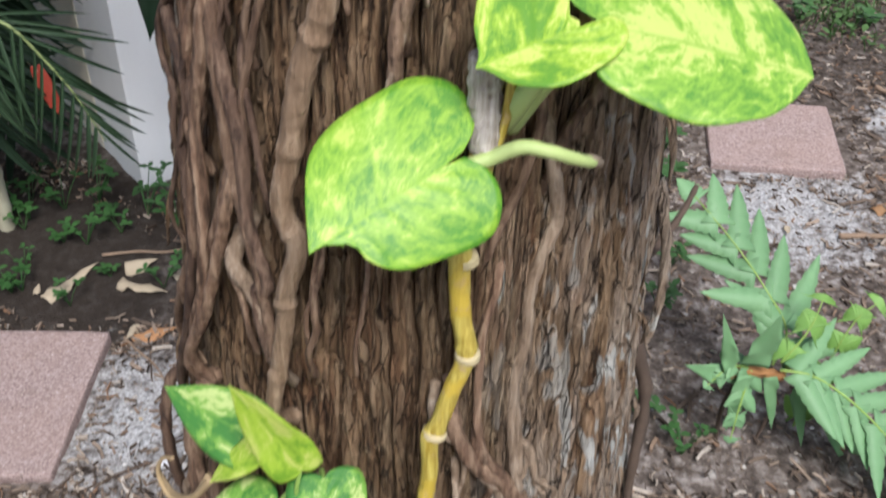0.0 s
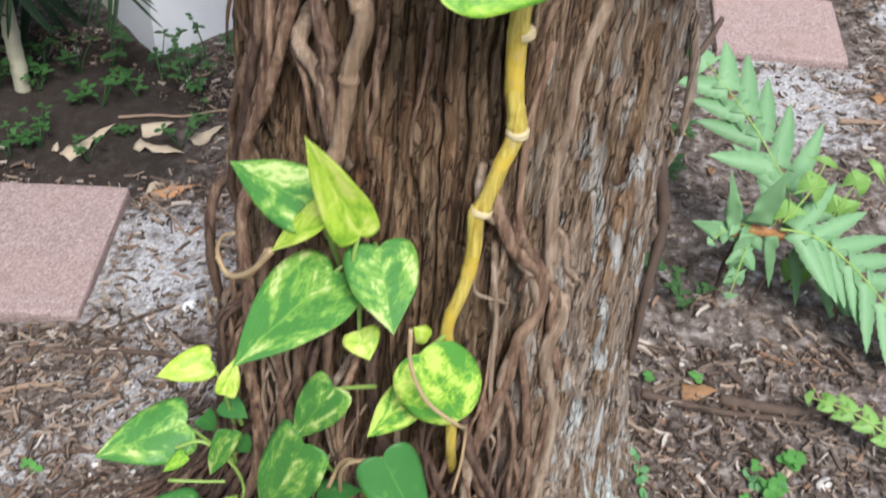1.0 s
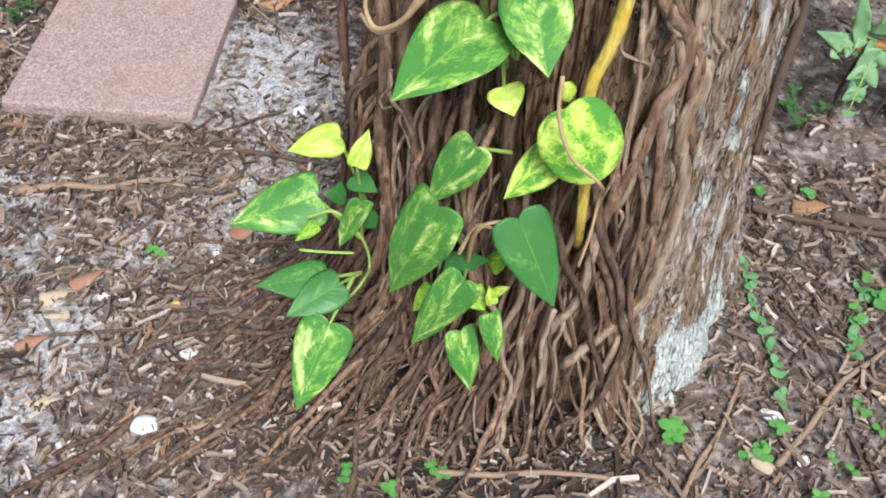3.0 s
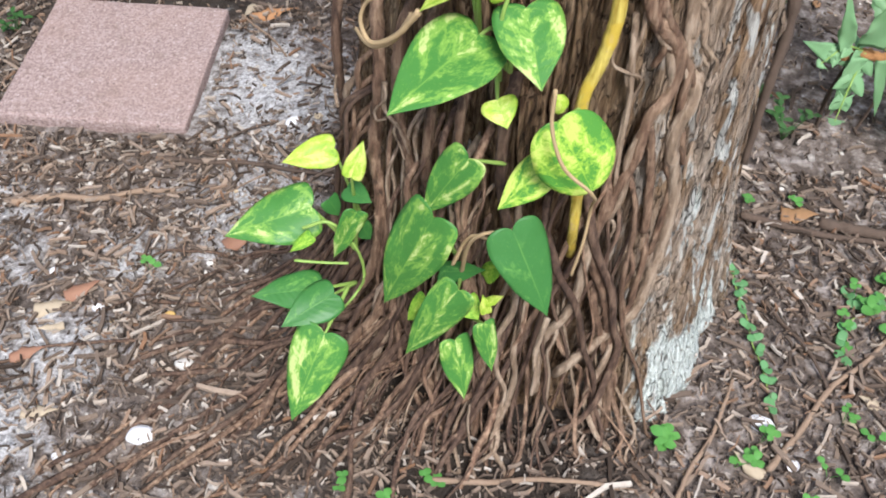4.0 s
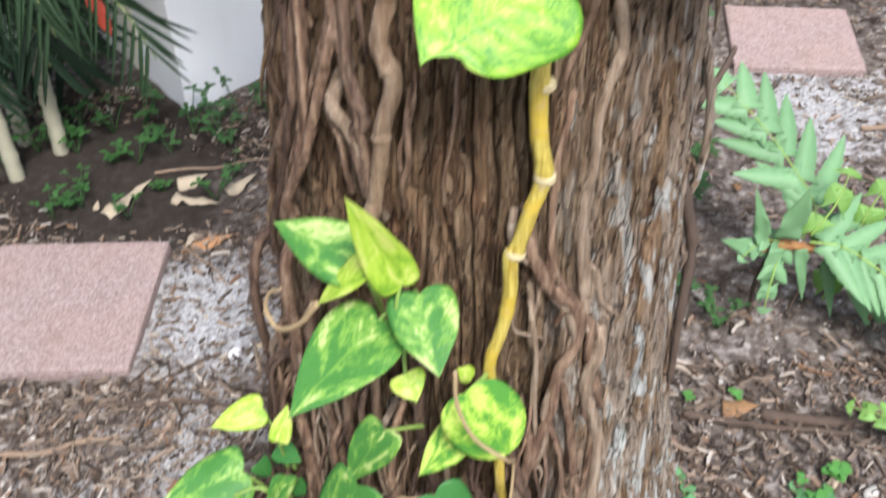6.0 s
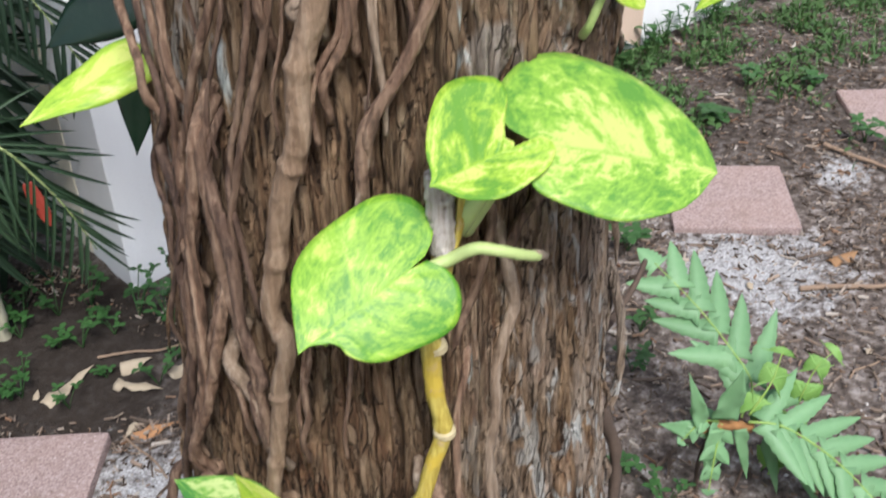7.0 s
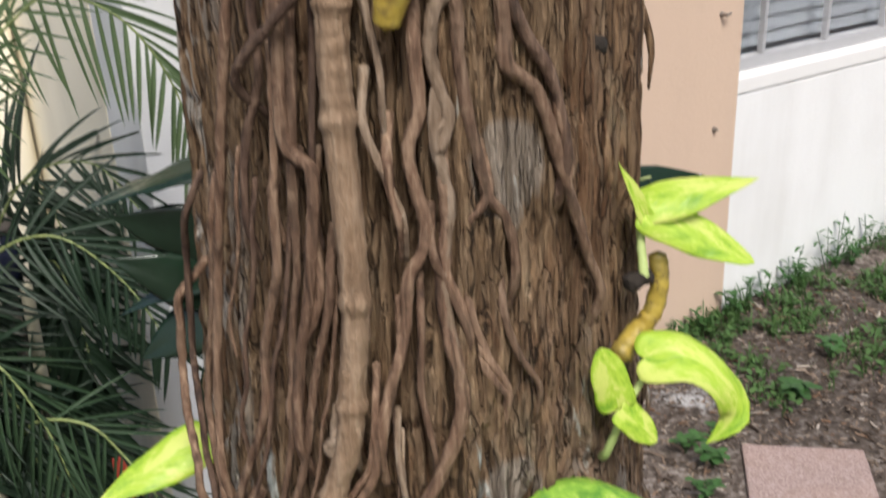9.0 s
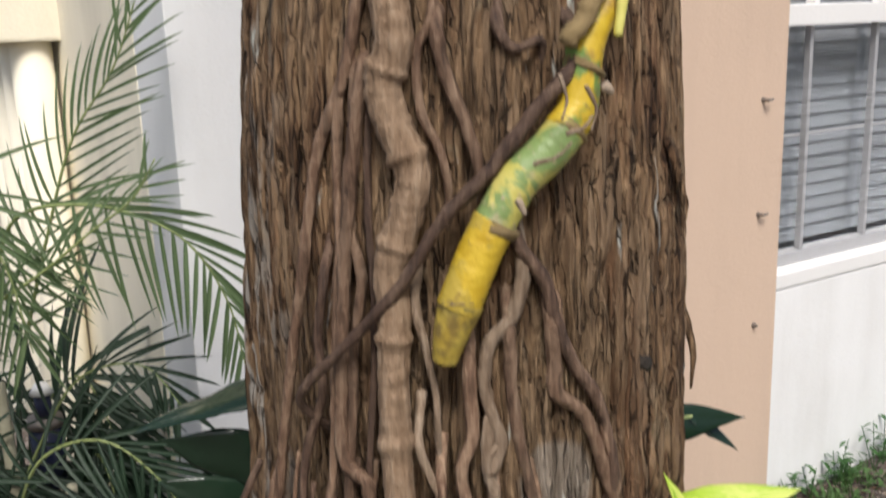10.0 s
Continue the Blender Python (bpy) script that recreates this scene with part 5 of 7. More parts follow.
pothos_leaf(LOWP, (-0.056, 0.388, 0.439), (-0.011, 0.355, 0.354), 0.055, (0.020, -0.540, 0.841), LEAF_D, root=(-0.098, 0.438, 0.293), via=(-0.085, 0.393, 0.422), stalk=STALK_DRY, lobe=0.120, fat=0.64)
pothos_leaf(LOWP, (-0.099, 0.387, 0.347), (-0.151, 0.376, 0.235), 0.042, (0.177, -0.454, 0.873), LEAF_A, root=(-0.096, 0.440, 0.310), lobe=0.060, fat=0.68)
pothos_leaf(LOWP, (-0.071, 0.384, 0.300), (-0.055, 0.366, 0.238), 0.025, (0.160, -0.558, 0.814), LEAF_A, root=(-0.085, 0.427, 0.252), lobe=0.048, fat=0.7)
pothos_leaf(LOWP, (-0.098, 0.386, 0.264), (-0.080, 0.358, 0.191), 0.036, (0.185, -0.534, 0.825), LEAF_A, root=(-0.113, 0.427, 0.196), lobe=0.096, fat=0.66)
pothos_leaf(LOWP, (-0.129, 0.418, 0.286), (-0.150, 0.412, 0.255), 0.026, (0.030, -0.456, 0.890), LEAF_B, root=(-0.110, 0.437, 0.255), lobe=0.060)
pothos_leaf(LOWP, (-0.091, 0.410, 0.302), (-0.075, 0.398, 0.286), 0.027, (-0.014, -0.460, 0.888), LEAF_B, root=(-0.098, 0.433, 0.262), lobe=0.060)
pothos_leaf(LOWP, (-0.069, 0.390, 0.310), (-0.074, 0.390, 0.336), 0.012, (-0.023, -0.464, 0.886), LEAF_C, lobe=0.030, fat=0.7)
pothos_leaf(LOWP, (-0.070, 0.392, 0.324), (-0.056, 0.387, 0.343), 0.010, (-0.031, -0.468, 0.883), LEAF_C, lobe=0.030, fat=0.7)
pothos_leaf(LOWP, (-0.118, 0.434, 0.313), (-0.077, 0.413, 0.350), 0.024, (-0.002, -0.486, 0.874), LEAF_D, lobe=0.060, fat=0.66)
pothos_leaf(LOWP, (-0.073, 0.424, 0.325), (-0.059, 0.415, 0.363), 0.020, (-0.028, -0.489, 0.872), LEAF_B, lobe=0.060, fat=0.66)
pothos_leaf(LOWP, (-0.061, 0.446, 0.583), (-0.054, 0.434, 0.579), 0.017, (-0.043, -0.623, 0.781), LEAF_C, lobe=0.060)
LEFTP = tagged(new("pothos_plant"), "small pothos clump spreading over roots beside the trunk", "plant")
pothos_leaf(LEFTP, (-0.259, 0.500, 0.323), (-0.349, 0.470, 0.303), 0.064, (0.069, -0.459, 0.886), LEAF_A, root=(-0.213, 0.500, 0.260), lobe=0.108, fat=0.58)
pothos_leaf(LEFTP, (-0.242, 0.560, 0.353), (-0.295, 0.540, 0.348), 0.037, (0.044, -0.503, 0.863), LEAF_C, root=(-0.212, 0.540, 0.272), lobe=0.084, fat=0.6)
pothos_leaf(LEFTP, (-0.215, 0.500, 0.374), (-0.205, 0.520, 0.406), 0.023, (0.097, -0.612, 0.785), LEAF_C, root=(-0.215, 0.520, 0.302), lobe=0.060, fat=0.6)
pothos_leaf(LEFTP, (-0.207, 0.470, 0.356), (-0.231, 0.460, 0.285), 0.027, (0.364, -0.559, 0.745), LEAF_A, root=(-0.213, 0.500, 0.260), lobe=0.060, fat=0.7, fold=0.4)
pothos_leaf(LEFTP, (-0.247, 0.450, 0.250), (-0.311, 0.420, 0.270), 0.044, (0.045, -0.369, 0.928), LEAF_D, root=(-0.212, 0.480, 0.226), lobe=0.108, fat=0.6)
pothos_leaf(LEFTP, (-0.230, 0.440, 0.255), (-0.280, 0.400, 0.246), 0.045, (0.098, -0.381, 0.920), LEAF_D, root=(-0.212, 0.480, 0.226), lobe=0.120, fat=0.6)
pothos_leaf(LEFTP, (-0.235, 0.400, 0.237), (-0.270, 0.340, 0.148), 0.060, (0.031, -0.362, 0.932), LEAF_A, root=(-0.218, 0.460, 0.241), lobe=0.084, fat=0.62)
pothos_leaf(LEFTP, (-0.240, 0.500, 0.338), (-0.229, 0.500, 0.312), 0.022, (0.099, -0.502, 0.859), LEAF_D, lobe=0.060)
pothos_leaf(LEFTP, (-0.223, 0.520, 0.336), (-0.196, 0.500, 0.339), 0.026, (0.081, -0.513, 0.855), LEAF_D, lobe=0.060)
pothos_leaf(LEFTP, (-0.255, 0.470, 0.313), (-0.278, 0.460, 0.295), 0.015, (0.122, -0.475, 0.872), LEAF_B, lobe=0.060)
pothos_leaf(LEFTP, (-0.206, 0.500, 0.299), (-0.196, 0.500, 0.278), 0.021, (0.072, -0.489, 0.870), LEAF_D, lobe=0.060)
tube("runner", [(-0.263, 0.470, 0.324), (-0.236, 0.470, 0.336), (-0.208, 0.470, 0.297), (-0.201, 0.470, 0.250), (-0.206, 0.440, 0.259), (-0.239, 0.440, 0.198)], 0.0019, 0.0014, STALK, LEFTP, "")
tube("runner", [(-0.273, 0.460, 0.282), (-0.243, 0.460, 0.282), (-0.216, 0.460, 0.284)], 0.0017, 0.0014, STALK, LEFTP, "")
tube("tendril", [(-0.148, 0.444, 0.624), (-0.169, 0.454, 0.589), (-0.191, 0.470, 0.571), (-0.199, 0.479, 0.585), (-0.193, 0.477, 0.605), (-0.181, 0.468, 0.618)], 0.0031, 0.0013, STALK_DRY, LOWP, "pale dry looping tendril", 60, 7)
tube("tendril", [(-0.154, 0.458, 0.610), (-0.172, 0.467, 0.574), (-0.193, 0.484, 0.556), (-0.206, 0.499, 0.561)], 0.0027, 0.0018, STALK_DRY, LOWP, "", 30, 7)
tube("tendril", [(-0.182, 0.506, 0.496), (-0.181, 0.502, 0.466), (-0.167, 0.486, 0.460), (-0.155, 0.474, 0.439)], 0.0029, 0.0013, STRAND_PALE, LOWP, "", 30, 6)
tube("tendril", [(-0.182, 0.504, 0.495), (-0.180, 0.500, 0.484), (-0.192, 0.509, 0.456), (-0.189, 0.504, 0.451), (-0.180, 0.496, 0.460)], 0.0016, 0.0013, STRAND_PALE, LOWP, "", 30, 6)
tube("tendril", [(-0.169, 0.489, 0.463), (-0.171, 0.489, 0.450), (-0.164, 0.481, 0.439), (-0.160, 0.476, 0.428)], 0.0013, 0.0011, STRAND_PALE, LOWP, "", 24, 6)
tube("tendril", [(-0.008, 0.393, 0.304), (-0.011, 0.390, 0.282), (-0.014, 0.385, 0.249), (-0.010, 0.380, 0.220), (-0.011, 0.375, 0.190)], 0.0034, 0.0023, STRAND_PALE, LOWP, "", 30, 7)
tube("tendril", [(-0.075, 0.379, 0.153), (-0.075, 0.372, 0.125), (-0.069, 0.360, 0.088)], 0.0016, 0.0013, STRAND_PALE, LOWP, "", 20, 6)
tube("tendril", [(-0.100, 0.385, 0.227), (-0.106, 0.385, 0.215), (-0.102, 0.381, 0.201), (-0.092, 0.377, 0.196)], 0.0015, 0.0012, STRAND_PALE, LOWP, "", 24, 6)
tube("tendril", [(-0.234, 0.551, 0.421), (-0.238, 0.563, 0.429), (-0.236, 0.563, 0.452)], 0.0020, 0.0012, STRAND_PALE, LOWP, "", 20, 6)
tube("tendril", [(-0.106, 0.412, 0.355), (-0.095, 0.413, 0.390), (-0.087, 0.412, 0.400), (-0.064, 0.405, 0.398)], 0.0022, 0.0019, STALK_DRY, LOWP, "", 24, 6)
tube("tendril", [(-0.039, 0.389, 0.602), (-0.037, 0.385, 0.566), (-0.022, 0.380, 0.528), (0.003, 0.377, 0.505), (0.016, 0.425, 0.433), (0.015, 0.421, 0.391), (0.010, 0.415, 0.349)], 0.0018, 0.0015, STALK_DRY, POTHOS, "", 60, 7)
tube("stem", [(0.135, 0.572, 0.995), (0.137, 0.560, 1.008), (0.144, 0.556, 1.032), (0.147, 0.556, 1.048), (0.155, 0.560, 1.056), (0.163, 0.564, 1.071)], 0.0034, 0.0026, STALK_PALE, SIDEP, "pale green forked stem", 30, 8)
pothos_leaf(SIDEP, (0.143, 0.551, 1.050), (0.131, 0.550, 1.095), 0.028, (0.056, -0.886, 0.460), LEAF_C, lobe=0.06, curl=0.2, fold=0.05, point=0.5)
pothos_leaf(SIDEP, (0.145, 0.549, 1.050), (0.172, 0.548, 1.023), 0.024, (0.029, -0.694, 0.720), LEAF_C, lobe=0.06, curl=0.2, fold=0.05, point=0.6)
pothos_leaf(SIDEP, (0.163, 0.566, 1.078), (0.207, 0.560, 1.014), 0.040, (0.111, -0.550, 0.828), LEAF_C, spine=[(0.163, 0.566, 1.080), (0.187, 0.563, 1.083), (0.206, 0.561, 1.073), (0.222, 0.560, 1.055), (0.226, 0.560, 1.038), (0.219, 0.560, 1.026), (0.207, 0.560, 1.014)], lobe=0.10, droop=0.0, curl=0.15, fold=0.05, ripple=0.05, point=1.1, bite=(-1, 9, 13, 6))
tube("stem", [(0.163, 0.588, 1.132), (0.161, 0.594, 1.150), (0.160, 0.598, 1.172), (0.160, 0.600, 1.180)], 0.0036, 0.0026, STALK_PALE, SIDEP, "", 24, 8)
pothos_leaf(SIDEP, (0.160, 0.602, 1.180), (0.240, 0.604, 1.196), 0.031, (-0.10, -0.62, 0.76), LEAF_C, lobe=0.05, curl=0.25, droop=-0.02, fold=0.1, point=1.15)
pothos_leaf(SIDEP, (0.163, 0.598, 1.177), (0.240, 0.592, 1.140), 0.031, (-0.12, -0.70, 0.68), LEAF_C, lobe=0.05, curl=0.2, fold=0.12, droop=0.03, point=0.75)
pothos_leaf(SIDEP, (0.163, 0.596, 1.172), (0.146, 0.592, 1.213), 0.012, (0.35, -0.80, 0.485), LEAF_C, lobe=0.02, fold=0.5, curl=0.0)
tube("old_joint", [(0.148, 0.585, 1.072), (0.158, 0.596, 1.082), (0.170, 0.600, 1.096), (0.176, 0.602, 1.120), (0.174, 0.604, 1.142)], 0.0085, 0.0062, OLIVE_STEM, SIDEP, "bare yellow-brown jointed stem end", 50, 12, 0.12, 0.04, 0.2, 0.08)
tube("bud_scar", [(0.152, 0.588, 1.126), (0.161, 0.590, 1.131), (0.168, 0.594, 1.129)], 0.0068, 0.0048, CHAR, SIDEP, "black rotted stem joint", 18, 10, 0.3)
BACKP = tagged(new("pothos_leaf"), "long lime pothos leaf hanging from the trunk by the wall", "leaf")
pothos_leaf(BACKP, (-0.191, 0.660, 0.956), (-0.271, 0.600, 0.932), 0.043, (0.102, -0.542, 0.834), LEAF_C, root=(-0.181, 0.680, 0.956), lobe=0.08, fat=0.66, curl=0.3, droop=0.05)
tube("stem", [(0.001, 0.519, 1.322), (0.005, 0.519, 1.338), (0.012, 0.521, 1.359)], 0.0078, 0.0142, OLIVE_STEM, TOPS, "withered olive-brown stem end", 40, 14, 0.02, 0.09, 0.2, 0.06)
tube("stem", [(0.010, 0.520, 1.355), (0.016, 0.522, 1.370), (0.023, 0.525, 1.387), (0.033, 0.528, 1.407)], 0.0136, 0.0136, TOP_YELLOW, TOPS, "smooth yellow stem joint", 60, 14, 0.02, 0.09, 0.2, 0.06)
tube("stem", [(0.031, 0.527, 1.403), (0.047, 0.534, 1.430), (0.064, 0.541, 1.445), (0.076, 0.547, 1.459)], 0.0131, 0.0131, TOP_GREEN, TOPS, "green and yellow peeling stem joint", 60, 14, 0.02, 0.09, 0.2, 0.06)
tube("stem", [(0.074, 0.546, 1.457), (0.082, 0.551, 1.470), (0.085, 0.555, 1.493), (0.090, 0.560, 1.513), (0.105, 0.572, 1.538), (0.115, 0.582, 1.561)], 0.0133, 0.0092, TOP_STEM, TOPS, "yellow and green fat jointed stem", 110, 14, 0.02, 0.09, 0.2, 0.06)
tube("joint", [(0.035, 0.528, 1.406), (0.032, 0.527, 1.400)], 0.0139, 0.0135, SCAR_RING, TOPS, "", 8, 14, 0.1, cap=0.02)
tube("joint", [(0.077, 0.548, 1.460), (0.074, 0.546, 1.456)], 0.0139, 0.0134, SCAR_RING, TOPS, "", 8, 14, 0.1, cap=0.02)
tube("joint", [(0.087, 0.556, 1.496), (0.085, 0.555, 1.492)], 0.0135, 0.0131, SCAR_RING, TOPS, "", 8, 14, 0.1, cap=0.02)
tube("joint", [(0.011, 0.521, 1.359), (0.011, 0.520, 1.356)], 0.0141, 0.0136, SCAR_RING, TOPS, "", 8, 14, 0.1, cap=0.02)
tube("sheath", [(0.056, 0.509, 1.443), (0.070, 0.514, 1.447), (0.078, 0.518, 1.454)], 0.0014, 0.0007, STRAND_PALE, TOPS, "brown papery shred", 16, 6, 0.3)
tube("sheath", [(0.075, 0.517, 1.459), (0.085, 0.522, 1.462), (0.090, 0.524, 1.468)], 0.0016, 0.0008, STRAND_PALE, TOPS, "brown papery shred", 16, 6, 0.3)
tube("sheath", [(0.086, 0.525, 1.485), (0.092, 0.526, 1.472), (0.089, 0.523, 1.460)], 0.0013, 0.0007, STRAND_PALE, TOPS, "brown papery shred", 16, 6, 0.3)
tube("sheath", [(0.071, 0.519, 1.492), (0.075, 0.519, 1.478), (0.072, 0.517, 1.467)], 0.0013, 0.0006, STRAND_PALE, TOPS, "brown papery shred", 16, 6, 0.3)
tube("sheath", [(0.076, 0.541, 1.509), (0.086, 0.547, 1.523), (0.095, 0.554, 1.542)], 0.0057, 0.0067, SCAR_RING, TOPS, "brown papery sheath", 16, 9, 0.3)
tube("sheath", [(0.106, 0.552, 1.512), (0.108, 0.555, 1.528), (0.110, 0.557, 1.541)], 0.0027, 0.0041, STALK_YELLOW, TOPS, "yellow young shoot", 16, 8, 0.1)
tube("scar", [(0.097, 0.538, 1.484), (0.102, 0.540, 1.480)], 0.0034, 0.0023, DRY_SHEATH, TOPS, "pale cut scar", 8, 8, 0.2)
tube("scar", [(0.047, 0.502, 1.424), (0.051, 0.502, 1.416)], 0.0022, 0.0016, DRY_SHEATH, TOPS, "pale leaf scar", 8, 8, 0.2)


# ---- litter on the soil ----
def mat_litter(name, stops, rough=0.9):
    m = Mat(name, rough, spec=0.2)
    isl = m.n("NewGeometry").outputs["Random Per Island"]
    c = m.ramp(isl, stops)
    f = m.noise(m.coords(), 150, 3, 0.6)
    c = m.mix(m.math("MULTIPLY", f, 0.5), c, rgb(0.06, 0.04, 0.028))
    m.color(c).bump(m.noise(m.coords(), 500, 3), 0.4, 0.002)
    return m.m


MULCH = mat_litter("mulch", [(0.0, rgb(0.040, 0.029, 0.022)), (0.26, rgb(0.115, 0.086, 0.067)), (0.50, rgb(0.225, 0.170, 0.130)), (0.70, rgb(0.37, 0.285, 0.218)), (0.78, rgb(0.25, 0.135, 0.075)), (0.88, rgb(0.44, 0.36, 0.285)), (1.0, rgb(0.60, 0.54, 0.47))])
PEBBLE = mat_litter("pebble", [(0.0, rgb(0.35, 0.32, 0.29)), (0.5, rgb(0.62, 0.58, 0.52)), (0.85, rgb(0.82, 0.80, 0.77)), (1.0, rgb(0.55, 0.38, 0.16))], 0.7)
DRY = mat_litter("dry_leaf_skin", [(0.0, rgb(0.26, 0.13, 0.06)), (1.0, rgb(0.44, 0.26, 0.13))], 0.8)
RUST = mat_simple("rust_leaf_skin", rgb(0.22, 0.10, 0.065), rgb(0.33, 0.18, 0.11), 50, 0.7)
STRAW = mat_simple("straw_leaf_skin", rgb(0.30, 0.23, 0.15), rgb(0.49, 0.41, 0.30), 50, 0.8)
TWIG = mat_simple("twig_bark", rgb(0.16, 0.10, 0.065), rgb(0.36, 0.26, 0.18), 70, 0.85, bump=0.5)
TWIG_DARK = mat_simple("dark_twig_bark", rgb(0.05, 0.033, 0.024), rgb(0.13, 0.09, 0.065), 70, 0.85, bump=0.5)
SHELL = mat_simple("bleached_shell", rgb(0.58, 0.57, 0.58), rgb(0.78, 0.78, 0.79), 40, 0.6)
PAVERS = ((-0.681, 1.056, 0.165), (0.732, 1.785, 0.15), (1.28, 2.12, 0.15))


def free_spot(x, y):
    if any(abs(x - a) < h and abs(y - b) < h for a, b, h in PAVERS):
        return False
    if math.hypot(x + 0.015, y - 0.645) < 0.242:
        return False
    # nothing past the house wall
    return (Vector((x, y)) - C0).dot(N) > 0.03 or (Vector((x, y)) - C0).dot(U) < -0.05


def scatter_chips():
    rng = np.random.default_rng(31)
    V, F = [], []
    spots = 0
    while spots < 62000:
        k = rng.random()
        if k < 0.56:
            x, y = rng.uniform(-1.15, -0.1), rng.uniform(0.12, 1.75)
        elif k < 0.8:
            x, y = rng.uniform(-0.1, 1.05), rng.uniform(0.12, 1.7)
        else:
            x, y = rng.uniform(0.2, 1.9), rng.uniform(1.4, 2.9)
        if k >= 0.56 and k < 0.8 and rng.random() < 0.45:
            x, y = rng.uniform(-0.2, 0.62), rng.uniform(0.15, 0.85)
        spots += 1
        if not free_spot(x, y):
            continue
        # thinner cover on the bare sand
        bare = math.exp(-(((x + 0.42) / 0.15) ** 2 + ((y - 1.04) / 0.2) ** 2)) + math.exp(-(((x - 0.68) / 0.2) ** 2 + ((y - 1.5) / 0.13) ** 2)) + math.exp(-(((x + 0.75) / 0.2) ** 2 + ((y - 0.32) / 0.16) ** 2)) + 0.8 * math.exp(-(((x + 0.62) / 0.06) ** 2 + ((y - 0.5) / 0.05) ** 2)) + 0.8 * math.exp(-(((x + 0.68) / 0.06) ** 2 + ((y - 0.65) / 0.05) ** 2))
        # chips thinned too where the palm's shade is painted on the soil
        under_palm = 1.3 * math.exp(-(((x + 0.75) / 0.34) ** 2 + ((y - 1.48) / 0.24) ** 2)) + math.exp(-(((x + 0.55) / 0.18) ** 2 + ((y - 1.32) / 0.11) ** 2))
        if rng.random() < max(bare * 0.8, under_palm * 0.95):
            continue
        ln = float(np.clip(rng.lognormal(-4.8, 0.66), 0.003, 0.06))
        wd = ln * rng.uniform(0.12, 0.42)
        if wd > 0.009:
            wd = 0.009
        th = rng.uniform(0.0008, 0.0025)
        a, tilt, roll = rng.uniform(0, 6.283), rng.normal(0, 0.16), rng.normal(0, 0.3)
        bend = rng.normal(0, 0.07) * ln
        ca, sa = math.cos(a), math.sin(a)
        z = float(ground_z(x, y)) + rng.uniform(0.0, 0.012)
        base = len(V)
        for i, s in enumerate((-1, 0.1, 1)):
            ww = wd * (0.55 if s else 1.0) * rng.uniform(0.7, 1.2)
            for j, q in enumerate((-1, 1)):
                for h in (-1, 1):
                    lx, ly = s * ln / 2, q * ww / 2 + (bend if s == 0.1 else 0)
                    lz = h * th + s * ln / 2 * tilt + q * ww / 2 * roll
                    V.append((x + lx * ca - ly * sa, y + lx * sa + ly * ca, z + lz))
        b = base
        for s in (0, 4):
            F += [[b + s, b + s + 4, b + s + 5, b + s + 1], [b + s + 2, b + s + 3, b + s + 7, b + s + 6], [b + s + 1, b + s + 5, b + s + 7, b + s + 3], [b + s, b + s + 2, b + s + 6, b + s + 4]]
        F += [[b, b + 1, b + 3, b + 2], [b + 8, b + 10, b + 11, b + 9]]
    ob = mesh_part("mulch_chips", V, F, MULCH, None, "", False)
    tagged(ob, "scattered brown bark mulch and dry leaf fragments", "mulch", kind="stuff")


def blob(V, F, x, y, z, r, rng, flat=0.6):
    """A rough pebble of 20 faces."""
    bm = bmesh.new()
    bmesh.ops.create_icosphere(bm, subdivisions=1, radius=r)
    sx, sy = rng.uniform(0.7, 1.25), rng.uniform(0.7, 1.25)
    b = len(V)
    bm.verts.index_update()
    for v in bm.verts:
        k = rng.uniform(0.8, 1.15)
        V.append((x + v.co.x * sx * k, y + v.co.y * sy * k, z + v.co.z * flat * k))
    for f in bm.faces:
        F.append([b + v.index for v in f.verts])
    bm.free()


def scatter_pebbles():
    rng = np.random.default_rng(8)
    V, F = [], []
    for i in range(1100):
        x, y = (rng.uniform(-1.0, -0.15), rng.uniform(0.2, 1.1)) if i % 5 < 3 else (rng.uniform(0.1, 1.1), rng.uniform(0.2, 1.7))
        if free_spot(x, y):
            r = float(np.clip(rng.lognormal(-6.0, 0.45), 0.0012, 0.007))
            blob(V, F, x, y, float(ground_z(x, y)) + r * 0.4, r, rng)
    ob = mesh_part("pebbles", V, F, PEBBLE, None, "", False)
    tagged(ob, "small whitish pebbles and shell grit in the soil", "pebbles", kind="stuff")


scatter_chips()
scatter_pebbles()


def rest_z(x, y, up=0.004):
    return float(ground_z(x, y)) + up


def stone(x, y, r, label, mat=None, flat=0.6, turn=0.0):
    bm = bmesh.new()
    bmesh.ops.create_icosphere(bm, subdivisions=3, radius=r)
    for v in bm.verts:
        k = 1 + 0.28 * noise.noise(v.co * (1.1 / r) + Vector((x * 9, y * 9, 0)))
        v.co = Vector((v.co.x * 1.25 * k, v.co.y * 0.85 * k, v.co.z * flat * k))
    ob = part("stone", bm, mat or SHELL)
    ob.matrix_world = pose(x, y, rest_z(x, y, r * flat * 0.6), 0, 0, turn)
    return tagged(ob, label, "stone")


stone(-0.46, 0.37, 0.0135, "angular white stone lying among roots", None, 0.7, 20)
stone(-0.37, 0.93, 0.010, "small white stone on grey sand", None, 0.6, 50)
stone(-0.55, 0.34, 0.009, "flat white shell bit on sand", None, 0.4, 0)
stone(-0.43, 0.47, 0.010, "grey rounded pebble beside roots", PEBBLE, 0.7, 0)
stone(-0.65, 0.62, 0.006, "small white pebble on sand", None, 0.8, 80)
stone(-0.57, 0.56, 0.007, "small white pebble on mulch", None, 0.8, 10)
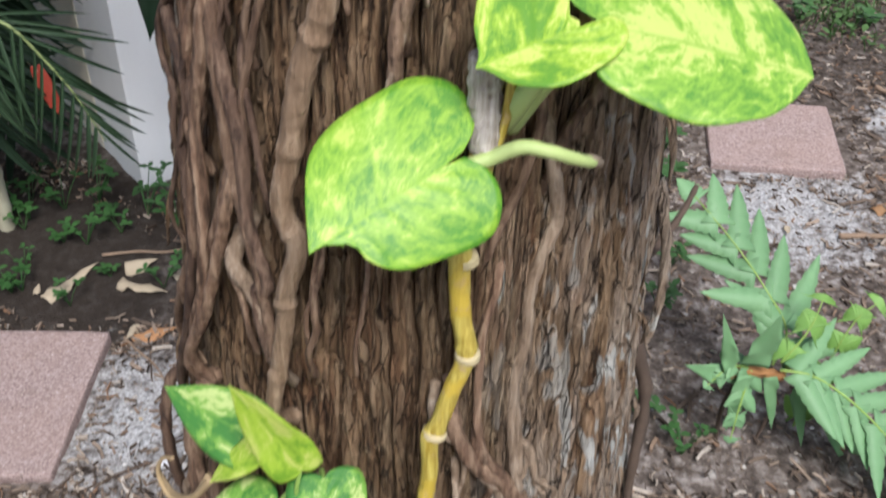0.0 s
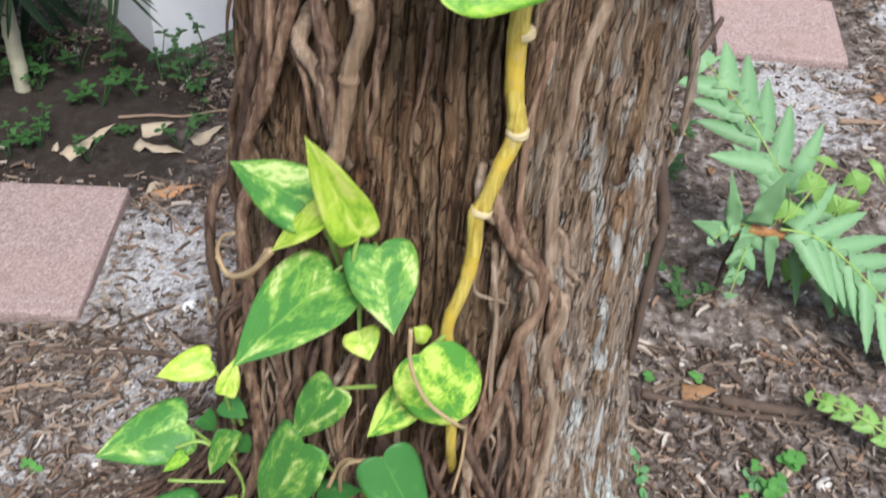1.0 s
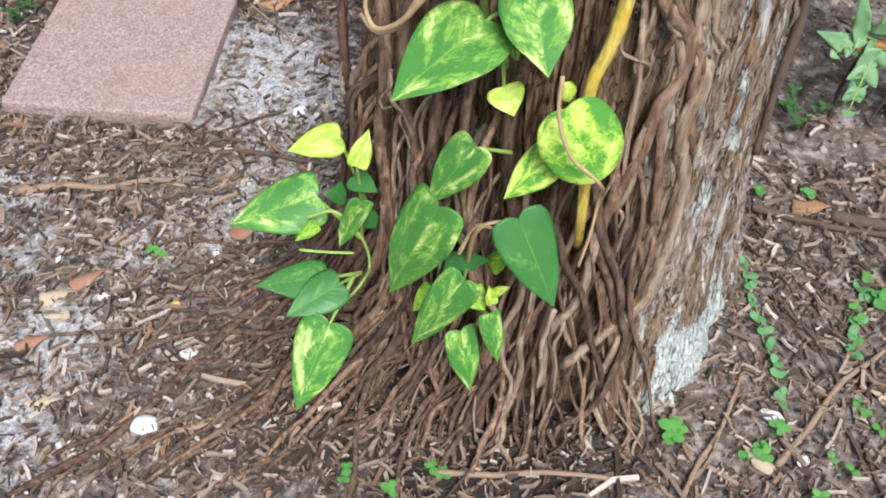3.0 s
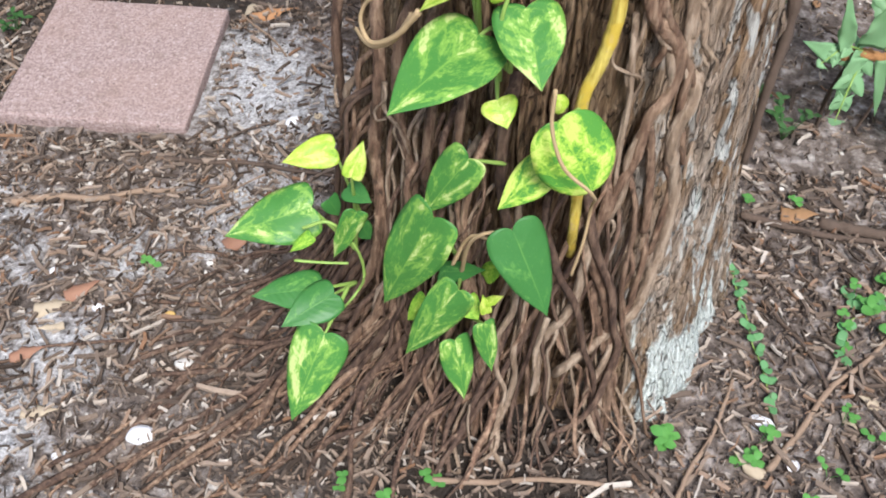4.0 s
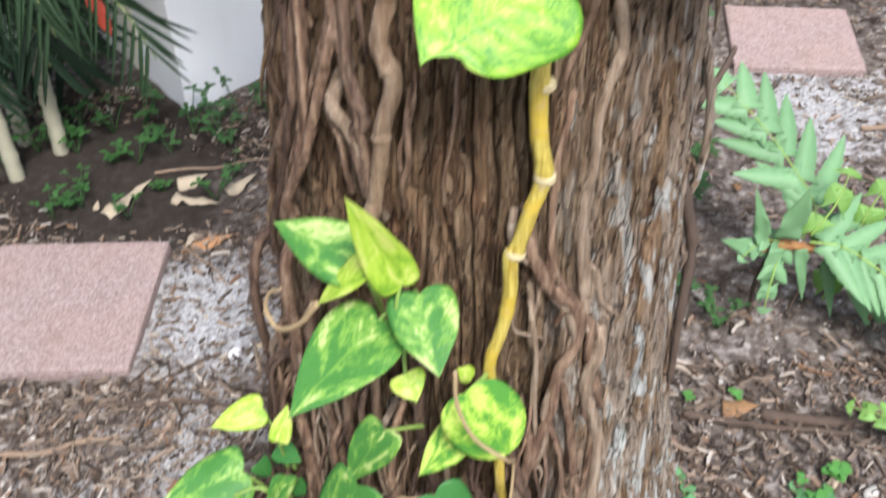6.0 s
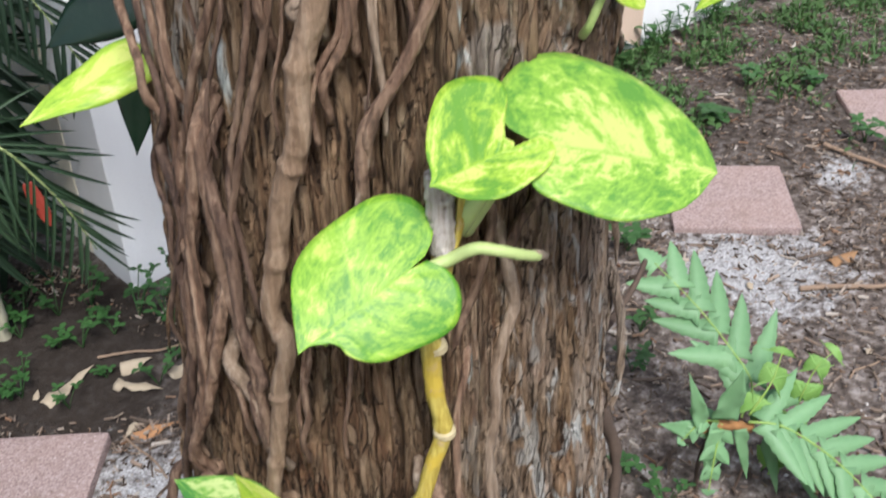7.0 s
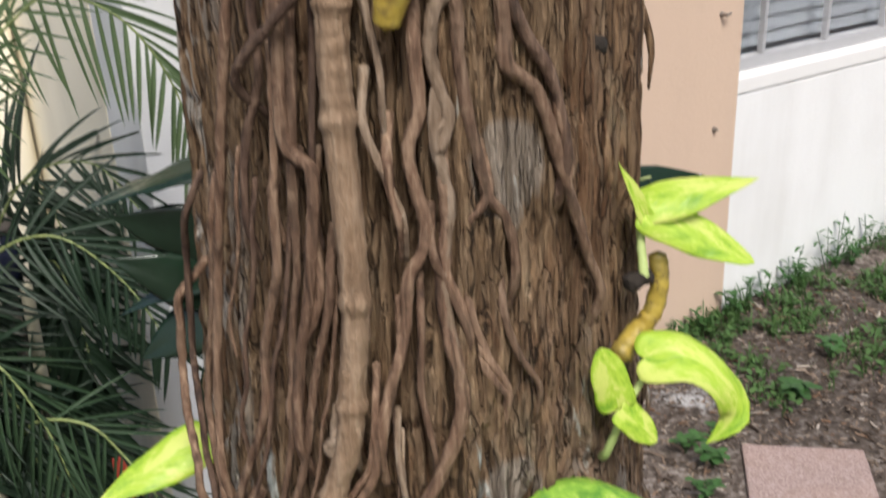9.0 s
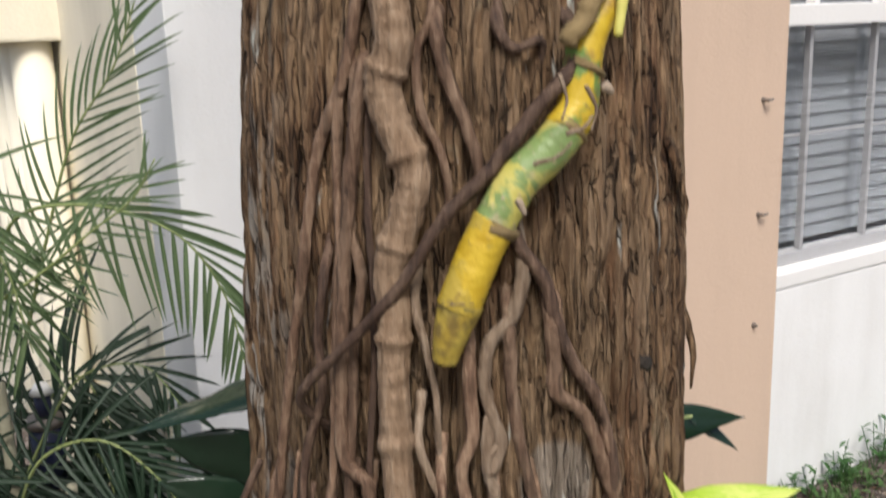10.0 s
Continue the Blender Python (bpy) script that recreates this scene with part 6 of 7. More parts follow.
stone(-0.47, 0.55, 0.006, "small ochre pebble on mulch", mat_simple("ochre_stone", rgb(0.5, 0.30, 0.08), rgb(0.6, 0.42, 0.16), 60, 0.7), 0.8, 10)
stone(0.27, 0.42, 0.013, "white broken shell beside clover", None, 0.55, -15)
stone(0.51, 0.62, 0.010, "pale pebble on the soil", PEBBLE, 0.7, 30)
stone(0.30, 0.37, 0.008, "pale shell bit by the clover", None, 0.5, 30)


def dead_leaf(x, y, length, width, turn, mat, label, curl=0.5, up=0.008):
    ob = leaf_mesh("dry_leaf", (0, 0, 0), (length, 0, 0.004), width, (0, 0.1, 1), mat, None, curl, 0.05, 0.0, 0.1, 0.66, 0.08, "", turn * 0.01, 14, 8)
    ob.matrix_world = pose(x, y, rest_z(x, y, up), random.uniform(-10, 10), random.uniform(-8, 4), turn)
    return tagged(ob, label, "dry leaf", "dry leaves on the soil")


dead_leaf(-0.655, 0.555, 0.06, 0.034, 12, STRAW, "curled tan dry leaf on mulch", 0.7)
dead_leaf(-0.62, 0.575, 0.05, 0.032, 30, RUST, "curled rusty dry leaf on mulch", 0.6, 0.012)
dead_leaf(-0.66, 0.475, 0.045, 0.022, 20, RUST, "small rusty dry leaf on sandy mulch", 0.6)
dead_leaf(-0.42, 0.66, 0.06, 0.028, 35, RUST, "red-brown dry leaf beside the pothos", 0.3, 0.02)
dead_leaf(-0.49, 1.20, 0.085, 0.03, 12, mat_simple("orange_leaf_skin", rgb(0.34, 0.16, 0.07), rgb(0.46, 0.25, 0.12), 40, 0.8), "orange dry leaf on grey sand", 0.5)
dead_leaf(-0.67, 1.30, 0.12, 0.032, 55, STRAW, "long straw-coloured dry leaf on dark mulch", 0.5)
dead_leaf(-0.55, 1.39, 0.06, 0.045, 10, STRAW, "crumpled pale dry leaf on dark mulch", 0.9, 0.012)
dead_leaf(-0.55, 1.345, 0.10, 0.03, -18, STRAW, "tan dry leaf on dark mulch", 0.5)
dead_leaf(-0.45, 1.35, 0.07, 0.03, 40, STRAW, "pale dry leaf beside the trunk", 0.5)
dead_leaf(0.35, 0.77, 0.05, 0.035, -10, DRY, "tan dry leaf among mulch", 0.4)
dead_leaf(0.86, 1.52, 0.07, 0.05, 20, DRY, "curled brown dry leaf near a stepping stone", 0.8)
dead_leaf(0.50, 0.44, 0.05, 0.03, 80, RUST, "rusty dry leaf among clover", 0.5)
dead_leaf(0.12, 0.30, 0.05, 0.03, -40, DRY, "brown dry leaf at the trunk's foot", 0.5)
for i in range(26):
    x, y = random.uniform(-1.0, 1.0), random.uniform(0.25, 1.5)
    if free_spot(x, y):
        dead_leaf(x, y, random.uniform(0.025, 0.05), random.uniform(0.01, 0.02), random.uniform(0, 360), random.choice([DRY, STRAW, STRAW]), "small dry leaf on the mulch", 0.5, 0.006)


def twig(a, b, r, mat, label, sag=0.0, kinks=3):
    pts = []
    for i in range(kinks + 2):
        t = i / (kinks + 1)
        x, y = a[0] + (b[0] - a[0]) * t, a[1] + (b[1] - a[1]) * t
        if 0 < i <= kinks:
            x, y = x + random.uniform(-1, 1) * 0.008, y + random.uniform(-1, 1) * 0.008
        pts.append((x, y, rest_z(x, y, r + random.uniform(0, 0.006))))
    return tagged(tube("twig", pts, r, r * 0.6, mat, None, "", None, 7, 0.25), label, "twig", "twigs on the soil")


twig((0.27, 0.36), (0.47, 0.58), 0.0045, TWIG, "long tan twig lying on the soil")
twig((-0.11, 0.325), (0.12, 0.325), 0.004, TWIG, "straight tan twig at the trunk's foot")
twig((0.16, 0.31), (0.245, 0.48), 0.0035, TWIG, "thin tan twig beside the trunk")
twig((0.40, 0.75), (0.75, 0.70), 0.009, TWIG_DARK, "thick dark stick half buried in mulch")
twig((0.77, 1.44), (1.05, 1.415), 0.006, TWIG, "pale stick lying on mulch")
twig((0.29, 0.75), (0.52, 0.71), 0.006, TWIG_DARK, "dark root-like stick in the mulch")
twig((0.27, 0.70), (0.34, 0.58), 0.0025, TWIG_DARK, "thin dark twig on the soil")
twig((0.30, 0.60), (0.36, 0.46), 0.003, TWIG_DARK, "thin dark twig by the clover")
twig((1.02, 1.98), (1.2, 1.75), 0.006, TWIG, "pale grey stick beside a stepping stone")
twig((-0.60, 1.42), (-0.36, 1.45), 0.003, TWIG, "thin twig on dark mulch")
twig((-0.55, 0.84), (-0.28, 0.80), 0.0045, TWIG_DARK, "dark twig running under the leaves")
twig((-0.9, 0.80), (-0.62, 0.79), 0.004, TWIG_DARK, "dark twig in front of a stepping stone")
twig((-0.75, 0.74), (-0.52, 0.775), 0.006, TWIG, "flat pale stick on mulch")
twig((-0.45, 0.40), (-0.40, 0.28), 0.0018, TWIG, "thin wiry twig over the roots")
for i in range(46):
    x, y, a, l = random.uniform(-1.0, 1.1), random.uniform(0.2, 1.6), random.uniform(0, 6.28), random.uniform(0.05, 0.16)
    if free_spot(x, y) and free_spot(x + l * math.cos(a), y + l * math.sin(a)):
        twig((x, y), (x + l * math.cos(a), y + l * math.sin(a)), random.uniform(0.0012, 0.003), random.choice([TWIG, TWIG_DARK]), "thin twig on the mulch", 0, 2)

# ---- low green plants ----
CLOVER = mat_plain_leaf("clover_leaf", rgb(0.08, 0.28, 0.05), rgb(0.18, 0.44, 0.10), 0.5)
WEED = mat_plain_leaf("weed_leaf", rgb(0.035, 0.11, 0.028), rgb(0.08, 0.20, 0.05), 0.5)
GRASS = mat_plain_leaf("grass_blade", rgb(0.05, 0.125, 0.032), rgb(0.14, 0.25, 0.075), 0.6)


def leaflet_data(V, F, base, tip, width, up, cup=0.15):
    """A small oval blade of 8 faces."""
    base, tip, up = Vector(base), Vector(tip), Vector(up)
    ax = tip - base
    side = ax.cross(up).normalized() * width / 2
    nrm = side.cross(ax).normalized()
    b = len(V)
    prof = ((0.0, 0.12), (0.25, 0.8), (0.55, 1.0), (0.85, 0.62), (1.0, 0.05))
    for t, w in prof:
        mid = base + ax * t + nrm * (cup * ax.length * math.sin(t * 3.14) * 0.5)
        V += [tuple(mid - side * w + nrm * cup * width * w * 0.4), tuple(mid), tuple(mid + side * w + nrm * cup * width * w * 0.4)]
    for i in range(len(prof) - 1):
        for j in range(2):
            F.append([b + i * 3 + j, b + i * 3 + j + 1, b + i * 3 + 4 + j, b + i * 3 + 3 + j])


def sprig(name, x, y, n, size, height, mat, label, category, group, seed, wide=0.75, rise=0.35):
    """A low plant: short stems that each carry a pair or trio of oval leaves."""
    rnd = random.Random(seed)
    V, F = [], []
    z0 = rest_z(x, y, -0.002)
    root = tagged(new(name), label, category, group)
    root.location = (x, y, z0)
    for i in range(n):
        a = rnd.uniform(0, 6.283)
        h = height * rnd.uniform(0.5, 1.1)
        top = Vector((math.cos(a) * h * 0.5, math.sin(a) * h * 0.5, h))
        tv, tf = tube_data(spline([(0, 0, 0), tuple(top * 0.5 + Vector((0, 0, h * 0.1))), tuple(top)], 6), [size * 0.05] * 6, 4)
        b = len(V)
        V += [tuple(v) for v in tv]
        F += [[b + q for q in f] for f in tf]
        for k in range(rnd.choice([2, 3, 3])):
            q = a + 2.1 * k + rnd.uniform(-0.4, 0.4)
            l = size * rnd.uniform(0.75, 1.2)
            leaflet_data(V, F, top, top + Vector((math.cos(q) * l, math.sin(q) * l, l * rnd.uniform(-0.1, rise))), l * wide, (0, 0, 1))
    mesh_part("foliage", V, F, mat, root)
    return root


for i, (x, y) in enumerate(((0.25, 0.375), (0.265, 0.395), (0.235, 0.365), (0.16, 0.385), (0.37, 0.79), (0.31, 0.785), (0.39, 0.57), (0.395, 0.53), (0.37, 0.43), (0.40, 0.41), (0.47, 0.65), (0.46, 0.56), (0.44, 0.60), (0.42, 0.62), (-0.22, 0.315), (-0.11, 0.325), (-0.52, 0.63), (-0.15, 0.30), (0.05, 0.27), (0.31, 0.33), (0.34, 0.36), (0.52, 0.50), (0.48, 0.42))):
    big = i in (10, 11, 12, 3)
    sprig("clover", x, y, 5 if big else 2, 0.014 if big else 0.010, 0.022, CLOVER, "bright green clover sprig on the soil", "clover", "clover by the trunk", i, 0.95, 0.2)
for i, (x, y, s, h) in enumerate(((-0.64, 1.46, 0.035, 0.08), (-0.78, 1.55, 0.04, 0.10), (-0.86, 1.52, 0.04, 0.09), (-0.74, 1.33, 0.03, 0.05), (-0.66, 1.60, 0.045, 0.12), (-0.55, 1.56, 0.04, 0.12), (-0.48, 1.52, 0.04, 0.11), (-0.45, 1.58, 0.035, 0.14), (-0.72, 1.58, 0.04, 0.1), (-0.91, 1.47, 0.045, 0.1), (-0.88, 1.13, 0.03, 0.05), (-0.94, 1.3, 0.04, 0.08), (-0.98, 1.4, 0.04, 0.1), (-0.40, 1.62, 0.04, 0.12), (0.33, 1.0, 0.035, 0.06), (0.38, 0.93, 0.03, 0.07), (0.40, 1.25, 0.035, 0.06), (0.44, 1.36, 0.035, 0.06))):
    sprig("weed", x, y, 6 if i < 14 else 9, s * 0.5, h * 0.8, WEED, "leafy green weed growing in dark mulch", "weed", "weeds round the tree", 50 + i, 0.6, 0.3)
for i, (x, y, s, h) in enumerate(((0.81, 2.15, 0.05, 0.05), (0.54, 1.87, 0.04, 0.06), (0.64, 2.1, 0.03, 0.04), (0.49, 1.93, 0.035, 0.06), (1.12, 2.31, 0.04, 0.05), (0.58, 1.98, 0.03, 0.04), (1.13, 2.0, 0.035, 0.06), (1.16, 1.93, 0.03, 0.06), (0.95, 2.35, 0.035, 0.05), (0.5, 1.75, 0.03, 0.05), (0.47, 1.62, 0.035, 0.06))):
    sprig("weed", x, y, 9, s * 0.7, h, WEED, "green broadleaf weed near the stepping stones", "weed", "weeds on the lawn", 90 + i, 0.7, 0.2)


rnd_weeds = random.Random(61)
for i in range(16):
    x, y = rnd_weeds.uniform(-0.95, -0.42), rnd_weeds.uniform(1.28, 1.62)
    if free_spot(x, y):
        sprig("weed", x, y, 5, rnd_weeds.uniform(0.010, 0.018), rnd_weeds.uniform(0.03, 0.07), WEED, "small green weed in dark soil under the palm", "weed", "weeds round the tree", 140 + i, 0.65, 0.3)


def lawn():
    rng = np.random.default_rng(77)
    V, F = [], []
    for i in range(30000):
        s, d = rng.uniform(1.3, 6.0), abs(rng.normal(0.0, 0.42)) + 0.02
        if vnoise(s * 9 + 3, d * 9 + 5) * 0.65 + vnoise(s * 31, d * 31 + 7) * 0.35 < 0.42 + 0.1 * min(d, 0.8):
            continue
        if rng.random() > 1.15 - d * 1.1 + 0.25 * (vnoise(s * 3, d * 4 + 9) - 0.5) * 3:
            continue
        p = C0 + U * s + N * d
        if not free_spot(p.x, p.y):
            continue
        z = rest_z(p.x, p.y, -0.003)
        a, h = rng.uniform(0, 6.283), rng.uniform(0.02, 0.06) * (1.4 if d < 0.12 else 1)
        lean = rng.uniform(0.2, 0.9) * h
        q = Vector((p.x, p.y, z))
        if rng.random() < 0.55:
            leaflet_data(V, F, q, q + Vector((math.cos(a) * lean, math.sin(a) * lean, h)), rng.uniform(0.003, 0.006), (0, 0.3, 1), 0.3)
        else:
            l = rng.uniform(0.012, 0.028)
            q.z += h * 0.5
            leaflet_data(V, F, q, q + Vector((math.cos(a) * l, math.sin(a) * l, l * 0.3)), l * 0.6, (0, 0, 1), 0.15)
    ob = mesh_part("grass", V, F, GRASS)
    tagged(ob, "thin patchy grass and tiny weeds along the wall", "grass", kind="stuff")


lawn()


def wall_weed(s, d, h, n, seed, narrow=True):
    rnd = random.Random(seed)
    p = C0 + U * s + N * d
    V, F = [], []
    for i in range(n):
        a = rnd.uniform(0, 6.283)
        hh = h * rnd.uniform(0.5, 1.1)
        top = Vector((math.cos(a) * hh * 0.3, math.sin(a) * hh * 0.3, hh))
        tv, tf = tube_data(spline([(0, 0, 0), tuple(top * 0.55), tuple(top)], 7), [0.0014] * 7, 4)
        b = len(V)
        V += [tuple(v) for v in tv]
        F += [[b + q for q in f] for f in tf]
        for k in range(5):
            t = 0.3 + 0.16 * k
            q = a + 2.4 * k + rnd.uniform(-0.4, 0.4)
            l = rnd.uniform(0.025, 0.05) * (1.0 if narrow else 0.7)
            o = top * t
            leaflet_data(V, F, o, o + Vector((math.cos(q) * l, math.sin(q) * l, l * rnd.uniform(-0.3, 0.5))), l * (0.25 if narrow else 0.6), (0, 0, 1), 0.3)
    root = tagged(new("weed"), "tall thin green weed against the white wall", "weed", "weeds along the wall")
    root.location = (p.x, p.y, rest_z(p.x, p.y, -0.004))
    mesh_part("foliage", V, F, WEED, root)


for i, (s, d, h) in enumerate(((1.70, 0.05, 0.12), (1.62, 0.06, 0.1), (1.80, 0.05, 0.12), (1.92, 0.05, 0.15), (1.98, 0.06, 0.10), (2.10, 0.06, 0.16), (2.16, 0.05, 0.22), (2.22, 0.07, 0.15), (2.33, 0.05, 0.14), (2.45, 0.06, 0.12), (2.6, 0.05, 0.15), (1.5, 0.06, 0.08), (1.4, 0.07, 0.08))):
    wall_weed(s, d, h, 4, 200 + i, i % 3 != 1)


def creeper(spots, size, label):
    """A trailing weed with pairs of small round leaves along its runner."""
    root = tagged(new("creeping_weed"), label, "weed", "creeping weeds by the trunk")
    pts = [Vector((x, y, rest_z(x, y, 0.005))) for x, y in spots]
    tube("runner", pts, 0.0011, 0.0009, STALK, root, "", 40, 5, 0.1)
    for i, p in enumerate(spline(pts, int(len(pts) * 1.6))):
        p = p + np.array([random.uniform(-1, 1), random.uniform(-1, 1), 0]) * 0.004
        for sgn in (-1, 1):
            a = 0.5 + i * 0.9 + sgn * 1.5
            b = Vector(p) + Vector((0, 0, 0.004))
            e = b + Vector((math.cos(a), math.sin(a), random.uniform(0.1, 0.5))) * size * random.uniform(0.8, 1.25)
            leaf_mesh("leaf", b, e, size * 0.95, (0, -0.3, 1), WEED_ROUND, root, 0.1, 0.05, 0.12, 0.1, 0.5, 0.02, "", i * 0.3, 8, 6, point=0.6, shoulder=0.4)


WEED_ROUND = mat_plain_leaf("creeper_leaf", rgb(0.10, 0.29, 0.10), rgb(0.20, 0.43, 0.17), 0.45, 0.25)
creeper([(0.265, 0.646), (0.266, 0.619), (0.273, 0.577), (0.275, 0.534), (0.282, 0.503), (0.285, 0.461), (0.286, 0.437)], 0.0105, "creeping weed with paired round leaves beside the trunk")
creeper([(0.409, 0.619), (0.427, 0.601), (0.455, 0.616), (0.391, 0.564), (0.385, 0.521)], 0.013, "creeping weed with round leaves on the mulch")


# ---- window ----
ALU = mat_simple("grey_aluminium", rgb(0.36, 0.36, 0.37), rgb(0.46, 0.46, 0.47), 30, 0.45, 0.2)
TRIM = mat_simple("white_trim_paint", rgb(0.78, 0.77, 0.75), rgb(0.83, 0.82, 0.80), 12, 0.5)
SLAT = mat_simple("blind_slat", rgb(0.25, 0.255, 0.275), rgb(0.30, 0.305, 0.325), 8, 0.5)
DARK = mat_simple("room_shade_and_catch", rgb(0.19, 0.19, 0.21), rgb(0.23, 0.23, 0.25), 4, 0.9)


def mat_glass():
    m = Mat("window_glass", 0.02, spec=0.5)
    m.b.inputs["Transmission Weight"].default_value = 1.0
    m.b.inputs["IOR"].default_value = 1.45
    m.color(rgb(0.82, 0.86, 0.88))
    return m.m


GLASS = mat_glass()
WIN = tagged(new("window_1"), "grey framed window with half-closed horizontal blinds", "window", kind="structure")
WIN.matrix_world = WALL


def wpart(name, x0, x1, y0, y1, z0, z1, mat, label="", bevel=0.002):
    return boxed(name, (x1 - x0, y1 - y0, z1 - z0), pose((x0 + x1) / 2, (y0 + y1) / 2, (z0 + z1) / 2), mat, WIN, bevel, label)


RAIL = 1.475
wpart("window_sill", WX0 - 0.01, WX1 + 0.03, -0.003, 0.19, SILL - 0.048, SILL, TRIM, "thick white painted sill", 0.006)
for x0, x1, z0, z1 in ((WX0, WX0 + 0.028, SILL, HEAD), (WX1 - 0.03, WX1, SILL, HEAD), (WX0 + 0.028, WX1 - 0.03, SILL, SILL + 0.036), (WX0 + 0.028, WX1 - 0.03, HEAD - 0.035, HEAD)):
    wpart("window_frame", x0, x1, 0.05, 0.10, z0 + 0.001, z1 - 0.001, ALU, "", 0.003)
wpart("meeting_rail", WX0 + 0.029, WX1 - 0.031, 0.03, 0.085, RAIL, RAIL + 0.058, TRIM, "white meeting rail of the sashes", 0.004)
for s in (1.835, 2.135, 2.435, 2.735):
    wpart("mullion", s - 0.007, s + 0.007, 0.055, 0.075, SILL + 0.037, RAIL - 0.001, ALU, "", 0.002)
    wpart("mullion", s - 0.012, s + 0.012, 0.045, 0.075, RAIL + 0.059, HEAD - 0.036, TRIM, "", 0.002)
wpart("glazing_bar", WX0 + 0.03, WX1 - 0.032, 0.0765, 0.084, 1.166, 1.174, ALU, "", 0.001)
for z0, z1 in ((SILL + 0.037, RAIL - 0.001), (RAIL + 0.059, HEAD - 0.036)):
    g = wpart("pane", WX0 + 0.029, WX1 - 0.031, 0.0855, 0.0895, z0, z1, GLASS, "", 0.0)
    g.visible_shadow = False
z, k = SILL + 0.06, 0
slat_me = None
while z < HEAD - 0.05:
    if slat_me is None:
        bm = box(bmesh.new(), (WX1 - WX0 - 0.1, 0.048, 0.0028), None, 0.0008)
        first = part("blind_slat", bm, SLAT, WIN, "", False)
        slat_me = first.data
        ob = first
    else:
        ob = new("blind_slat", slat_me)
        ob.parent = WIN
    ob.matrix_local = pose((WX0 + WX1) / 2, 0.15, z, 80 + random.uniform(-2, 2), 0, 0)
    z += 0.042
# no room is built: this panel's grey paints its darkness between the slats
tagged(boxed("room_behind_blinds", (WX1 - WX0 + 0.1, 0.02, HEAD - SILL + 0.2), pose((WX0 + WX1) / 2, 0.24, (SILL + HEAD) / 2), DARK), "flat grey panel behind the blinds, coloured as an unlit room", "backdrop", kind="structure").matrix_world = WALL

# small catch at the corner of the sill, and the shutter studs on the tan strip
STEEL = mat_simple("weathered_stud", rgb(0.16, 0.13, 0.11), rgb(0.34, 0.30, 0.27), 90, 0.55, 0.6)
tagged(boxed("window_catch", (0.014, 0.02, 0.018), pose(WX0 + 0.02, 0.03, SILL + 0.012), DARK, None, 0.003), "small dark catch on the window sill", "catch").matrix_world = WALL
for z, l in ((1.292, 0.022), (0.987, 0.02), (0.676, 0.012)):
    bm = bmesh.new()
    bmesh.ops.create_cone(bm, cap_ends=True, segments=10, radius1=0.0048, radius2=0.0042, depth=l, matrix=pose(1.557, -0.012 - l / 2, z, 90, 0, 0))
    bmesh.ops.create_cone(bm, cap_ends=True, segments=8, radius1=0.008, radius2=0.007, depth=0.004, matrix=pose(1.557, -0.014, z, 90, 0, 0))
    if l > 0.015:
        bmesh.ops.create_cone(bm, cap_ends=True, segments=8, radius1=0.004, radius2=0.0035, depth=0.02, matrix=pose(1.566, -0.012 - l * 0.8, z, 0, 80, 0))
    ob = part("shutter_stud", bm, STEEL, None, "", False)
    ob.matrix_world = WALL
    tagged(ob, "rusty shutter stud in the tan wall", "stud", "shutter studs")

# porch pier on the side wall: a ledge over two round shafts
PIER = tagged(new("porch_pier"), "cream porch pier with round shafts under a square block", "pier")
PIER.matrix_world = WALL
boxed("block", (0.16, 0.62, 1.2), pose(-0.07, 1.12, 2.1), CREAM, PIER, 0.008)
for y in (0.88, 1.02, 1.2, 1.36):
    bm = bmesh.new()
    bmesh.ops.create_cone(bm, cap_ends=True, segments=24, radius1=0.055, radius2=0.05, depth=1.7, matrix=pose(-0.06, y, 0.649))
    part("shaft", bm, CREAM, PIER)

# stake lamp among the palm stems
LAMP = tagged(new("stake_lamp"), "dark blue garden stake lamp with a pale cap", "garden lamp")
LAMP.location = (-0.93, 1.72, 0)
NAVY = mat_simple("navy_glass", rgb(0.012, 0.016, 0.04), rgb(0.03, 0.035, 0.07), 30, 0.2)
for name, r0, r1, h, z, mt in (("stake", 0.012, 0.012, 0.64, 0.30, STEEL), ("body", 0.03, 0.034, 0.13, 0.685, NAVY), ("collar", 0.037, 0.034, 0.018, 0.76, STEEL), ("neck", 0.018, 0.016, 0.05, 0.794, NAVY), ("cap", 0.024, 0.012, 0.02, 0.829, TRIM)):
    bm = bmesh.new()
    bmesh.ops.create_cone(bm, cap_ends=True, segments=20, radius1=r0, radius2=r1, depth=h, matrix=pose(0, 0, z))
    part(name, bm, mt, LAMP)


# ---- palm against the side wall ----
PALM_LEAF = mat_plain_leaf("palm_leaflet", rgb(0.10, 0.18, 0.07), rgb(0.29, 0.37, 0.20), 0.28, 0.45)
PALM_RIB = mat_simple("palm_rib", rgb(0.16, 0.22, 0.07), rgb(0.30, 0.34, 0.14), 40, 0.5)
CANE = mat_simple("palm_cane", rgb(0.30, 0.28, 0.19), rgb(0.48, 0.45, 0.33), 30, 0.7, bump=0.4)
PALM = tagged(new("palm"), "areca palm with arching feathery fronds by the wall", "palm")


# same leaflets with shade put into the green, for low and inner fronds
PALM_SHADED = mat_plain_leaf("shaded_palm_leaflet", rgb(0.009, 0.026, 0.012), rgb(0.030, 0.062, 0.031), 0.5, 0.1)


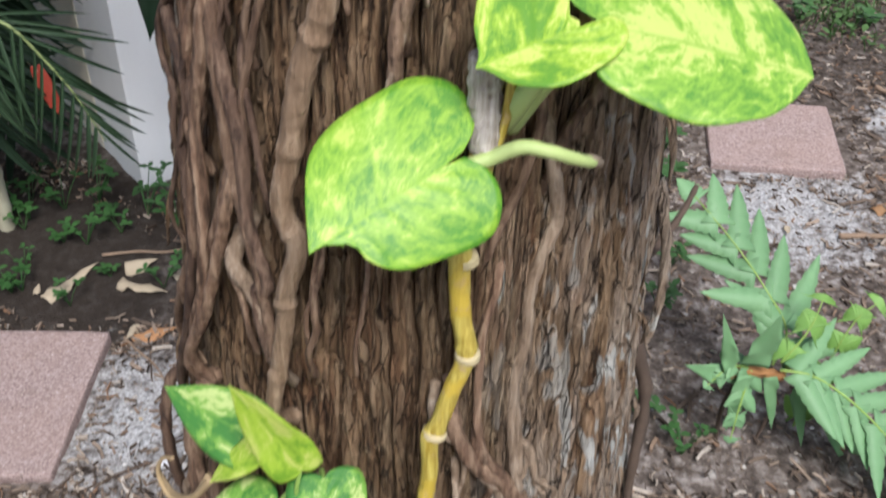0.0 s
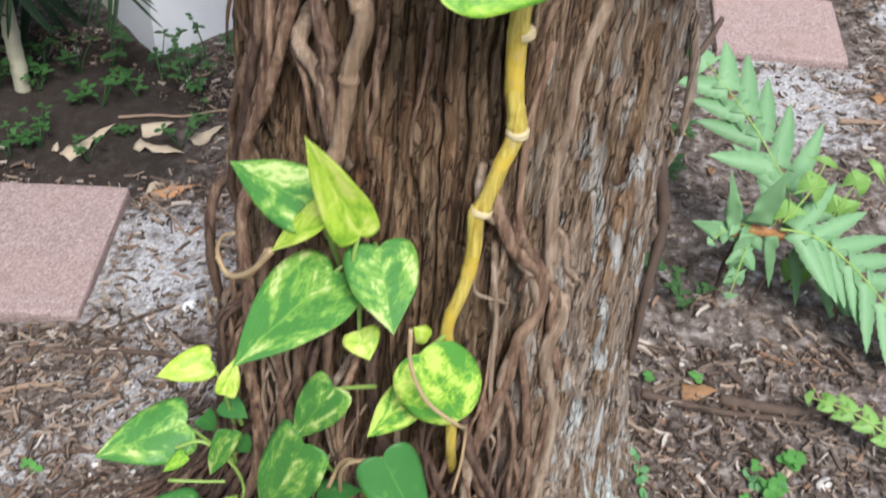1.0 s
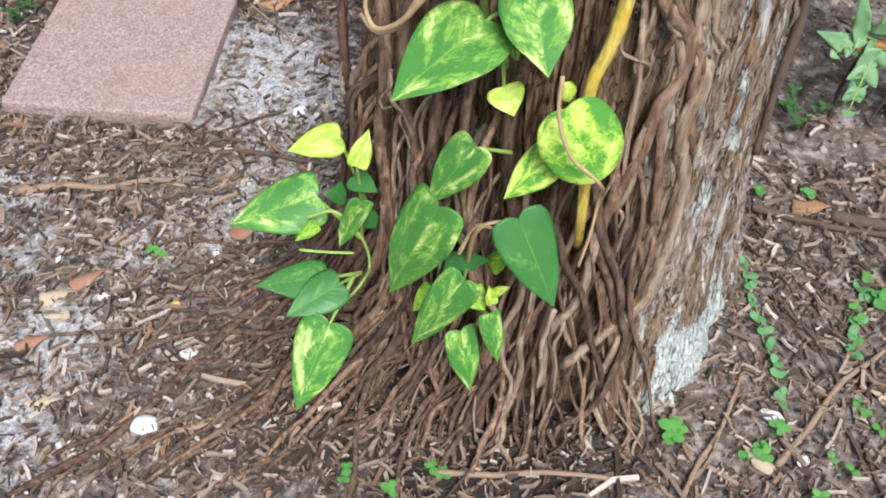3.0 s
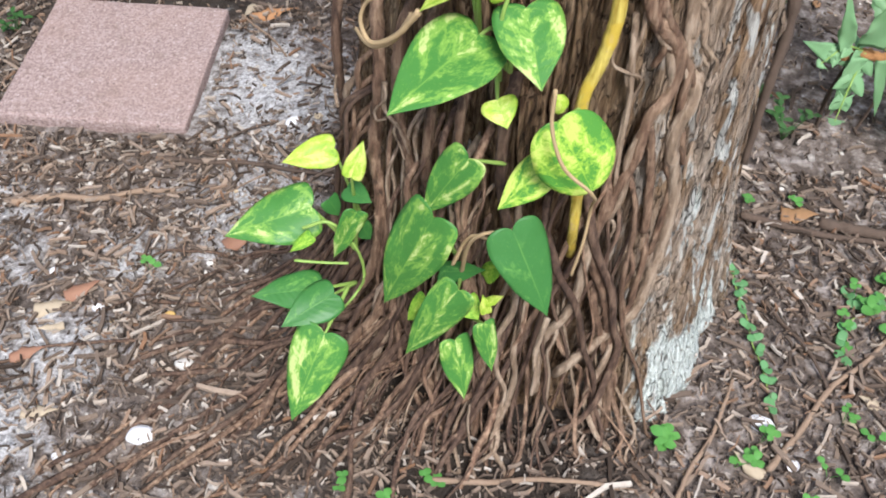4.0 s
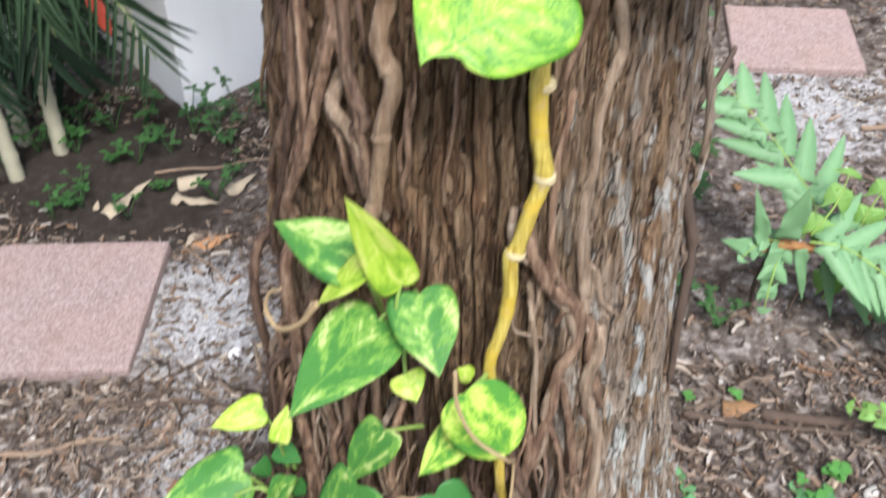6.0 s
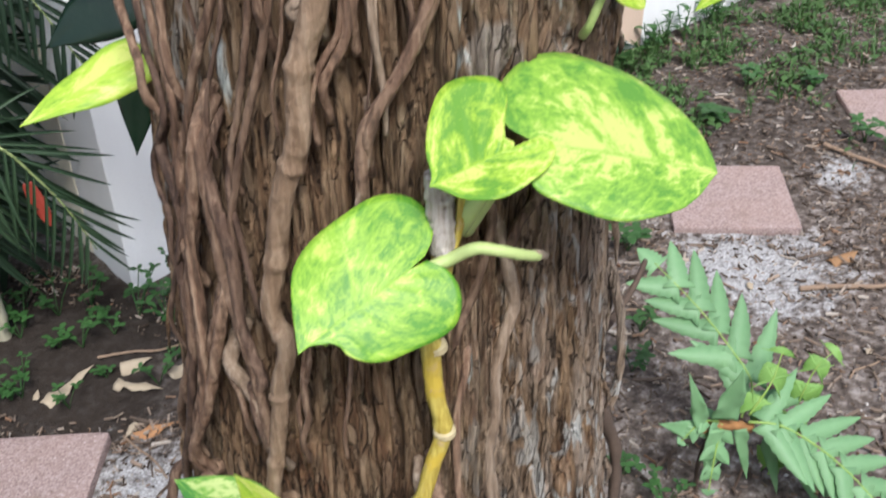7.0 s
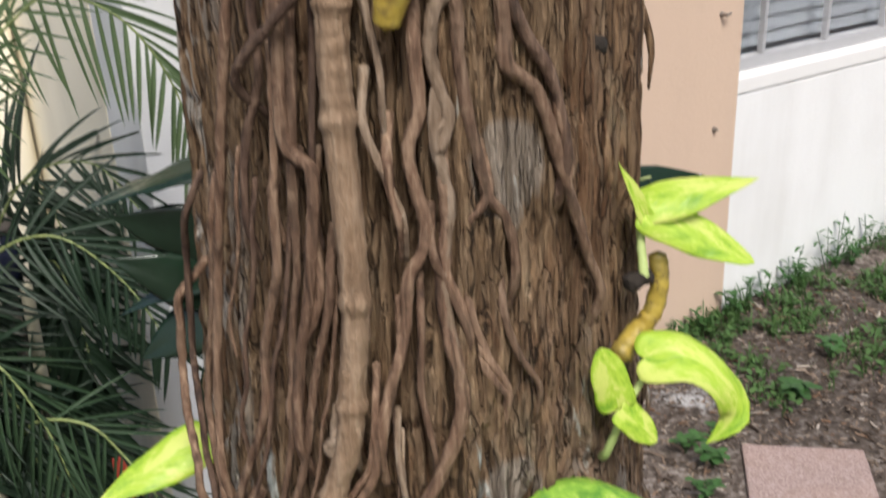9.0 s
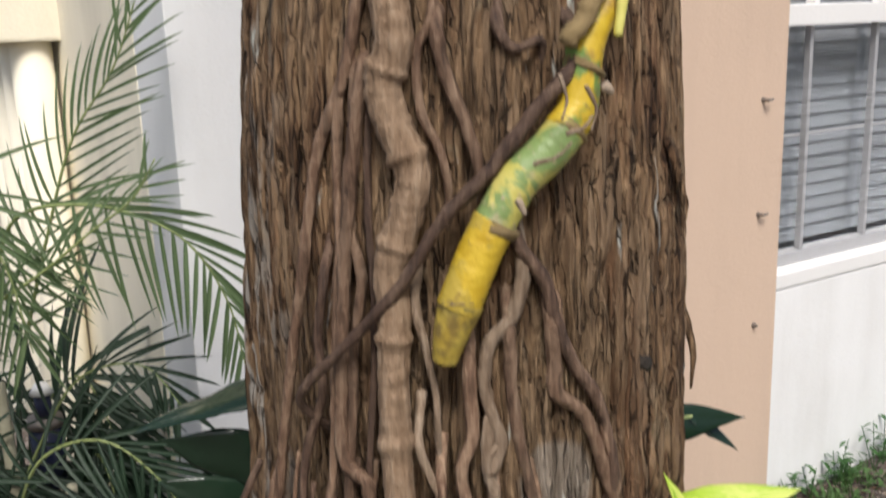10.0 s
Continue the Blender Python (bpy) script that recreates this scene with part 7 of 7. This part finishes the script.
def leaflet_mesh(mat):
    """One long pleated leaflet along +x, 1 m long, 1 m wide, bending down; scaled where it is used."""
    V, F = [], []
    n = 8
    for i in range(n + 1):
        t = i / n
        w = 0.5 * (math.sin(math.pi * min(1, 0.08 + t * 0.92)) ** 0.55) * (1 - 0.35 * t)
        z = -0.28 * t * t
        V += [(t, -w, z + 0.10 * w), (t, 0, z), (t, w, z + 0.10 * w)]
    for i in range(n):
        for j in range(2):
            F.append([i * 3 + j, i * 3 + j + 1, i * 3 + 4 + j, i * 3 + 3 + j])
    me = bpy.data.meshes.new("leaflet")
    me.from_pydata(V, [], F)
    me.polygons.foreach_set("use_smooth", [True] * len(F))
    me.materials.append(mat)
    return me


# in-between copy, part of that shade in its colour
PALM_HALF_SHADED = mat_plain_leaf("half_shaded_palm_leaflet", rgb(0.024, 0.058, 0.026), rgb(0.085, 0.14, 0.072), 0.42, 0.2)
LEAFLET, HALF_SHADED_LEAFLET, SHADED_LEAFLET = leaflet_mesh(PALM_LEAF), leaflet_mesh(PALM_HALF_SHADED), leaflet_mesh(PALM_SHADED)


def frond(pts, length, n=26, spread=55, width=0.013, droop=0.35, seed=0, face=(0.2, -0.8, 0.5), leaflet=None):
    rnd = random.Random(seed)
    rib = tube("frond", pts, 0.0042, 0.0012, PALM_RIB, PALM, "", 40, 6, 0.05)
    P = spline(pts, 80)
    T = np.gradient(P, axis=0)
    for i in range(n):
        t = 0.12 + 0.88 * (i + rnd.uniform(-0.2, 0.2)) / n
        k = int(min(79, max(0, t * 79)))
        o, ax = Vector(P[k]), Vector(T[k]).normalized()
        nrm = Vector(face)
        nrm = (nrm - ax * nrm.dot(ax)).normalized()
        side = ax.cross(nrm)
        for sgn in (-1, 1):
            a = radians(spread * (1.1 - 0.55 * t) + rnd.uniform(-7, 7))
            d = (ax * math.cos(a) + side * sgn * math.sin(a) + nrm * rnd.uniform(-0.05, 0.2)).normalized()
            d = (d + Vector((0, 0, -droop * rnd.uniform(0.7, 1.2)))).normalized()
            l = length * (0.55 + 0.75 * math.sin(math.pi * min(1, 0.12 + t * 0.85))) * rnd.uniform(0.85, 1.1)
            z = (nrm - d * nrm.dot(d)).normalized()
            y = z.cross(d)
            ob = new("leaflet", leaflet or LEAFLET)
            ob.parent = rib
            m = Matrix((d, y, z)).transposed().to_4x4()
            ob.matrix_local = Matrix.Translation(o) @ m @ Matrix.Diagonal((l, width * rnd.uniform(0.6, 0.95), l * 0.8, 1))


frond([(-0.90, 1.52, 0.95), (-0.80, 1.47, 1.22), (-0.664, 1.45, 1.25), (-0.572, 1.45, 1.228), (-0.5, 1.45, 1.186), (-0.443, 1.45, 1.092), (-0.42, 1.45, 0.975)], 0.15, 25, 62, 0.011, 0.75, 1)
frond([(-0.88, 1.55, 0.9), (-0.79, 1.55, 1.167), (-0.717, 1.55, 1.352), (-0.635, 1.55, 1.463), (-0.575, 1.55, 1.60)], 0.13, 22, 36, 0.009, 0.1, 2)
frond([(-1.0, 1.45, 0.95), (-0.87, 1.42, 1.06), (-0.717, 1.40, 1.155), (-0.637, 1.4, 1.215), (-0.56, 1.4, 1.27), (-0.52, 1.4, 1.33)], 0.10, 16, 42, 0.008, 0.3, 3)
frond([(-0.86, 1.46, 0.40), (-0.76, 1.42, 0.50), (-0.657, 1.4, 0.50), (-0.61, 1.4, 0.44), (-0.575, 1.4, 0.38), (-0.54, 1.4, 0.29)], 0.15, 17, 66, 0.010, 0.75, 4, leaflet=HALF_SHADED_LEAFLET)
frond([(-0.92, 1.5, 0.55), (-0.80, 1.46, 0.80), (-0.68, 1.45, 0.84), (-0.58, 1.45, 0.76), (-0.50, 1.44, 0.62)], 0.15, 24, 60, 0.013, 0.4, 5, leaflet=SHADED_LEAFLET)
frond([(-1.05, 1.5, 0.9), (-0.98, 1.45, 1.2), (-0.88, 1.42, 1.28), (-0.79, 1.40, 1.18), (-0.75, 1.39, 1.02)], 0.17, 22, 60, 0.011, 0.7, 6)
frond([(-1.02, 1.5, 0.4), (-0.92, 1.44, 0.62), (-0.82, 1.42, 0.62), (-0.74, 1.40, 0.5), (-0.70, 1.39, 0.34)], 0.18, 20, 62, 0.011, 0.8, 8, leaflet=HALF_SHADED_LEAFLET)
frond([(-0.98, 1.55, 0.5), (-0.88, 1.58, 0.75), (-0.78, 1.6, 0.9), (-0.66, 1.6, 0.92), (-0.58, 1.58, 0.84)], 0.15, 22, 55, 0.012, 0.5, 10, leaflet=SHADED_LEAFLET)
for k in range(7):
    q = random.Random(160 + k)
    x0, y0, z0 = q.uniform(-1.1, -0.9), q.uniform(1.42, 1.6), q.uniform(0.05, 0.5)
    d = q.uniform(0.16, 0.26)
    frond([(x0, y0, z0), (x0 + d * 0.3, y0 - 0.03, z0 + 0.24), (x0 + d * 0.62, y0 - 0.06, z0 + 0.30), (x0 + d * 0.9, y0 - 0.07, z0 + 0.22), (x0 + d, y0 - 0.08, z0 + 0.1)], 0.17, 22, 60, 0.015, 0.5, 70 + k, leaflet=SHADED_LEAFLET)
# dark filler fronds added before the side wall, standing in for its shade
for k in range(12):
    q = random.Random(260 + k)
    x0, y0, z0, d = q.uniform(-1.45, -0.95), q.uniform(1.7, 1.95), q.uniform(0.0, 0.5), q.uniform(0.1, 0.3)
    frond([(x0, y0, z0), (x0 + d * 0.3, y0 - 0.04, z0 + 0.26), (x0 + d * 0.65, y0 - 0.08, z0 + 0.33), (x0 + d * 0.9, y0 - 0.12, z0 + 0.24), (x0 + d, y0 - 0.14, z0 + 0.1)], 0.22, 18, 60, 0.026, 0.5, 300 + k, leaflet=SHADED_LEAFLET)
# unseen clump added left of the palm to keep light off the low wall
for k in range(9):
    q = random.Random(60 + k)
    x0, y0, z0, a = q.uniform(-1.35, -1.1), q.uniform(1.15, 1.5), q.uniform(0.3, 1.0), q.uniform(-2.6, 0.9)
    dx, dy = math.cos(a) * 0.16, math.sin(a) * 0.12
    frond([(x0, y0, z0), (x0 + dx, y0 + dy, z0 + 0.26), (x0 + 2 * dx, y0 + 2 * dy, z0 + 0.34), (x0 + 3 * dx, y0 + 3 * dy, z0 + 0.22), (x0 + 3.6 * dx, y0 + 3.6 * dy, z0 + 0.05)] if x0 + 3.6 * dx < -0.85 else [(x0, y0, z0), (x0 - 0.05, y0 - 0.1, z0 + 0.3), (x0 - 0.1, y0 - 0.22, z0 + 0.36), (x0 - 0.14, y0 - 0.34, z0 + 0.2)], 0.2, 22, 60, 0.018, 0.5, 20 + k, leaflet=SHADED_LEAFLET)
# the first two canes carry that added clump
for x, y, dx, h in ((-1.2, 1.35, 0.0, 1.0), (-1.3, 1.3, -0.05, 0.9), (-0.815, 1.52, 0.03, 0.72), (-0.90, 1.56, -0.02, 0.9), (-0.98, 1.5, -0.05, 0.8), (-0.88, 1.44, 0.0, 0.6)):
    tube("cane", [(x, y, -0.02), (x + dx * 0.5, y, h * 0.5), (x + dx, y, h)], 0.016, 0.011, CANE, PALM, "", 60, 10, 0.06, 0.075, 0.0, 0.16)

leaf_mesh("leaflet", (-0.645, 1.45, 0.385), (-0.625, 1.44, 0.31), 0.028, (0.1, -0.9, 0.2), mat_simple("red_leaf", rgb(0.35, 0.04, 0.03), rgb(0.5, 0.09, 0.05), 40, 0.5), PALM, label="small withered red leaflet", point=1.1)

# ---- rubber plant behind the trunk ----
RUBBER_LEAF = mat_plain_leaf("rubber_leaf", rgb(0.008, 0.020, 0.011), rgb(0.018, 0.042, 0.022), 0.2, 0.03, 20)
RUBBER = tagged(new("rubber_plant"), "rubber plant with glossy dark leaves between trunk and wall", "plant")
tube("stem", [(-0.10, 1.25, -0.02), (-0.14, 1.22, 0.5), (-0.18, 1.2, 1.0), (-0.2, 1.2, 1.25)], 0.014, 0.008, TWIG, RUBBER, "", 40, 8, 0.1, 0.07, 0.0, 0.1)
tube("stem", [(0.0, 1.26, -0.02), (0.10, 1.2, 0.5), (0.16, 1.18, 1.0)], 0.012, 0.007, TWIG, RUBBER, "", 40, 8, 0.1, 0.07, 0.0, 0.1)
for base, tip, w, face in (
    ((-0.30, 1.17, 1.055), (-0.495, 1.14, 1.005), 0.085, (0.0, -0.12, 1.0)),
    ((-0.31, 1.17, 0.935), (-0.445, 1.13, 0.985), 0.085, (0.3, -0.9, -0.1)),
    ((-0.31, 1.17, 0.86), (-0.45, 1.12, 0.93), 0.08, (0.2, -0.9, 0.2)),
    ((-0.31, 1.18, 0.90), (-0.47, 1.15, 0.845), 0.07, (0.0, -0.15, 1.0)),
    ((-0.31, 1.17, 0.845), (-0.44, 1.13, 0.775), 0.085, (0.1, -0.8, 0.4)),
    ((-0.33, 1.17, 0.76), (-0.36, 1.15, 0.60), 0.06, (0.2, -0.9, 0.1)),
    ((-0.30, 1.2, 0.72), (-0.345, 1.2, 0.58), 0.055, (-0.4, -0.8, 0.2)),
    ((0.20, 1.17, 1.0), (0.312, 1.12, 1.035), 0.05, (0.0, -0.7, 0.6)),
    ((0.255, 1.15, 1.02), (0.312, 1.13, 0.985), 0.022, (0.2, -0.5, 0.8)),
    ((0.2, 1.17, 0.75), (0.315, 1.12, 0.752), 0.06, (0.0, -0.8, 0.4)),
):
    lf = leaf_mesh("leaf", base, tip, w, face, RUBBER_LEAF, RUBBER, 0.2, 0.08, 0.0, 0.15, 0.64, 0.02, "", random.random(), 16, 8)
    stem_x = -0.17 if base[0] < 0 else 0.13
    tube("leaf_stalk", [(stem_x, 1.2, base[2] - 0.05), base], 0.003, 0.0025, PALM_RIB, lf, "", 8, 6, 0.05)

# ---- fern on a fuzzy rhizome beside the trunk ----
FERN_LEAF = mat_plain_leaf("fern_blade", rgb(0.22, 0.45, 0.20), rgb(0.37, 0.60, 0.32), 0.5, 0.35, 30)
FERN_NEW = mat_plain_leaf("young_fern_blade", rgb(0.24, 0.50, 0.10), rgb(0.38, 0.60, 0.18), 0.5, 0.35, 30)
FUZZ = mat_simple("rusty_fuzz", rgb(0.28, 0.12, 0.04), rgb(0.48, 0.25, 0.10), 120, 0.95, bump=0.8)
FERN = tagged(new("fern"), "pale green fern with broad cut fronds on a rusty rhizome", "fern")


def fern_frond(pts, lobe, pairs, face, mat, seed, lop=(1.0, 1.0), broad=0.7):
    """A deeply cut frond: saw-edged lobes joined by a narrow wing along the rib."""
    rnd = random.Random(seed)
    rib = tube("frond", pts, 0.0022, 0.0009, STALK, FERN, "", 30, 5, 0.05)
    P = spline(pts, 120)
    T = np.gradient(P, axis=0)
    length = float(np.linalg.norm(np.diff(P, axis=0), axis=1).sum())
    for i in range(pairs + 1):
        t = 0.10 + 0.88 * i / pairs
        k = int(min(119, t * 119))
        o, ax = Vector(P[k]), Vector(T[k]).normalized()
        nrm = Vector(face)
        nrm = (nrm - ax * nrm.dot(ax)).normalized()
        side = ax.cross(nrm)
        wide = length / pairs * broad * 1.3
        for sgn in ((-1, 1) if i < pairs else (0,)):
            l = lobe * (math.sin(math.pi * min(1.0, 0.34 + 0.60 * t)) ** 0.7) * rnd.uniform(0.85, 1.1) * (lop[0] if sgn < 0 else lop[1])
            l = max(l, lobe * 0.25)
            a = radians(58 - 24 * t + rnd.uniform(-7, 7))
            d = (ax * math.cos(a) + side * sgn * math.sin(a)).normalized() if sgn else ax
            d = (d + nrm * rnd.uniform(-0.12, 0.06)).normalized()
            y = nrm.cross(d).normalized()
            hook = rnd.uniform(0.04, 0.14) * l
            V, F = [], []
            n = 20
            for q in range(n + 1):
                u = q / n
                w = wide * 0.5 * (0.60 + 0.5 * max(0.0, 1 - u / 0.16) ** 1.5 + 0.06 * math.sin(u * 3.14)) * (1 - u ** 2.4) ** 0.9 + 0.0004
                tooth = 1 + 0.16 * (q % 3) / 2 - 0.08
                c = o + d * (l * u) - nrm * (0.10 * l * u * u) + ax * (hook * u * u if sgn else 0)
                wave = nrm * (0.05 * w * math.sin(q * 1.9 + i))
                V += [tuple(c - y * w * tooth + wave), tuple(c - nrm * 0.0006), tuple(c + y * w * tooth - wave)]
            for q in range(n):
                for j in range(2):
                    F.append([q * 3 + j, q * 3 + j + 1, q * 3 + 4 + j, q * 3 + 3 + j])
            ob = mesh_part("leaflet", V, F, mat, rib)
            ob.modifiers.new("thickness", "SOLIDIFY").thickness = 0.0005


fern_frond([(0.485, 0.962, 0.234), (0.508, 1.0, 0.262), (0.479, 1.046, 0.303), (0.436, 1.094, 0.346), (0.382, 1.14, 0.391)], 0.115, 6, (0.1, -0.62, 0.78), FERN_LEAF, 1, (1.0, 1.0), 0.85)
fern_frond([(0.485, 0.936, 0.250), (0.523, 0.928, 0.250), (0.565, 0.913, 0.232), (0.615, 0.883, 0.2), (0.664, 0.84, 0.155), (0.70, 0.80, 0.11)], 0.095, 8, (0.1, -0.6, 0.8), FERN_LEAF, 2, (1.0, 1.0), 0.85)
fern_frond([(0.45, 0.95, 0.24), (0.415, 0.935, 0.255), (0.385, 0.92, 0.235)], 0.026, 3, (0.0, -0.7, 0.7), FERN_LEAF, 3)
fern_frond([(0.49, 0.95, 0.25), (0.52, 0.965, 0.30), (0.535, 0.985, 0.335)], 0.03, 2, (0.1, -0.8, 0.5), FERN_NEW, 4, (1, 1), 0.9)
fern_frond([(0.45, 0.945, 0.24), (0.44, 0.925, 0.20), (0.43, 0.90, 0.15)], 0.03, 3, (0.0, -0.9, 0.3), FERN_LEAF, 5)
fern_frond([(0.55, 0.97, 0.10), (0.575, 0.985, 0.22), (0.60, 1.0, 0.29), (0.625, 1.01, 0.31)], 0.035, 4, (0.0, -0.7, 0.7), FERN_NEW, 6)
tube("rhizome", [(0.415, 0.952, 0.228), (0.45, 0.948, 0.236), (0.495, 0.943, 0.232)], 0.009, 0.007, FUZZ, FERN, "rusty fuzzy rhizome", 30, 10, 0.4)
tube("stalk", [(0.44, 0.95, 0.235), (0.43, 0.955, 0.15), (0.44, 0.96, 0.05)], 0.004, 0.0035, TWIG_DARK, FERN, "", 20, 6, 0.1)
tube("stalk", [(0.48, 0.945, 0.235), (0.5, 0.955, 0.15), (0.49, 0.96, 0.05)], 0.003, 0.0025, TWIG_DARK, FERN, "", 20, 6, 0.1)
for base, tip, w in (((0.440, 0.935, 0.239), (0.432, 0.920, 0.137), 0.028), ((0.474, 0.935, 0.237), (0.496, 0.920, 0.143), 0.020), ((0.517, 0.935, 0.220), (0.549, 0.920, 0.105), 0.022), ((0.415, 0.935, 0.238), (0.351, 0.920, 0.269), 0.028), ((0.419, 0.935, 0.245), (0.384, 0.920, 0.358), 0.023), ((0.562, 0.935, 0.178), (0.633, 0.920, 0.050), 0.019), ((0.582, 0.935, 0.167), (0.680, 0.920, 0.026), 0.020), ((0.447, 0.935, 0.259), (0.457, 0.920, 0.362), 0.042)):
    leaf_mesh("leaflet", base, tip, w, (0.05, -0.9, 0.35), FERN_LEAF, FERN, 0.1, 0.06, 0.0, 0.15, 0.66, 0.05, "", random.random(), 18, 6, point=1.1, shoulder=0.5, peak=0.22)
f2 = tagged(new("fern"), "small bright fern frond lying over mulch", "fern")
_keep, FERN = FERN, f2
fern_frond([(0.66, 0.62, 0.09), (0.60, 0.66, 0.135), (0.545, 0.695, 0.15), (0.50, 0.72, 0.145)], 0.032, 6, (0.0, -0.5, 0.9), FERN_NEW, 8)
FERN = _keep

# ---- stubs and loose bark on the tree ----
tube("dead_branch", [on_trunk(82, 0.64, -0.02), (0.209, 0.69, 0.655), (0.233, 0.72, 0.666), (0.251, 0.75, 0.676)], 0.005, 0.0025, TWIG_DARK, TREE, "dead dark branch stub", 30, 7, 0.3)
tube("dead_branch", [on_trunk(80, 0.60, -0.01), on_trunk(83, 0.52, 0.012), on_trunk(80, 0.42, 0.008), on_trunk(78, 0.33, 0.004)], 0.008, 0.004, TWIG_DARK, TREE, "", 30, 7, 0.3)
tube("bark_strip", [on_trunk(86, 0.74, 0.002), on_trunk(87, 0.67, 0.016), on_trunk(86, 0.60, 0.014), on_trunk(84, 0.56, 0.002)], 0.005, 0.004, BARK, TREE, "", 30, 8, 0.3)
for i in range(26):
    rnd = random.Random(i * 7 + 3)
    a, z, l = rnd.choice([rnd.uniform(60, 100), rnd.uniform(60, 100), rnd.uniform(-100, -70)]), rnd.uniform(0.5, 1.6), rnd.uniform(0.02, 0.07)
    out = rnd.uniform(0.002, 0.008)
    tube("bark_strip", [on_trunk(a, z, -0.002), on_trunk(a + rnd.uniform(-1, 1), z - l * 0.5, 0.006), on_trunk(a + rnd.uniform(-2, 2), z - l, out)], rnd.uniform(0.002, 0.0045), 0.0012, BARK, TREE, "", 8, 5, 0.3)
tube("knot", [on_trunk(49, 1.297, -0.012), on_trunk(52, 1.291, -0.007), on_trunk(55, 1.288, -0.012)], 0.008, 0.005, CHAR, TREE, "dark broken knot", 8, 9, 0.35)
